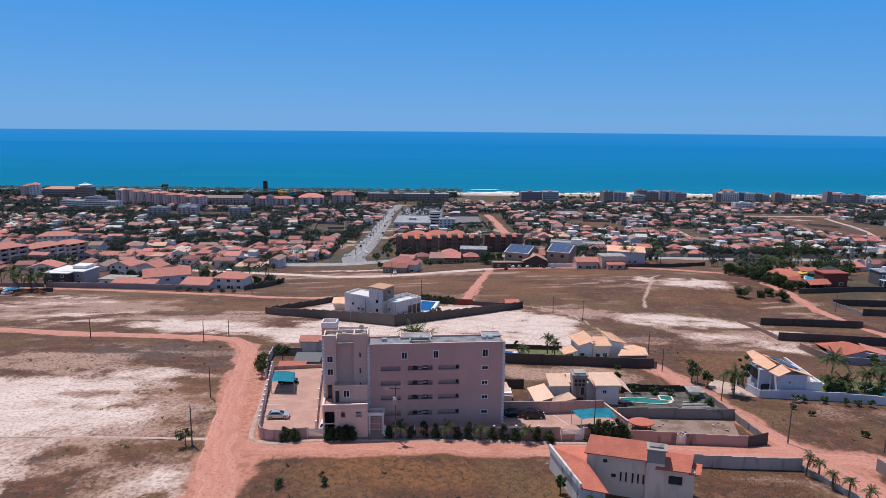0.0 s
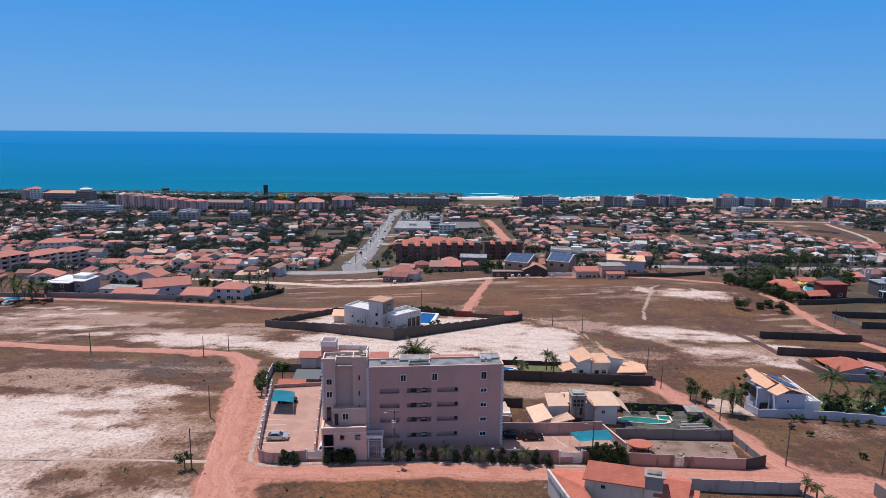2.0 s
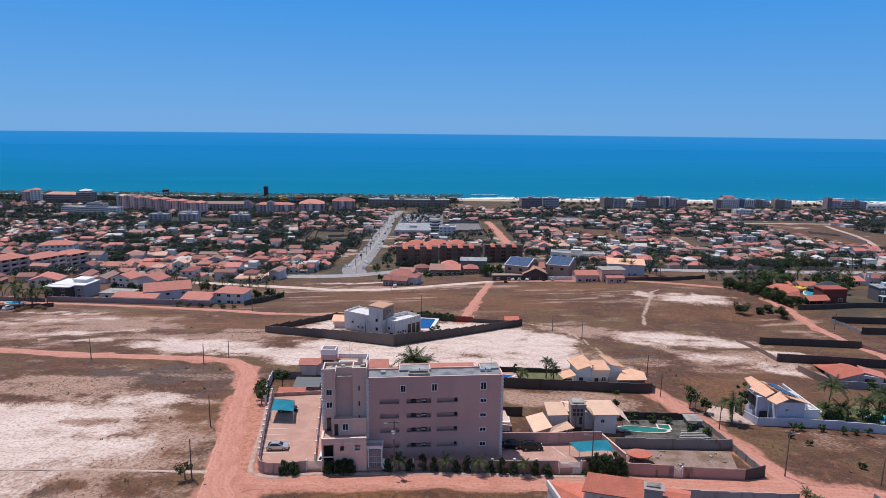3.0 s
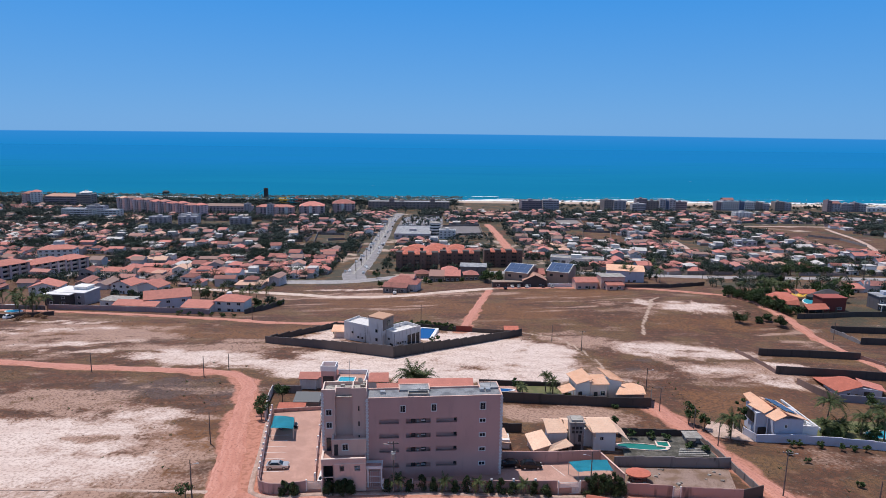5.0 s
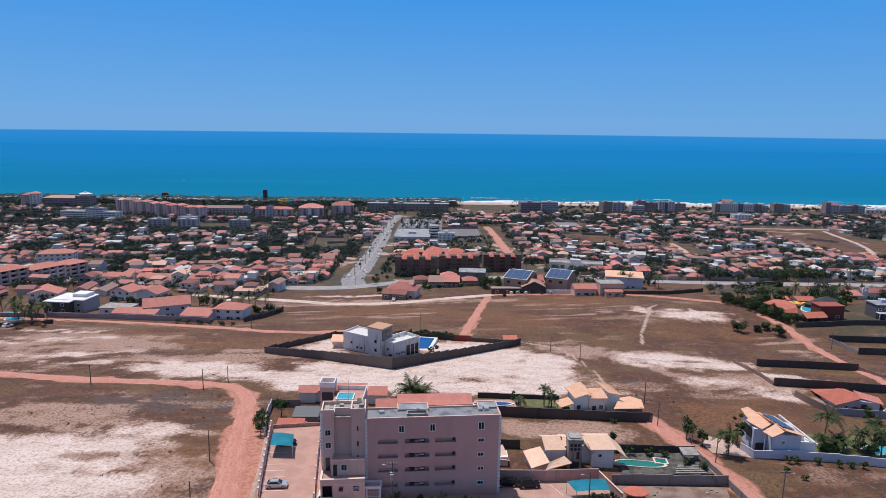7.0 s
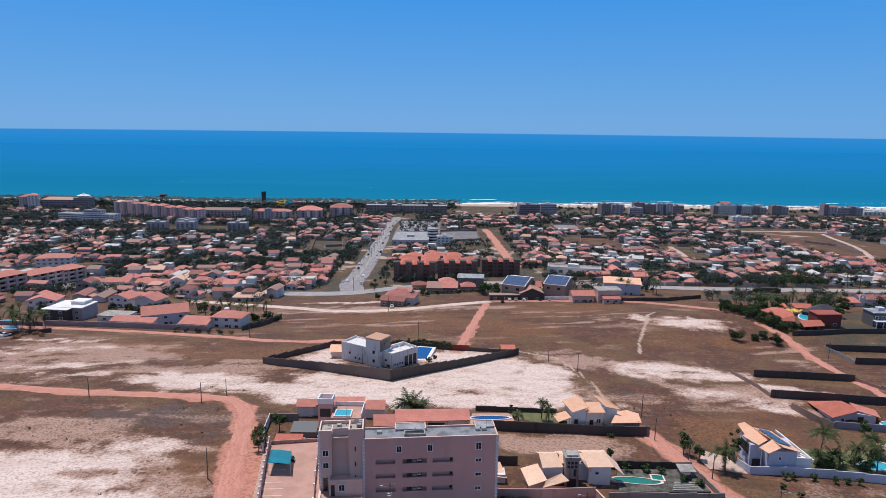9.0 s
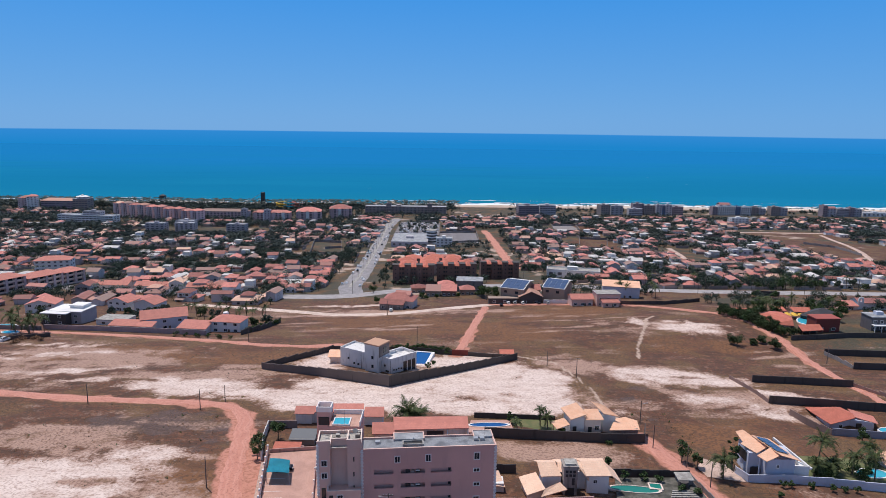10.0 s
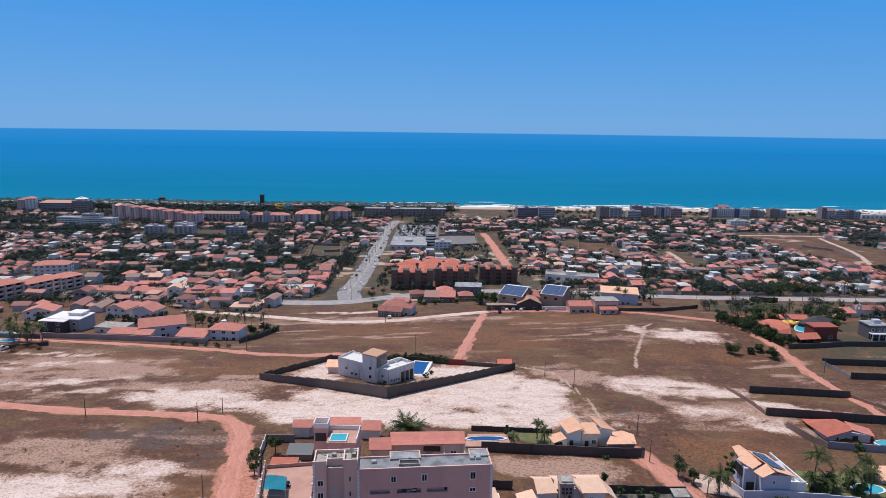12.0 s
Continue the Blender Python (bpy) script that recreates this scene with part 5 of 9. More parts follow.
for k in range(7):
    ob = tagged(new("bay_line", stripe), "thin pale parking bay line", "marking", "bay lines", "structure")
    ob.matrix_basis = pose(-35.6 - k * 0.42, 113.6 + k * 2.5, -1.044, 0, 0, 4)
ob = tagged(new("bay_line", stripe), "thin pale parking bay line", "marking", "bay lines", "structure")
ob.matrix_basis = pose(21.5, 117.5, -1.044, 0, 0, -62)

# hedge along the street
hedge = random.Random(4)
for k in range(15):
    x = -10.2 + k * 2.1
    if k in (1, 5, 8, 12):
        palm(x, 108.0, 2.6, k, 0.75, "small garden palm before the pink street wall", count=11)
    else:
        cone_shrub(x, 108.3 + hedge.uniform(-.2, .2), hedge.uniform(2.6, 3.8), hedge.uniform(.85, 1.1), 50 + k, "narrow dark green street tree before the pink wall")
for x, h, r in ((-29.0, 3.0, 1.2), (-27.2, 2.7, 1.1), (-20.9, 2.8, 1.3), (-19.4, 2.9, 1.2), (-18.0, 3.2, 1.3), (-17.0, 3.0, 1.1), (27.2, 3.8, 1.8), (28.8, 4.8, 2.1), (30.4, 4.6, 2.2), (32.0, 5.0, 2.2), (33.4, 4.0, 1.8)):
    cone_shrub(x, (107.1 if x < 0 else 109.6) - (0.6 if x < -25 else 0), h, r, int(x * 7) % 97, "dense dark green bush against the pink street wall", 1500)
pole(-9.0, 107.2, 10.6, "tall street pole with transformer and lamp arm", -1, True, True)
pole(-45.2, 104.9, 7.6, "weathered street pole with lamp arm by the dirt road", 1)
pole(-49.9, 126.9, 7.3, "plain weathered pole beside the dirt road")
pole(-69.3, 174.5, 6.2, "plain weathered pole beside the dirt road")
pole(-103.8, 178.0, 6.0, "plain weathered pole beside the dirt road")
pole(-64.5, 181.6, 5.2, "short wooden pole beside the dirt road")
pole(27.8, 110.2, 8.6, "street pole with lamp arm at the court gate", -1)
pole(57.6, 172.0, 6.6, "street pole with lamp arm beside the red lane", 1)
pole(55.6, 154.5, 6.5, "plain pole at the corner of the garden wall")
pole(60.4, 144.0, 5.6, "plain pole beside the red lane")
pole(62.0, 134.0, 6.0, "plain pole beside the red road")
pole(65.5, 112.5, 9.6, "tall street pole with crossarm and lamp", 1, True)
pole(83.0, 111.0, 5.0, "short pole beside the side road")
pole(48.0, 214.0, 7.4, "street pole beside the sandy path", 0, True)
pole(40.0, 228.0, 6.5, "plain pole beside the sandy path")
pole(-10.0, 262.0, 7.0, "plain pole in the dry field")
pole(-81.0, 259.0, 7.0, "plain pole in the dry field")
pole(152.0, 240.0, 7.0, "plain pole beside the red dirt road")
pole(-28, 322.5, 8, "plain pole beside the pale road")
car(-182.0, 256.0, gz(-182, 256) + .1, 78, CAR_WHITE, "white van parked at the field's edge", 0.5)
for k, (x, y, r) in enumerate(((-175.5, 252.0, 2.2), (-177.0, 259.5, 2.8), (-172.5, 261.0, 2.0), (-168.0, 257.5, 1.6))):
    bush(x, y, 1.3 + .3 * (k % 2), r, 600 + k, "heap of cut brown brushwood on red earth", 240, DRY)
tree(-44.0, 145.5, 5.0, 2.2, 21, "sparse pale green roadside tree", 260, 0.3)
tree(-43.0, 141.0, 4.0, 1.6, 22, "sparse pale green roadside tree", 200, 0.3)
tree(-46.3, 104.6, 3.8, 1.6, 23, "thin bare-branched roadside tree", 110, 0.3)
tree(-41.0, 152.5, 5.6, 2.3, 24, "dark green garden tree behind the wall", 420, 0.25)


# ---- houses round the apartment building ----
class House:
    """Collects parts given in place coordinates under one thing."""

    def __init__(self, label, x, y, name="house", category="house", z=None):
        self.root = thing(name, label, category, x, y, z)
        self.o = Vector(self.root.matrix_basis.translation)

    def put(self, name, bm, mat, label=""):
        bmesh.ops.translate(bm, verts=bm.verts, vec=-self.o)
        return part(name, bm, mat, self.root, label)

    def walls(self, poly, z0, z1, mat, name="wall"):
        return self.put(name, prism(poly, z0, z1), mat)

    def roof(self, corners, mat, thick=0.16, name="roof"):
        return self.put(name, slab(corners, thick), mat)

    def window(self, x, y, z, w, h, frame=None):
        return window(self.root, x - self.o.x, y - self.o.y, z - self.o.z, w, h, frame)

    def side_window(self, x, y, z, w, h, face, frame=None):
        return side_window(self.root, x - self.o.x, y - self.o.y, z - self.o.z, w, h, face, frame)

    def opening(self, x0, y0, z0, x1, y1, z1, name="door", mat=None):
        return self.put(name, boxes((x0, y0, z0, x1, y1, z1)), mat or DARK)


def rect(x0, y0, x1, y1):
    return [(x0, y0), (x1, y0), (x1, y1), (x0, y1)]


# the near house with the long clay roof
WARM_WALL = plaster("warm_cream_paint", (0.86, 0.64, 0.51), (0.30, 0.22, 0.17), 0.35)
STAINED = plaster("blackened_render", (0.34, 0.30, 0.28), (0.05, 0.045, 0.04), 0.95)
h = House("cream two-storey house with bright clay tile roofs", 31, 92)
h.walls([(22.6, 92.9), (31.2, 90.6), (32.6, 95.2), (24.2, 97.4)], -3.6, 4.3, WARM_WALL)
h.walls([(31.2, 90.6), (38.2, 88.8), (39.5, 93.3), (32.6, 95.2)], -3.6, 3.3, WARM_WALL, "wing")
h.roof([(22.0, 92.4, 4.55), (31.3, 89.9, 4.55), (32.2, 92.9, 6.25), (23.5, 95.2, 6.25)], TILE_RED)
h.roof([(23.5, 95.2, 6.25), (32.2, 92.9, 6.25), (33.1, 95.7, 4.6), (24.6, 98.0, 4.6)], TILE_RED)
h.roof([(32.2, 89.2, 3.7), (37.2, 88.0, 3.7), (38.7, 90.9, 5.0), (34.2, 92.0, 5.0)], TILE_RED)
h.roof([(34.2, 92.0, 5.0), (38.7, 90.9, 5.0), (39.9, 93.8, 3.9), (35.2, 95.0, 3.9)], TILE_RED)
h.roof([(37.3, 88.9, 3.0), (39.0, 88.5, 3.0), (40.1, 90.8, 3.6), (38.4, 91.2, 3.6)], TILE_RED)
h.walls([(31.1, 89.9), (33.7, 89.3), (34.3, 91.2), (31.7, 91.9)], -3.4, 4.3, WARM_WALL, "stair_tower")
h.walls([(31.1, 89.9), (33.7, 89.3), (34.3, 91.2), (31.7, 91.9)], 4.3, 6.4, STAINED, "tank_house")
h.walls([(30.9, 89.7), (33.9, 89.0), (34.6, 91.4), (31.6, 92.1)], 6.4, 6.62, STAINED, "tank_slab")
h.walls([(31.5, 90.3), (33.5, 89.8), (33.9, 91.0), (31.9, 91.5)], 6.62, 6.85, GREY_WALL, "water_tank")


def on_front(u, z, w, hh, name="window"):
    """An opening on the near house's street side, u metres along it."""
    d = Vector((38.2 - 22.6, 88.8 - 92.9, 0)).normalized()
    m = Matrix.Translation((22.6 + d.x * u - h.o.x, 92.9 + d.y * u - h.o.y, z - h.o.z)) @ Matrix.Rotation(math.atan2(d.y, d.x), 4, "Z")
    bm = boxes((-w / 2, -0.1, -hh / 2, w / 2, 0.12, hh / 2))
    bmesh.ops.transform(bm, matrix=m, verts=bm.verts)
    win = part(name, bm, DARK, h.root)
    b2 = boxes((-w / 2 - .06, -0.14, -hh / 2 - .1, w / 2 + .06, 0.02, -hh / 2 - .02))
    bmesh.ops.transform(b2, matrix=m, verts=b2.verts)
    part("sill", b2, WHITE_OLD, win)


for u in (5.3, 6.1, 7.1, 7.9, 8.7):
    on_front(u, 1.0, 0.26, 1.55, "slit_window")
on_front(4.2, 1.0, 0.7, 0.5)
on_front(2.8, 3.3, 0.65, 0.5)
on_front(10.9, 3.2, 0.6, 0.8)
on_front(10.9, 2.0, 0.6, 0.45)
on_front(13.4, 1.6, 2.0, 1.3)
on_front(14.3, -1.8, 0.5, 0.9)
h = House("white annex with a bright clay lean-to roof", 20, 94)
h.walls([(17.8, 99.0), (20.6, 87.6), (23.9, 85.8), (22.5, 92.9), (22.9, 96.5), (19.5, 98.9)], -2.8, 1.35, WHITE_OLD)
h.roof([(17.6, 99.4, 2.1), (20.4, 87.2, 1.5), (24.3, 85.3, 1.8), (22.4, 92.6, 3.0)], TILE_RED)
h.roof([(17.6, 99.4, 2.1), (22.4, 92.6, 3.0), (23.2, 96.6, 3.3)], TILE_RED)
h.walls([(17.55, 99.35), (20.35, 87.15), (20.7, 87.2), (17.95, 99.45)], 1.35, 2.25, WHITE_OLD, "parapet")
garden_wall([(40.0, 102.2), (50, 102.0), (62.6, 102.4)], 2.3, plaster("worn_pale_render", (0.46, 0.38, 0.36), (0.14, 0.115, 0.11), 0.6), "long weathered grey garden wall", 0.2, 4.4)
garden_wall([(62.6, 102.4), (66.2, 94), (70, 84)], 1.0, CONCRETE, "low concrete wall beside the dirt road", 0.25, 4)
garden_wall([(76.5, 103.5), (77.5, 97), (80, 90)], 2.4, GREY_WALL, "dark plot wall beside the road", 0.25, 4)
for k, (x, y, hh) in enumerate(((62.4, 100.6, 3.6), (64.0, 99.6, 3.0), (64.6, 96.6, 2.7), (66.0, 94.4, 2.8), (67.3, 91.6, 2.8))):
    palm(x, y, hh, 70 + k, 0.6, "young roadside palm by the low wall", count=12)
tree(22.0, 86.0, 3.0, 1.0, 91, "small leafy tree against the white annex", 180, 0.3)
tree(18.3, 91.5, 3.2, 0.9, 92, "small leafy tree against the white annex", 180, 0.3)

# the house with cream roofs and a stained tower
h = House("white house with cream tiled roofs and a stained tank tower", 29, 129)
h.walls(rect(32.6, 128.9, 37.4, 134.5), -4.2, 0.55, WHITE)
h.walls(rect(22.9, 128.8, 26.9, 134.0), -4.0, 0.4, WHITE)
h.walls(rect(26.9, 130.6, 32.6, 135.0), -4.0, 0.4, WHITE)
h.walls([(19.4, 124.8), (22.6, 125.9), (21.3, 130.1), (18.4, 129.6)], -3.8, -1.2, CREAM)
h.walls(rect(27.2, 127.6, 30.2, 130.6), -4.0, 3.1, STAINED, "tank_tower")
for x in (27.6, 28.4, 29.2):
    for z in (0.9, 1.8):
        h.opening(x, 127.5, z, x + .55, 127.65, z + .6, "vent_opening")
h.opening(27.7, 127.45, -3.8, 29.6, 127.65, -1.7, "tower_doorway")
h.walls(rect(27.0, 127.4, 30.4, 130.8), 3.1, 3.4, STAINED, "tank_slab")
h.walls(rect(27.5, 127.9, 29.9, 130.3), 3.4, 3.75, CONCRETE, "water_tank")
h.roof([(22.4, 128.2, 0.55), (27.0, 128.6, 0.55), (26.0, 132.0, 2.0), (22.0, 131.9, 2.0)], TILE_CREAM)
h.roof([(22.0, 131.9, 2.0), (26.0, 132.0, 2.0), (26.5, 135.0, 0.7), (21.6, 135.0, 0.7)], TILE_CREAM)
h.roof([(26.5, 131.9, 1.9), (31.6, 132.0, 1.9), (31.8, 135.5, 0.7), (26.0, 135.5, 0.7)], TILE_CREAM)
h.roof([(26.3, 129.6, 0.9), (27.2, 129.6, 0.9), (31.0, 132.0, 1.9), (26.5, 131.9, 1.9)], TILE_CREAM)
h.roof([(32.2, 128.3, 0.75), (37.9, 128.5, 0.75), (36.9, 132.5, 2.2), (31.6, 132.2, 2.2)], TILE_CREAM)
h.roof([(31.6, 132.2, 2.2), (36.9, 132.5, 2.2), (37.6, 136.0, 0.8), (31.0, 135.8, 0.8)], TILE_CREAM)
h.roof([(30.6, 131.6, 1.9), (32.9, 127.9, -0.3), (32.9, 128.9, 0.8), (31.6, 132.1, 2.1)], TILE_CREAM)
h.roof([(36.9, 132.5, 2.1), (37.9, 128.6, 0.75), (40.3, 128.6, -1.2), (39.3, 131.5, 0.2)], TILE_CREAM)
h.roof([(17.8, 130.0, -0.6), (18.9, 124.1, -1.4), (23.0, 125.5, -0.75), (21.6, 130.7, 0.2)], TILE_CREAM)
h.roof([(21.8, 123.8, -1.6), (27.9, 126.5, -1.4), (26.5, 128.1, -0.6), (22.9, 125.6, -0.75)], TILE_CREAM)
h.window(34.4, 128.9, -0.9, 0.7, 0.7)
h.opening(29.0, 127.5, -1.0, 29.6, 127.65, 0.6, "stair_opening")
h.opening(37.35, 129.6, -4.0, 37.45, 132.0, -2.0, "garage_door", METAL)
tree(39.6, 138.6, 5.6, 1.1, 31, "narrow conifer behind the white house", 300, 0.1)
garden_wall([(11.6, 136.5), (18.0, 136.8)], 2.2, BLOCK_WALL, "dark block wall between the plots", 0.2, 4)
garden_wall([(11.3, 123.0), (11.6, 136.5)], 2.2, BLOCK_WALL, "dark block wall beside the pink building", 0.2, 4)
h = House("small white lean-to with a cream roof", 13, 129)
h.walls(rect(12.0, 127.5, 14.3, 130.5), -3.2, -0.8, WHITE)
h.roof([(11.8, 127.2, -1.1), (14.6, 127.2, -1.4), (13.4, 131.0, 0.3), (11.8, 131.0, 0.3)], TILE_CREAM)

# yards and pool beside it
garden_wall([(40.3, 137.0), (49, 137.2), (58.6, 137.6)], 2.2, BLOCK_WALL, "dark stained back wall of the pool garden", 0.2, 4.2)
garden_wall([(58.6, 137.6), (60.0, 124.2), (61.3, 112.0)], 1.6, GREY_WALL, "stained grey roadside wall", 0.2, 4.0)
garden_wall([(35.3, 121.8), (48, 122.6), (60.1, 123.4)], 2.3, GREY_WALL, "stained grey-blue wall of the pool garden", 0.2, 6)
garden_wall([(34.7, 110.7), (43.4, 110.4)], 2.4, PINK_WALL, "stepped pink block wall on the street", 0.2, 4.2)
garden_wall([(45.0, 110.4), (56.8, 110.4)], 2.3, PINK_WALL, "stepped pink block wall on the street", 0.2, 4.2)
garden_wall([(56.8, 110.4), (61.3, 112.0)], 2.4, BLOCK_WALL, "blackened gateway wall at the corner", 0.2, 4.2)
slatted_gate(43.6, 110.4, gz(44, 110.4), 0, 1.2, 1.9, CREAM, "narrow cream gate in the block wall")
# the dark patches are moss and painted shadow in one colour
pool_deck = setting("pavement_3", prism([(38.6, 126.0), (58.6, 126.5), (57.8, 135.6), (40.5, 135.2)], -7, -3.55), mottled("shaded_mossy_concrete", (0.15, 0.14, 0.12), (0.055, 0.053, 0.042), 1.6), "mossy concrete terrace round the pool, shadows painted in", "paving")


def pool(label, x, y, z, a, b, turn, water, rim=None, wobble=0.12, lobes=2):
    root = thing("swimming_pool", label, "pool", x, y, z, turn)
    k = 36
    ring = []
    for i in range(k):
        t = i * math.tau / k
        r = 1 + wobble * math.cos(lobes * t + 0.6)
        ring.append((a * r * math.cos(t), b * r * math.sin(t)))
    bm = bmesh.new()
    lo, hi = [[bm.verts.new((px_ * s, py_ * s, zz)) for px_, py_ in ring] for s, zz in ((1.0, 0.14), (1.14, 0.14))]
    base = [bm.verts.new((px_ * 1.14, py_ * 1.14, -0.3)) for px_, py_ in ring]
    deep = [bm.verts.new((px_, py_, -0.3)) for px_, py_ in ring]
    for i in range(k):
        j = (i + 1) % k
        bm.faces.new((lo[i], hi[i], hi[j], lo[j]))
        bm.faces.new((hi[i], base[i], base[j], hi[j]))
        bm.faces.new((deep[i], lo[i], lo[j], deep[j]))
    bmesh.ops.recalc_face_normals(bm, faces=bm.faces[:])
    part("rim", bm, rim or WHITE, root)
    part("water", prism(ring, -0.3, 0.03), water, root)
    return root


pool("curved garden pool with green water", 43.6, 130.3, -3.5, 4.6, 1.5, -4, POOL_GREEN, CREAM, 0.16)
basin = thing("spa_basin", "small square basin beside the garden pool", "basin", 48.6, 131.4, -3.5, -6)
part("rim", boxes((-1.5, -1.3, -.3, 1.5, -1.0, .25), (-1.5, 1.0, -.3, 1.5, 1.3, .25), (-1.5, -1.0, -.3, -1.2, 1.0, .25), (1.2, -1.0, -.3, 1.5, 1.0, .25)), CREAM, basin)
part("water", boxes((-1.2, -1.0, -.3, 1.2, 1.0, .12)), POOL_GREEN, basin)
for k in range(5):
    ob = tagged(new("garden_step", mesh_of("garden_step", boxes((0, 0, 0, 6.6 - k * 0.5, 0.34, 0.16)), CONCRETE)), "long pale garden step beside the pool", "step", "garden steps")
    ob.location = (50.4 + k * .35, 126.6 + k * 0.75, -3.55)
h = House("grey water tank shed on the pool terrace", 55.6, 133.6)
h.walls(rect(54.2, 132.4, 57.2, 135.0), -4.4, -2.3, GREY_WALL)
h.put("tank", rod(bmesh.new(), (55.0, 132.0, -3.5), (55.0, 132.0, -2.3), 1.1, 1.1, 16), BLOCK_WALL)
h.roof([(53.9, 132.1, -2.2), (57.5, 132.1, -2.2), (57.5, 135.3, -2.0), (53.9, 135.3, -2.0)], CONCRETE)
gaz = thing("gazebo", "round garden shelter with a terracotta roof", "gazebo", 38.6, 116.2)
bm = bmesh.new()
ring = [bm.verts.new((2.5 * math.cos(k * math.tau / 14), 1.9 * math.sin(k * math.tau / 14), 1.75)) for k in range(14)]
rim2 = [bm.verts.new((2.5 * math.cos(k * math.tau / 14), 1.9 * math.sin(k * math.tau / 14), 1.55)) for k in range(14)]
apex = bm.verts.new((0, 0, 2.35))
for k in range(14):
    bm.faces.new((ring[k], ring[(k + 1) % 14], apex))
    bm.faces.new((rim2[k], rim2[(k + 1) % 14], ring[(k + 1) % 14], ring[k]))
bm.faces.new(rim2[::-1])
part("roof", bm, TILE_RED, gaz)
for k in range(5):
    a = k * math.tau / 5
    part("post", rod(bmesh.new(), (1.8 * math.cos(a), 1.35 * math.sin(a), -0.2), (1.8 * math.cos(a), 1.35 * math.sin(a), 1.65), 0.09, 0.09, 6), BARK, gaz)
part("bench", boxes((-1.2, 0.6, 0, 1.2, 1.0, 0.5)), CONCRETE, gaz)
setting("pavement_9", slab([(x, y, gz(x, y) + .07) for x, y in ((34.9, 111.1), (56.6, 111.0), (59.4, 122.6), (35.6, 121.2))], 0.4), mottled("grey_gravel", (0.33, 0.235, 0.20), (0.20, 0.125, 0.085), 3.2, 0.95, 0.8, 0.1, 5.0), "grey gravel yard with rubble", "yard")
setting("pavement_10", slab([(x, y, gz(x, y) + .16) for x, y in ((37.6, 112.4), (41.8, 112.4), (42.0, 114.4), (38.4, 114.2))], 0.2), TILE_RED, "patch of red clay tiles on the yard", "paving")
rubble = random.Random(4)
for k in range(26):
    x, y, s = rubble.uniform(36, 58), rubble.uniform(112, 121.5), rubble.uniform(.12, .4)
    ob = tagged(new("rubble_stone", mesh_of("rubble_stone", boxes((-s, -s * .7, -.1, s, s * .7, s * .6)), CONCRETE)), "broken concrete stone lying on the gravel", "stone", "rubble stones")
    ob.matrix_basis = pose(x, y, gz(x, y) + .07, 8, 12, rubble.uniform(0, 180))

# the peach-roofed house behind its dark wall
h = House("white house with peach clay tile roofs", 40, 163)
h.walls([(35.4, 161.9), (39.4, 162.5), (38.1, 166.2), (34.3, 165.6)], -6.6, -1.7, WHITE)
h.walls(rect(39.5, 162.2, 43.9, 166.0), -6.6, -1.9, CREAM)
h.walls([(44.8, 164.0), (48.0, 163.4), (46.5, 166.2), (43.5, 167.0)], -6.8, -1.7, WHITE)
h.walls([(46.0, 159.6), (53.3, 160.2), (53.6, 163.6), (48.4, 164.2)], -6.9, -3.7, GREY_WALL)
h.roof([(33.5, 166.4, -0.8), (35.4, 160.8, -1.6), (40.0, 162.0, -0.6), (37.9, 167.0, 0.6)], TILE_PALE)
h.roof([(39.6, 161.2, -1.8), (44.4, 161.4, -1.8), (43.5, 165.6, -0.6), (39.8, 165.4, -0.6)], TILE_PALE)
h.roof([(42.2, 168.0, 0.5), (45.0, 163.9, -1.3), (48.9, 163.0, -1.6), (45.4, 166.3, 0.2)], TILE_PALE)
h.roof([(45.3, 158.9, -3.6), (53.7, 159.8, -3.8), (54.1, 164.0, -3.2), (51.2, 165.4, -2.8), (48.2, 164.6, -3.0)], TILE_PALE)
h.roof([(30.3, 162.2, -3.0), (31.3, 158.8, -3.4), (35.3, 161.2, -3.2), (34.1, 164.0, -2.6)], TILE_PALE)
for x, y in ((31.3, 159.4), (34.8, 161.3), (31.0, 161.8)):
    h.put("post", rod(bmesh.new(), (x, y, -6.6), (x, y, -3.3), 0.1, 0.1, 6), CREAM)
h.opening(40.4, 162.12, -6.4, 41.4, 162.24, -4.3)
h.window(42.8, 162.2, -4.6, 1.1, 1.1)
h.opening(36.2, 161.9, -6.3, 37.2, 162.25, -4.2)
garden_wall([(12.0, 157.5), (26, 157.2), (42.5, 156.8), (54.2, 157.2)], 2.7, BLOCK_WALL, "dark block wall in front of the peach-roofed house", 0.22, 5)
garden_wall([(54.2, 157.2), (56.6, 164.5)], 2.7, BLOCK_WALL, "dark block wall on the red lane", 0.22, 4)
garden_wall([(10.0, 171.5), (22, 171.2), (33, 170.8)], 1.6, BLOCK_WALL, "low block wall behind the garden", 0.22, 5)
setting("pavement_4", prism([(26, 158.5), (33, 158), (33.5, 169.8), (20.5, 170.2), (20.8, 159)], -8, land(26, 164) - 0.0), GREEN_LAWN, "watered green lawn", "lawn")
setting("pavement_5", prism([(7.6, 159.0), (20.2, 159.4), (19.6, 166.6), (8.8, 166.2)], -8, -4.75), PAVING, "pale pool terrace", "paving")
pool("long garden pool with blue water", 13.6, 163.4, -4.72, 5.0, 1.2, 3, POOL_BLUE, WHITE, 0.05)
setting("pavement_6", prism([(36.5, 157.8), (46, 157.6), (46, 160), (36.5, 161)], -8, -5.4), WHITE, "pale courtyard paving", "paving")
palm(29.6, 163.6, 3.6, 41, 0.9, "bushy garden palm on the lawn", -5.3)
palm(28.0, 166.0, 4.4, 42, 0.9, "bushy garden palm on the lawn", -5.6)
palm(21.0, 160.6, 2.8, 43, 0.8, "garden palm beside the pool terrace", -5.1)
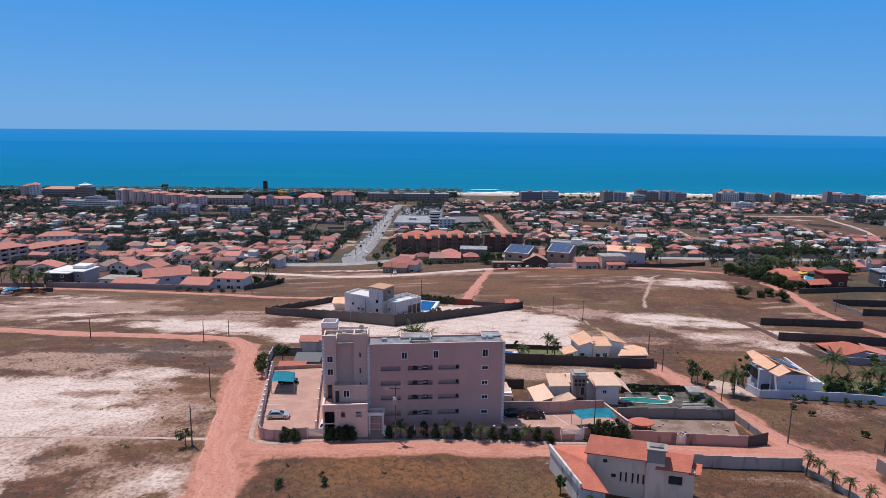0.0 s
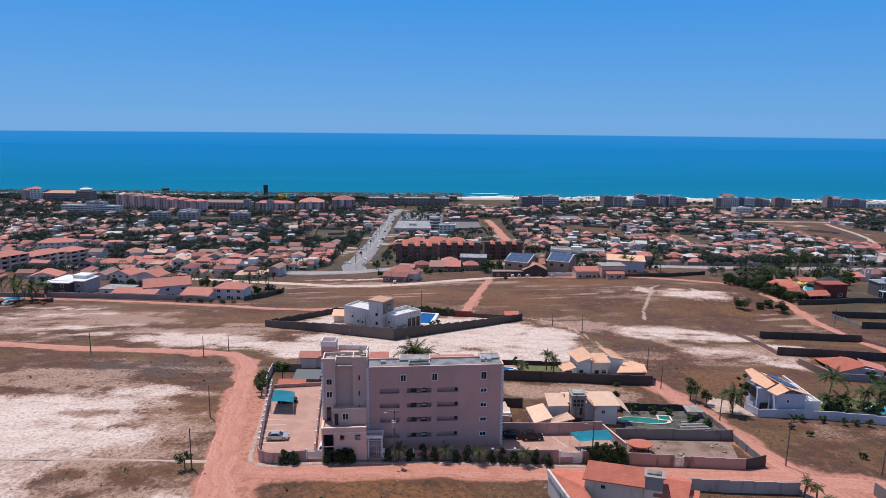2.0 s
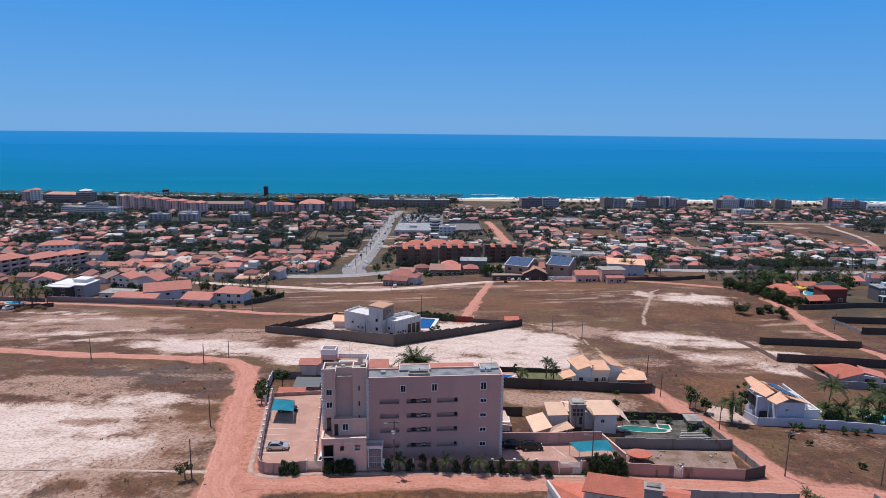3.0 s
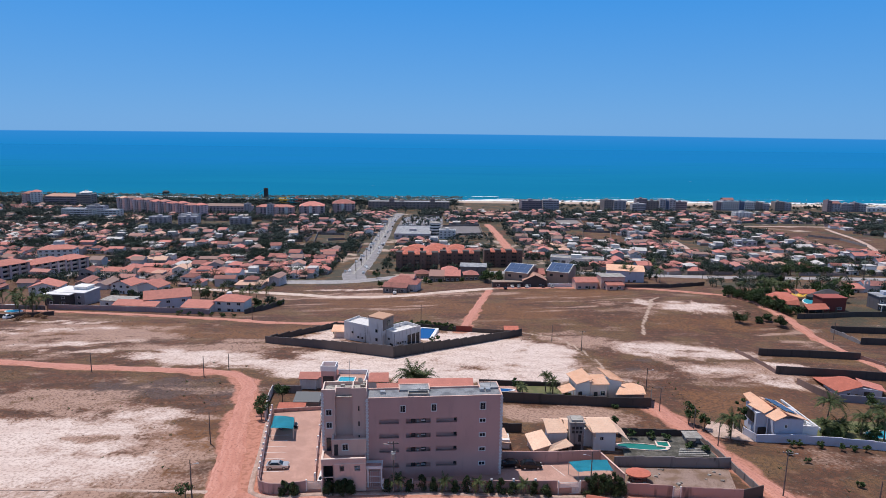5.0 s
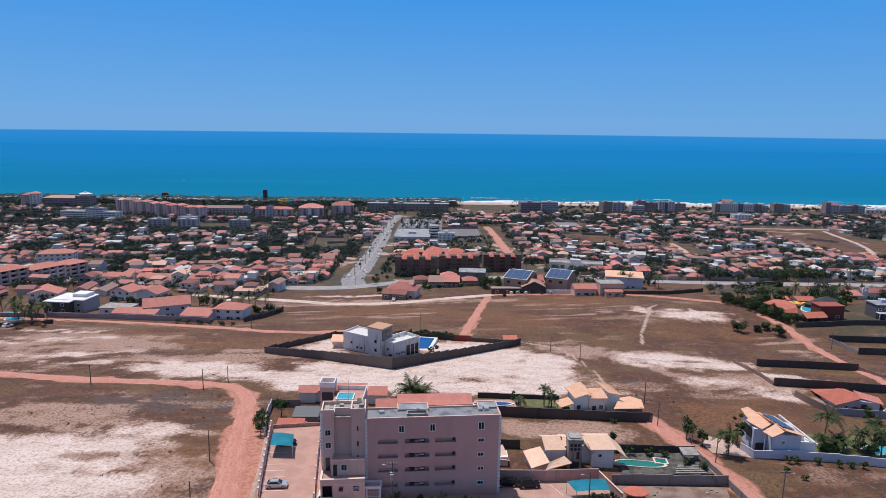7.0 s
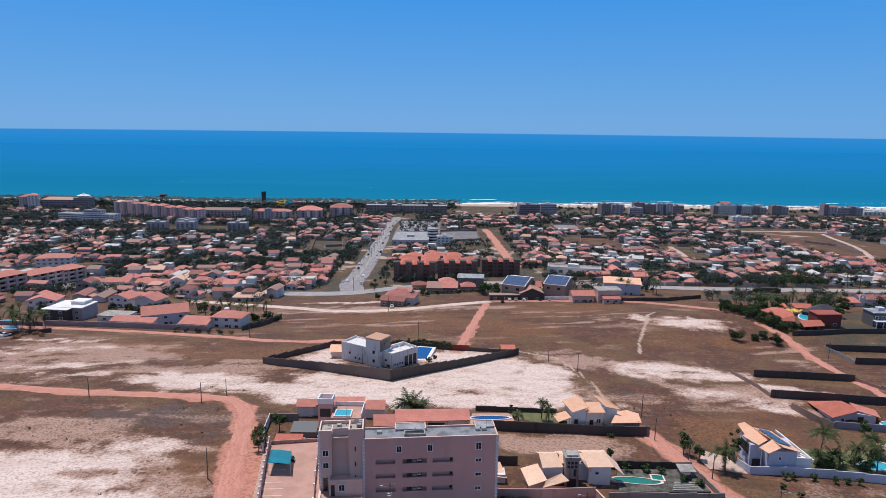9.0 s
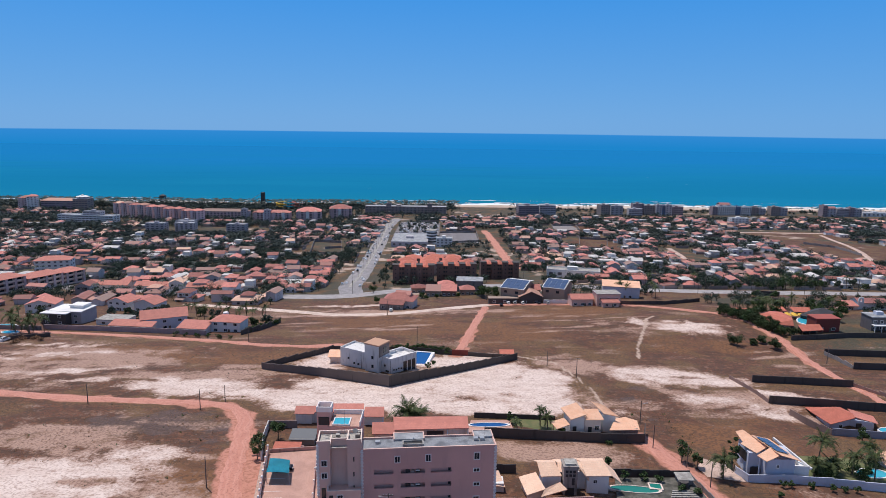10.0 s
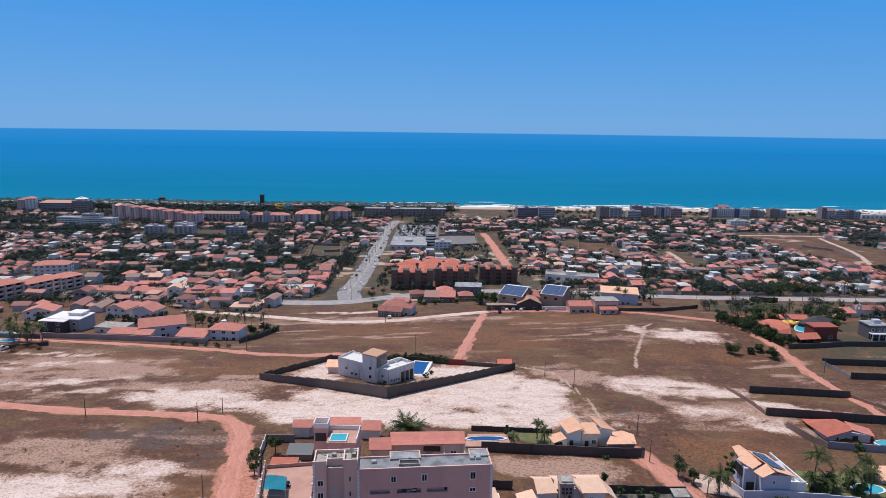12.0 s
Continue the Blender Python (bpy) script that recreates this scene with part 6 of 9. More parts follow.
tree(19.6, 167.5, 3.6, 1.2, 44, "small garden tree by the wall", 240, 0.2)
tree(33.2, 160.4, 2.4, 1.4, 45, "pale green garden shrub", 200, 0.1)
bush(44.6, 155.8, 1.1, 1.1, 46, "pale green weed against the dark wall", 110)

# the long clay roof and the pool house behind the apartments
h = House("low house with a long bright clay tile roof", -2, 145)
h.walls(rect(-15.4, 143.0, -11.2, 147.0), -4.6, 3.1, CREAM)
h.walls(rect(-11.0, 145.4, 6.8, 149.5), -4.6, 3.4, CREAM)
h.roof([(-15.8, 142.0, 3.0), (-10.4, 142.3, 3.0), (-10.9, 146.4, 4.1), (-16.3, 146.2, 4.0)], TILE_NEW)
h.roof([(-10.6, 143.6, 3.4), (7.3, 144.6, 3.6), (7.1, 148.6, 4.75), (-11.2, 147.8, 4.6)], TILE_NEW)
h.roof([(-11.2, 147.8, 4.6), (7.1, 148.6, 4.75), (6.8, 151.0, 3.6), (-11.3, 150.2, 3.6)], TILE_NEW)
h.put("door_canopy", slab([(-2.9, 143.9, 1.9), (1.2, 143.9, 1.9), (1.2, 145.4, 2.4), (-2.9, 145.4, 2.4)], 0.12), material("brown_canopy", (0.10, 0.06, 0.05), 0.8)[0])
h.opening(-2.4, 145.3, -0.4, -0.6, 145.42, 1.7, "door", material("grey_door", (0.40, 0.38, 0.37), 0.6)[0])
for x in (2.0, 7.0):
    h.put("fin_wall", slab([(x, 143.0, 1.0), (x + .25, 143.0, 1.0), (x + .25, 145.4, 3.2), (x, 145.4, 3.2)], 4.0), WHITE)
for x in (-8.6, -5.4, 4.4):
    h.window(x, 145.4, 0.6, 1.2, 1.1)
h = House("white house with bright clay roofs behind the court", -27, 163)
h.walls(rect(-39.2, 164.2, -34.8, 166.5), -7, -2.2, WHITE)
h.walls(rect(-34.8, 165.0, -20.9, 167.6), -7, -2.0, WHITE)
h.walls(rect(-20.5, 163.6, -15.4, 166.8), -7, -2.4, WHITE)
h.roof([(-39.4, 163.6, -2.2), (-34.0, 163.6, -2.2), (-34.0, 166.9, -1.35), (-39.7, 166.9, -1.4)], TILE_NEW)
h.roof([(-34.0, 164.4, -2.0), (-20.6, 164.5, -2.0), (-20.9, 168.1, -1.0), (-34.0, 168.1, -1.15)], TILE_NEW)
h.roof([(-20.5, 163.0, -2.5), (-14.9, 163.0, -2.5), (-15.2, 167.1, -1.4), (-20.5, 167.1, -1.5)], TILE_NEW)
h = House("pink block with a roof pool and a square stair tower", -23, 139.5, "house", "building")
h.walls(rect(-28.5, 140.4, -25.2, 143.4), -5, 9.2, PINK, "stair_tower")
for s in ((-28.6, 140.3, -25.1, 140.55), (-28.6, 143.25, -25.1, 143.5), (-28.6, 140.55, -28.35, 143.25), (-25.35, 140.55, -25.1, 143.25)):
    h.put("parapet", boxes((s[0], s[1], 9.2, s[2], s[3], 10.45)), WHITE)
h.walls(rect(-25.0, 136.9, -17.9, 143.6), -5, 7.3, PINK)
h.put("deck", boxes((-25.0, 136.9, 7.3, -17.9, 143.6, 7.42)), PAVING)
h.put("deck_wall", boxes((-25.0, 143.4, 7.42, -17.9, 143.6, 8.5)), WHITE)
h.put("deck_wall", boxes((-18.1, 136.9, 7.42, -17.9, 143.4, 8.5)), WHITE)
h.put("pool_rim", boxes((-24.4, 137.2, 7.42, -20.4, 137.45, 7.75), (-24.4, 140.6, 7.42, -20.4, 140.85, 7.75), (-24.4, 137.45, 7.42, -24.15, 140.6, 7.75), (-20.65, 137.45, 7.42, -20.4, 140.6, 7.75)), WHITE)
h.put("pool_water", boxes((-24.15, 137.45, 7.42, -20.65, 140.6, 7.65)), POOL)
h.opening(-28.1, 140.3, 6.0, -25.6, 140.42, 8.0, "opening")
h = House("low shed with a red clay lean-to roof", -36, 142.5)
h.walls(rect(-39.4, 141.2, -32.6, 144.4), -4.6, -1.3, PINK_WALL)
h.roof([(-39.6, 141.0, -1.3), (-33.0, 141.1, -1.2), (-33.0, 144.4, -0.4), (-39.6, 144.4, -0.4)], TILE_RED)
h = House("low shed with a dark grey metal roof", -34, 151)
h.walls(rect(-37.2, 149.8, -31.3, 153.4), -5.6, -2.4, GREY_WALL)
h.roof([(-37.6, 149.4, -2.5), (-31.0, 149.4, -2.5), (-31.0, 153.8, -1.6), (-37.6, 153.8, -1.6)], material("dark_grey_metal", (0.10, 0.11, 0.125), 0.6, 0.1)[0])
garden_wall([(-42.0, 141), (-44.6, 152), (-45.6, 160.5)], 2.2, WHITE_OLD, "pale stained garden wall on the dirt road", 0.2, 4, 0.3, WHITE)
garden_wall([(-45.6, 160.5), (-38, 160.8)], 2.2, GREY_WALL, "grey garden wall", 0.2, 4)
palm(-7.8, 155.5, 7.2, 47, 2.1, "tall coconut palm behind the clay roofs", count=18)
palm(-5.6, 156.5, 6.2, 48, 1.8, "coconut palm behind the clay roofs", count=16)
palm(-16.6, 138.6, 4.6, 49, 0.9, "garden palm between the houses", count=13)
bush(-18.0, 133.0, 3.0, 1.6, 50, "dark green shrub between the houses", 260)
h = House("low white service building with a flat roof", 3.4, 157)
h.walls(rect(1.0, 156.0, 3.2, 158.0), -5.2, -2.4, CREAM)
h.roof([(0.6, 155.6, -2.3), (3.6, 155.6, -2.3), (3.6, 158.4, -1.7), (0.6, 158.4, -1.7)], TILE_PALE)

# the pale blue house on the right
h = House("pale blue two-storey house with peach tile roofs and solar panels", 79, 142)
h.walls([(77.0, 138.9), (83.6, 138.9), (84.4, 145.5), (77.6, 147.5)], -7, -0.6, BLUE_WALL)
h.walls([(73.9, 141.6), (77.2, 142.0), (77.4, 148.4), (74.6, 148.4)], -7, -0.4, BLUE_WALL)
h.roof([(74.0, 149.2, 1.3), (74.0, 145.3, 0.6), (77.4, 147.5, 0.9), (75.9, 149.6, 1.6)], TILE_PALE)
h.roof([(73.0, 144.3, 0.6), (75.5, 141.1, -0.2), (79.1, 143.2, 0.4), (76.7, 146.7, 1.3)], TILE_PALE)
h.roof([(75.1, 140.0, -0.2), (76.4, 137.9, -0.6), (80.6, 139.3, 0.45), (78.8, 141.6, 1.0)], TILE_PALE)
h.roof([(76.8, 147.0, 1.5), (79.9, 138.3, 0.75), (84.9, 138.8, -0.9), (82.0, 148.2, -0.1)], TILE_PALE)
sol = [(77.4, 146.2, 1.62), (79.6, 140.0, 1.05), (83.0, 140.4, 0.0), (80.8, 147.0, 0.55)]
for k in range(3):
    for j in range(3):
        c = []
        for u, v in ((k / 3 + .01, j / 3 + .01), (k / 3 + .01, j / 3 + .32), (k / 3 + .32, j / 3 + .32), (k / 3 + .32, j / 3 + .01)):
            a = Vector(sol[0]).lerp(Vector(sol[1]), u)
            b = Vector(sol[3]).lerp(Vector(sol[2]), u)
            c.append(tuple(a.lerp(b, v)))
        h.put("solar_panel", slab([c[0], c[3], c[2], c[1]], 0.05), SOLAR)
h.walls(rect(83.8, 139.4, 87.4, 144.0), -7, -3.2, WHITE, "terrace")
h.put("terrace_wall", boxes((83.8, 139.2, -3.2, 87.4, 139.4, -2.4)), WHITE)
h.put("terrace_tank", rod(bmesh.new(), (85.4, 142.0, -3.2), (85.4, 142.0, -2.3), 0.6, 0.55, 12), METAL)
h.put("stair_rail", slab([(83.0, 148.5, 0.2), (83.4, 148.5, 0.2), (88.2, 139.6, -3.0), (87.8, 139.4, -3.0)], 0.5), WHITE)
h.window(79.6, 138.9, -2.4, 0.5, 0.7)
h.put("veranda_opening", boxes((74.6, 141.4, -6.6, 76.6, 141.75, -4.0)), DARK)
h.put("column", rod(bmesh.new(), (75.6, 139.6, -6.4), (75.6, 139.6, -0.5), 0.12, 0.12, 8), BLUE_WALL)
h.put("balcony_opening", boxes((73.8, 142.6, -3.2, 73.92, 146.6, -0.8)), DARK)
garden_wall([(72.4, 137.6), (84, 137.8), (92, 137.2), (112, 134.5), (135, 131)], 2.1, BLUE_WALL, "long pale blue garden wall", 0.22, 8)
garden_wall([(72.4, 137.6), (71.0, 141.5)], 2.0, BLUE_WALL, "pale blue garden wall at the drive", 0.22, 4)
slatted_gate(71.0, 141.5, gz(71, 142), 105, 3.0, 1.9, BLOCK_WALL, "dark slatted driveway gate, closed")
setting("pavement_7", prism([(63.6, 139.5), (71.8, 137.3), (71.2, 144.5), (66.0, 148.0), (63.0, 144)], -9, float(land(67, 141)) + 0.25), PALE_DIRT, "pale paved driveway", "paving")
setting("pavement_8", prism([(88.0, 140.5), (112, 137.5), (114, 150), (92, 152)], -10, float(land(100, 141)) + 0.35), GREEN_LAWN, "watered garden lawn behind the blue wall", "lawn")
pool("garden pool with light blue water", 105.4, 143.6, float(land(100, 141)) + 0.36, 3.4, 2.2, 6, POOL, WHITE, 0.08)
h = House("small pool house with a pale tile roof", 111.6, 147)
h.walls(rect(110.4, 146, 114.5, 150), -8.5, -5.4, CREAM)
h.roof([(109.8, 145.4, -5.3), (115.0, 145.4, -5.3), (115.0, 150.6, -4.2), (109.8, 150.6, -4.2)], TILE_PALE)
palm(66.9, 138.6, 5.2, 51, 1.35, "coconut palm on the pale drive", count=19)
tree(71.6, 144.6, 9.7, 1.4, 53, "tall narrow conifer beside the blue house", 420, 0.12)
tree(60.3, 147.0, 5.8, 2.0, 54, "leafy tree beside the red lane", 380, 0.3)
tree(62.8, 143.6, 4.6, 1.5, 55, "leafy tree beside the red lane", 280, 0.3)
palm(93.4, 146.0, 7.8, 56, 1.5, "tall coconut palm behind the blue wall", count=18)
palm(95.0, 143.0, 3.4, 57, 1.3, "coconut palm behind the blue wall", count=17)
palm(100.4, 143.5, 5.4, 58, 1.2, "coconut palm by the pool", count=16)
palm(104.0, 140.6, 6.4, 59, 1.2, "coconut palm by the pool", count=16)
palm(107.8, 148.5, 5.6, 60, 1.2, "coconut palm behind the pool", count=16)
palm(90.0, 141.5, 3.6, 61, 1.2, "bushy palm behind the blue wall", count=17)
palm(112.5, 141.0, 6.2, 63, 1.2, "coconut palm behind the blue wall", count=16)
for k in range(6):
    bush(91 + k * 3.4, 141.0 + (k % 3) * 3.0, 2.6, 1.7, 110 + k, "dark green garden shrub behind the blue wall", 260)
for x in (79.5, 81.4, 86.2, 90.4, 93.2, 96.0):
    bush(x, 135.6 if x < 90 else 134.6, 1.7, 0.9, int(x * 3), "dark green shrub along the blue wall", 120)
for x, y in ((78.6, 127.5), (83.6, 117.5), (76.5, 131), (95.8, 116)):
    bush(x, y, 1.2, 0.8, int(x * 5), "small green shrub in the dry plot", 90)

# the house with the red hip roof farther right
h = House("blue-grey house with a red clay hip roof", 119, 180)
h.walls([(115.6, 177.6), (123.2, 180.0), (123.0, 184.0), (114.6, 182.8)], -13.5, -9.3, BLUE_WALL)
h.walls([(123.2, 180.0), (129.0, 177.8), (129.4, 182), (123.0, 184.0)], -13.5, -9.6, BLUE_WALL)
h.roof([(113.4, 183.8, -9.0), (115.2, 176.4, -9.5), (119.5, 183.9, -7.4)], TILE_RED)
h.roof([(115.2, 176.4, -9.5), (124.0, 179.2, -8.8), (124.6, 181.2, -8.2), (119.5, 183.9, -7.4)], TILE_RED)
h.roof([(119.5, 183.9, -7.4), (124.6, 181.2, -8.2), (124.8, 188.0, -9.2), (114.0, 188.0, -9.4), (113.4, 183.8, -9.0)], TILE_RED)
h.roof([(124.4, 180.4, -8.9), (129.9, 177.2, -9.7), (131.0, 181.5, -9.2), (124.8, 184.2, -8.0)], TILE_NEW)
h.opening(124.6, 178.9, -13.2, 127.6, 179.2, -10.4, "veranda_opening")
h.window(119.6, 178.8, -11.3, 1.2, 1.0)
garden_wall([(106.6, 183.0), (108.6, 176), (110.8, 168.6)], 2.0, plaster("brown_block_wall", (0.24, 0.16, 0.135), (0.10, 0.07, 0.06), 0.5), "brown block side wall of the red-roofed house", 0.22, 5)
garden_wall([(110.8, 168.6), (118, 167.6), (130, 165.6), (146, 163)], 2.2, plaster("blue_grey_wall_paint", (0.30, 0.31, 0.37), (0.15, 0.15, 0.17), 0.5), "blue-grey garden wall round the red-roofed house", 0.22, 6)
pool("garden pool with light blue water", 133.5, 176, gz(133, 176) + 0.2, 3.6, 2.2, 0, POOL, WHITE, 0.05)
tree(116.0, 163.5, 4.2, 1.8, 65, "dark green tree before the blue-grey wall", 300, 0.15)

# empty walled plots
RED_BROWN = plaster("red_brown_block", (0.26, 0.165, 0.14), (0.12, 0.08, 0.07), 0.5)
garden_wall([(110.0, 214.0), (126, 212.0), (142.5, 209.2)], 2.6, BLOCK_WALL, "dark block wall of an empty plot", 0.22, 6)
garden_wall([(103.6, 217.5), (104.6, 205), (104.8, 192.0)], 1.3, RED_BROWN, "low red-brown side wall of an empty plot", 0.22, 4)
garden_wall([(104.8, 192.0), (119, 190.0), (134, 187.2), (152, 184.4)], 2.6, BLOCK_WALL, "dark block wall of an empty plot", 0.22, 6)
garden_wall([(142.5, 209.2), (146, 201), (152, 184.4)], 1.3, RED_BROWN, "low red-brown wall of an empty plot beside the road", 0.22, 6)
garden_wall([(158, 252), (190, 250)], 2.6, BLOCK_WALL, "dark block wall of an empty plot", 0.22, 8)
garden_wall([(158, 233), (190, 230)], 2.6, BLOCK_WALL, "dark block wall of an empty plot", 0.22, 8)
garden_wall([(158, 252), (159, 246), (158, 233)], 1.5, GREY_WALL, "low grey wall of an empty plot", 0.22, 8)

# the white house inside its walled sand plot
garden_wall([(-63.8, 218.0), (-42, 209.5), (-16.5, 198.2)], (2.3, 3.2, 4.2), plaster("dusty_block_wall", (0.145, 0.118, 0.110), (0.06, 0.052, 0.048), 0.6), "long stepped dusty grey wall round the white house", 0.25, 4.2)
garden_wall([(-16.5, 198.2), (5, 216), (30.0, 238.0)], (4.1, 3.0, 2.5), BLOCK_WALL, "long stepped dark wall round the white house", 0.25, 4.2)
garden_wall([(-63.8, 218.0), (-54, 232), (-43.0, 246.6)], 2.2, BLOCK_WALL, "long dark wall round the white house", 0.25, 5)
garden_wall([(-43.0, 246.6), (-10, 246.2), (4.6, 242.2)], 1.9, BLOCK_WALL, "dark back wall of the sand plot", 0.25, 5)
garden_wall([(4.6, 242.2), (11.0, 241.6)], 2.3, RED_WALL, "dark red gate wall of the sand plot", 0.25, 4)
garden_wall([(11.0, 241.6), (30.0, 238.0)], 1.6, BLOCK_WALL, "dark back wall of the sand plot", 0.25, 5)
h = House("white flat-roofed house with a stair tower and brown cap", -22, 222)
DIRTY_WHITE = plaster("rain_streaked_white", (0.74, 0.725, 0.72), (0.26, 0.24, 0.23), 0.62)
h.walls([(-36.8, 225.5), (-27.0, 219.5), (-22.5, 226.5), (-32.3, 232.5)], -13.5, -5.3, DIRTY_WHITE)
h.walls([(-22.8, 218.6), (-17.2, 213.6), (-8.6, 221.8), (-14.2, 227.0)], -13.5, -5.6, DIRTY_WHITE)
h.walls([(-26.9, 217.9), (-21.6, 214.9), (-18.4, 220.6), (-23.7, 223.6)], -13.5, -0.9, DIRTY_WHITE, "stair_tower")
h.walls([(-27.2, 217.9), (-21.5, 214.6), (-18.1, 220.6), (-23.8, 223.9)], -0.9, -0.45, material("brown_roof_cap", (0.52, 0.31, 0.21), 0.9)[0], "tower_cap")
for poly in ([(-36.8, 225.5), (-27.0, 219.5), (-22.5, 226.5), (-32.3, 232.5)], [(-22.8, 218.6), (-17.2, 213.6), (-8.6, 221.8), (-14.2, 227.0)]):
    for (ax, ay), (bx, by) in zip(poly, poly[1:] + poly[:1]):
        d = Vector((bx - ax, by - ay)).normalized()
        n_ = Vector((-d.y, d.x)) * 0.25
        z0 = -5.3 if ax < -23 and poly[0][0] < -30 else -5.6
        h.walls([(ax, ay), (bx, by), (bx + n_.x, by + n_.y), (ax + n_.x, ay + n_.y)], z0, z0 + 0.7, DIRTY_WHITE, "parapet")


def tower_window(u, z):
    a, b = Vector((-26.9, 217.9)), Vector((-21.6, 214.9))
    d = (b - a).normalized()
    n_ = Vector((d.y, -d.x))
    p = a + d * u
    poly = [p - d * .45 + n_ * .08, p + d * .45 + n_ * .08, p + d * .45 - n_ * .05, p - d * .45 - n_ * .05]
    h.walls([tuple(v) for v in poly], z - 0.55, z + 0.55, GLASS, "window")


tower_window(3.4, -5.4)
tower_window(3.4, -8.6)
for x, y, z in ((-33.5, 223.4, -8.2), (-31.2, 222.0, -9.6), (-29.6, 221.0, -9.6), (-19.5, 215.6, -8.0), (-18.3, 214.5, -9.8), (-18.9, 215.1, -9.8)):
    h.walls(rect(x - .3, y - .3, x + .3, y + .3), z - .3, z + .3, DARK, "porthole")
for k in range(4):
    x, y = -16.2 + k * 0.8, 214.5 + k * 0.77
    h.walls(rect(x - .22, y - .22, x + .22, y + .22), -9.4 - .25 * (k % 2), -8.9 - .25 * (k % 2), DARK, "porthole")
for k in range(3):
    x, y = -13.0 + k * 1.45, 217.6 + k * 1.4
    h.walls([(x, y - .12), (x + 1.1, y + 0.95), (x + 1.0, y + 1.05), (x - .1, y - 0.02)], -12.6, -7.2, GLASS, "glass_door")
h.walls(rect(-41, 228, -36.6, 231), -13.6, -9.2, CREAM, "porch")
h.roof([(-41.8, 226.4, -9.1), (-36.0, 226.4, -9.1), (-36.0, 231.6, -8.0), (-41.8, 231.6, -8.0)], TILE_PALE)
# a brown sheet paints the shade on the tower's side; a window, rails of the roof terrace behind it
h.walls([(-21.55, 214.93), (-21.49, 214.9), (-18.29, 220.6), (-18.35, 220.63)], -5.0, -0.92, plaster("brown_side_shade", (0.21, 0.17, 0.155), (0.12, 0.1, 0.09), 0.4), "side_shade")
h.walls([(-20.16, 217.2), (-20.10, 217.17), (-19.23, 218.7), (-19.29, 218.73)], -3.9, -1.9, GLASS, "window")
h.walls([(-18.2, 220.6), (-13.6, 224.9), (-13.75, 225.05), (-18.35, 220.75)], -5.6, -4.3, DIRTY_WHITE, "terrace_wall")
h.walls([(-13.6, 224.9), (-11.2, 222.6), (-11.05, 222.75), (-13.45, 225.05)], -5.6, -4.5, DIRTY_WHITE, "terrace_wall")
h.walls([(-16.4, 222.2), (-14.0, 219.9), (-13.86, 220.05), (-16.26, 222.35)], -4.75, -4.6, DIRTY_WHITE, "terrace_rail")
for u in (0.28, 0.55, 0.82):
    x, y = -27.0 + 4.5 * u, 219.5 + 7.0 * u
    h.walls(rect(x - .09, y - .09, x + .09, y + .09), -4.6, -4.0, DIRTY_WHITE, "roof_post")
h.walls([(-28.6, 220.42), (-28.45, 220.32), (-28.37, 220.44), (-28.52, 220.54)], -13.0, -5.3, GREY_WALL, "drain_pipe")
h.walls([(-17.4, 213.72), (-17.28, 213.62), (-17.2, 213.72), (-17.32, 213.82)], -13.0, -5.6, GREY_WALL, "drain_pipe")
wp = thing("swimming_pool", "large rectangular garden pool with deep blue water", "pool", -7.4, 234.0, gz(-7.4, 234) + 0.45, -10)
part("rim", boxes((-3.4, -7.6, -1.2, 4.0, -6.8, .3), (-3.4, 6.8, -1.2, 4.0, 7.6, .3), (-3.4, -6.8, -1.2, -2.8, 6.8, .3), (2.8, -6.8, -1.2, 4.0, 6.8, .3)), WHITE, wp)
part("water", boxes((-2.8, -6.8, -1.0, 2.8, 6.8, .12)), POOL_BLUE, wp)
bush(-4.4, 224.0, 1.5, 1.3, 141, "round green shrub at the pool's edge", 200)
bush(-2.6, 228.5, 1.2, 1.1, 142, "round green shrub at the pool's edge", 160)
h2 = House("small gate shed with a clay roof", 26, 242)
h2.walls(rect(24.0, 241.0, 28.6, 243.0), -15.5, -12.2, CREAM)
h2.roof([(23.4, 240.4, -12.2), (29.2, 240.4, -12.2), (29.2, 243.6, -11.4), (23.4, 243.6, -11.4)], TILE_RED)
for k in range(14):
    bush(-19 + k * 1.75, 247.2 - 0.07 * k - max(0, k - 6) * .42, 2.5 + (k * 5 % 4) * .2, 1.7, 120 + k, "dark green hedge shrub along the plot's back wall", 200, size=0.3)
bush(-39.5, 231, 2.6, 2.4, 138, "dark green shrub beside the white house", 240)
bush(-36.5, 233.5, 2.6, 2.4, 139, "dark green shrub beside the white house", 240)

thicket = random.Random(31)
bush(-25.9, 91.4, 1.5, 1.1, 151, "ragged green weed bush on the dry front plot", 110, size=0.22)
bush(-19.3, 92.2, 2.1, 0.8, 152, "ragged green weed bush on the dry front plot", 130, size=0.22)
for k in range(7):
    bush(91 + thicket.uniform(0, 20), 140.5 + thicket.uniform(0, 9), thicket.uniform(2.0, 3.4), thicket.uniform(1.4, 2.2), 400 + k, "dark green garden shrub behind the blue wall", 220)
for x, y, hh in ((50.0, 133.6, 1.6), (54.0, 130.2, 1.4), (47.0, 134.6, 1.8), (57.0, 129.0, 1.6), (42.5, 134.4, 2.0)):
    bush(x, y, hh, 1.1, int(x * 3), "dark green shrub in the pool garden", 160, z=-3.55)


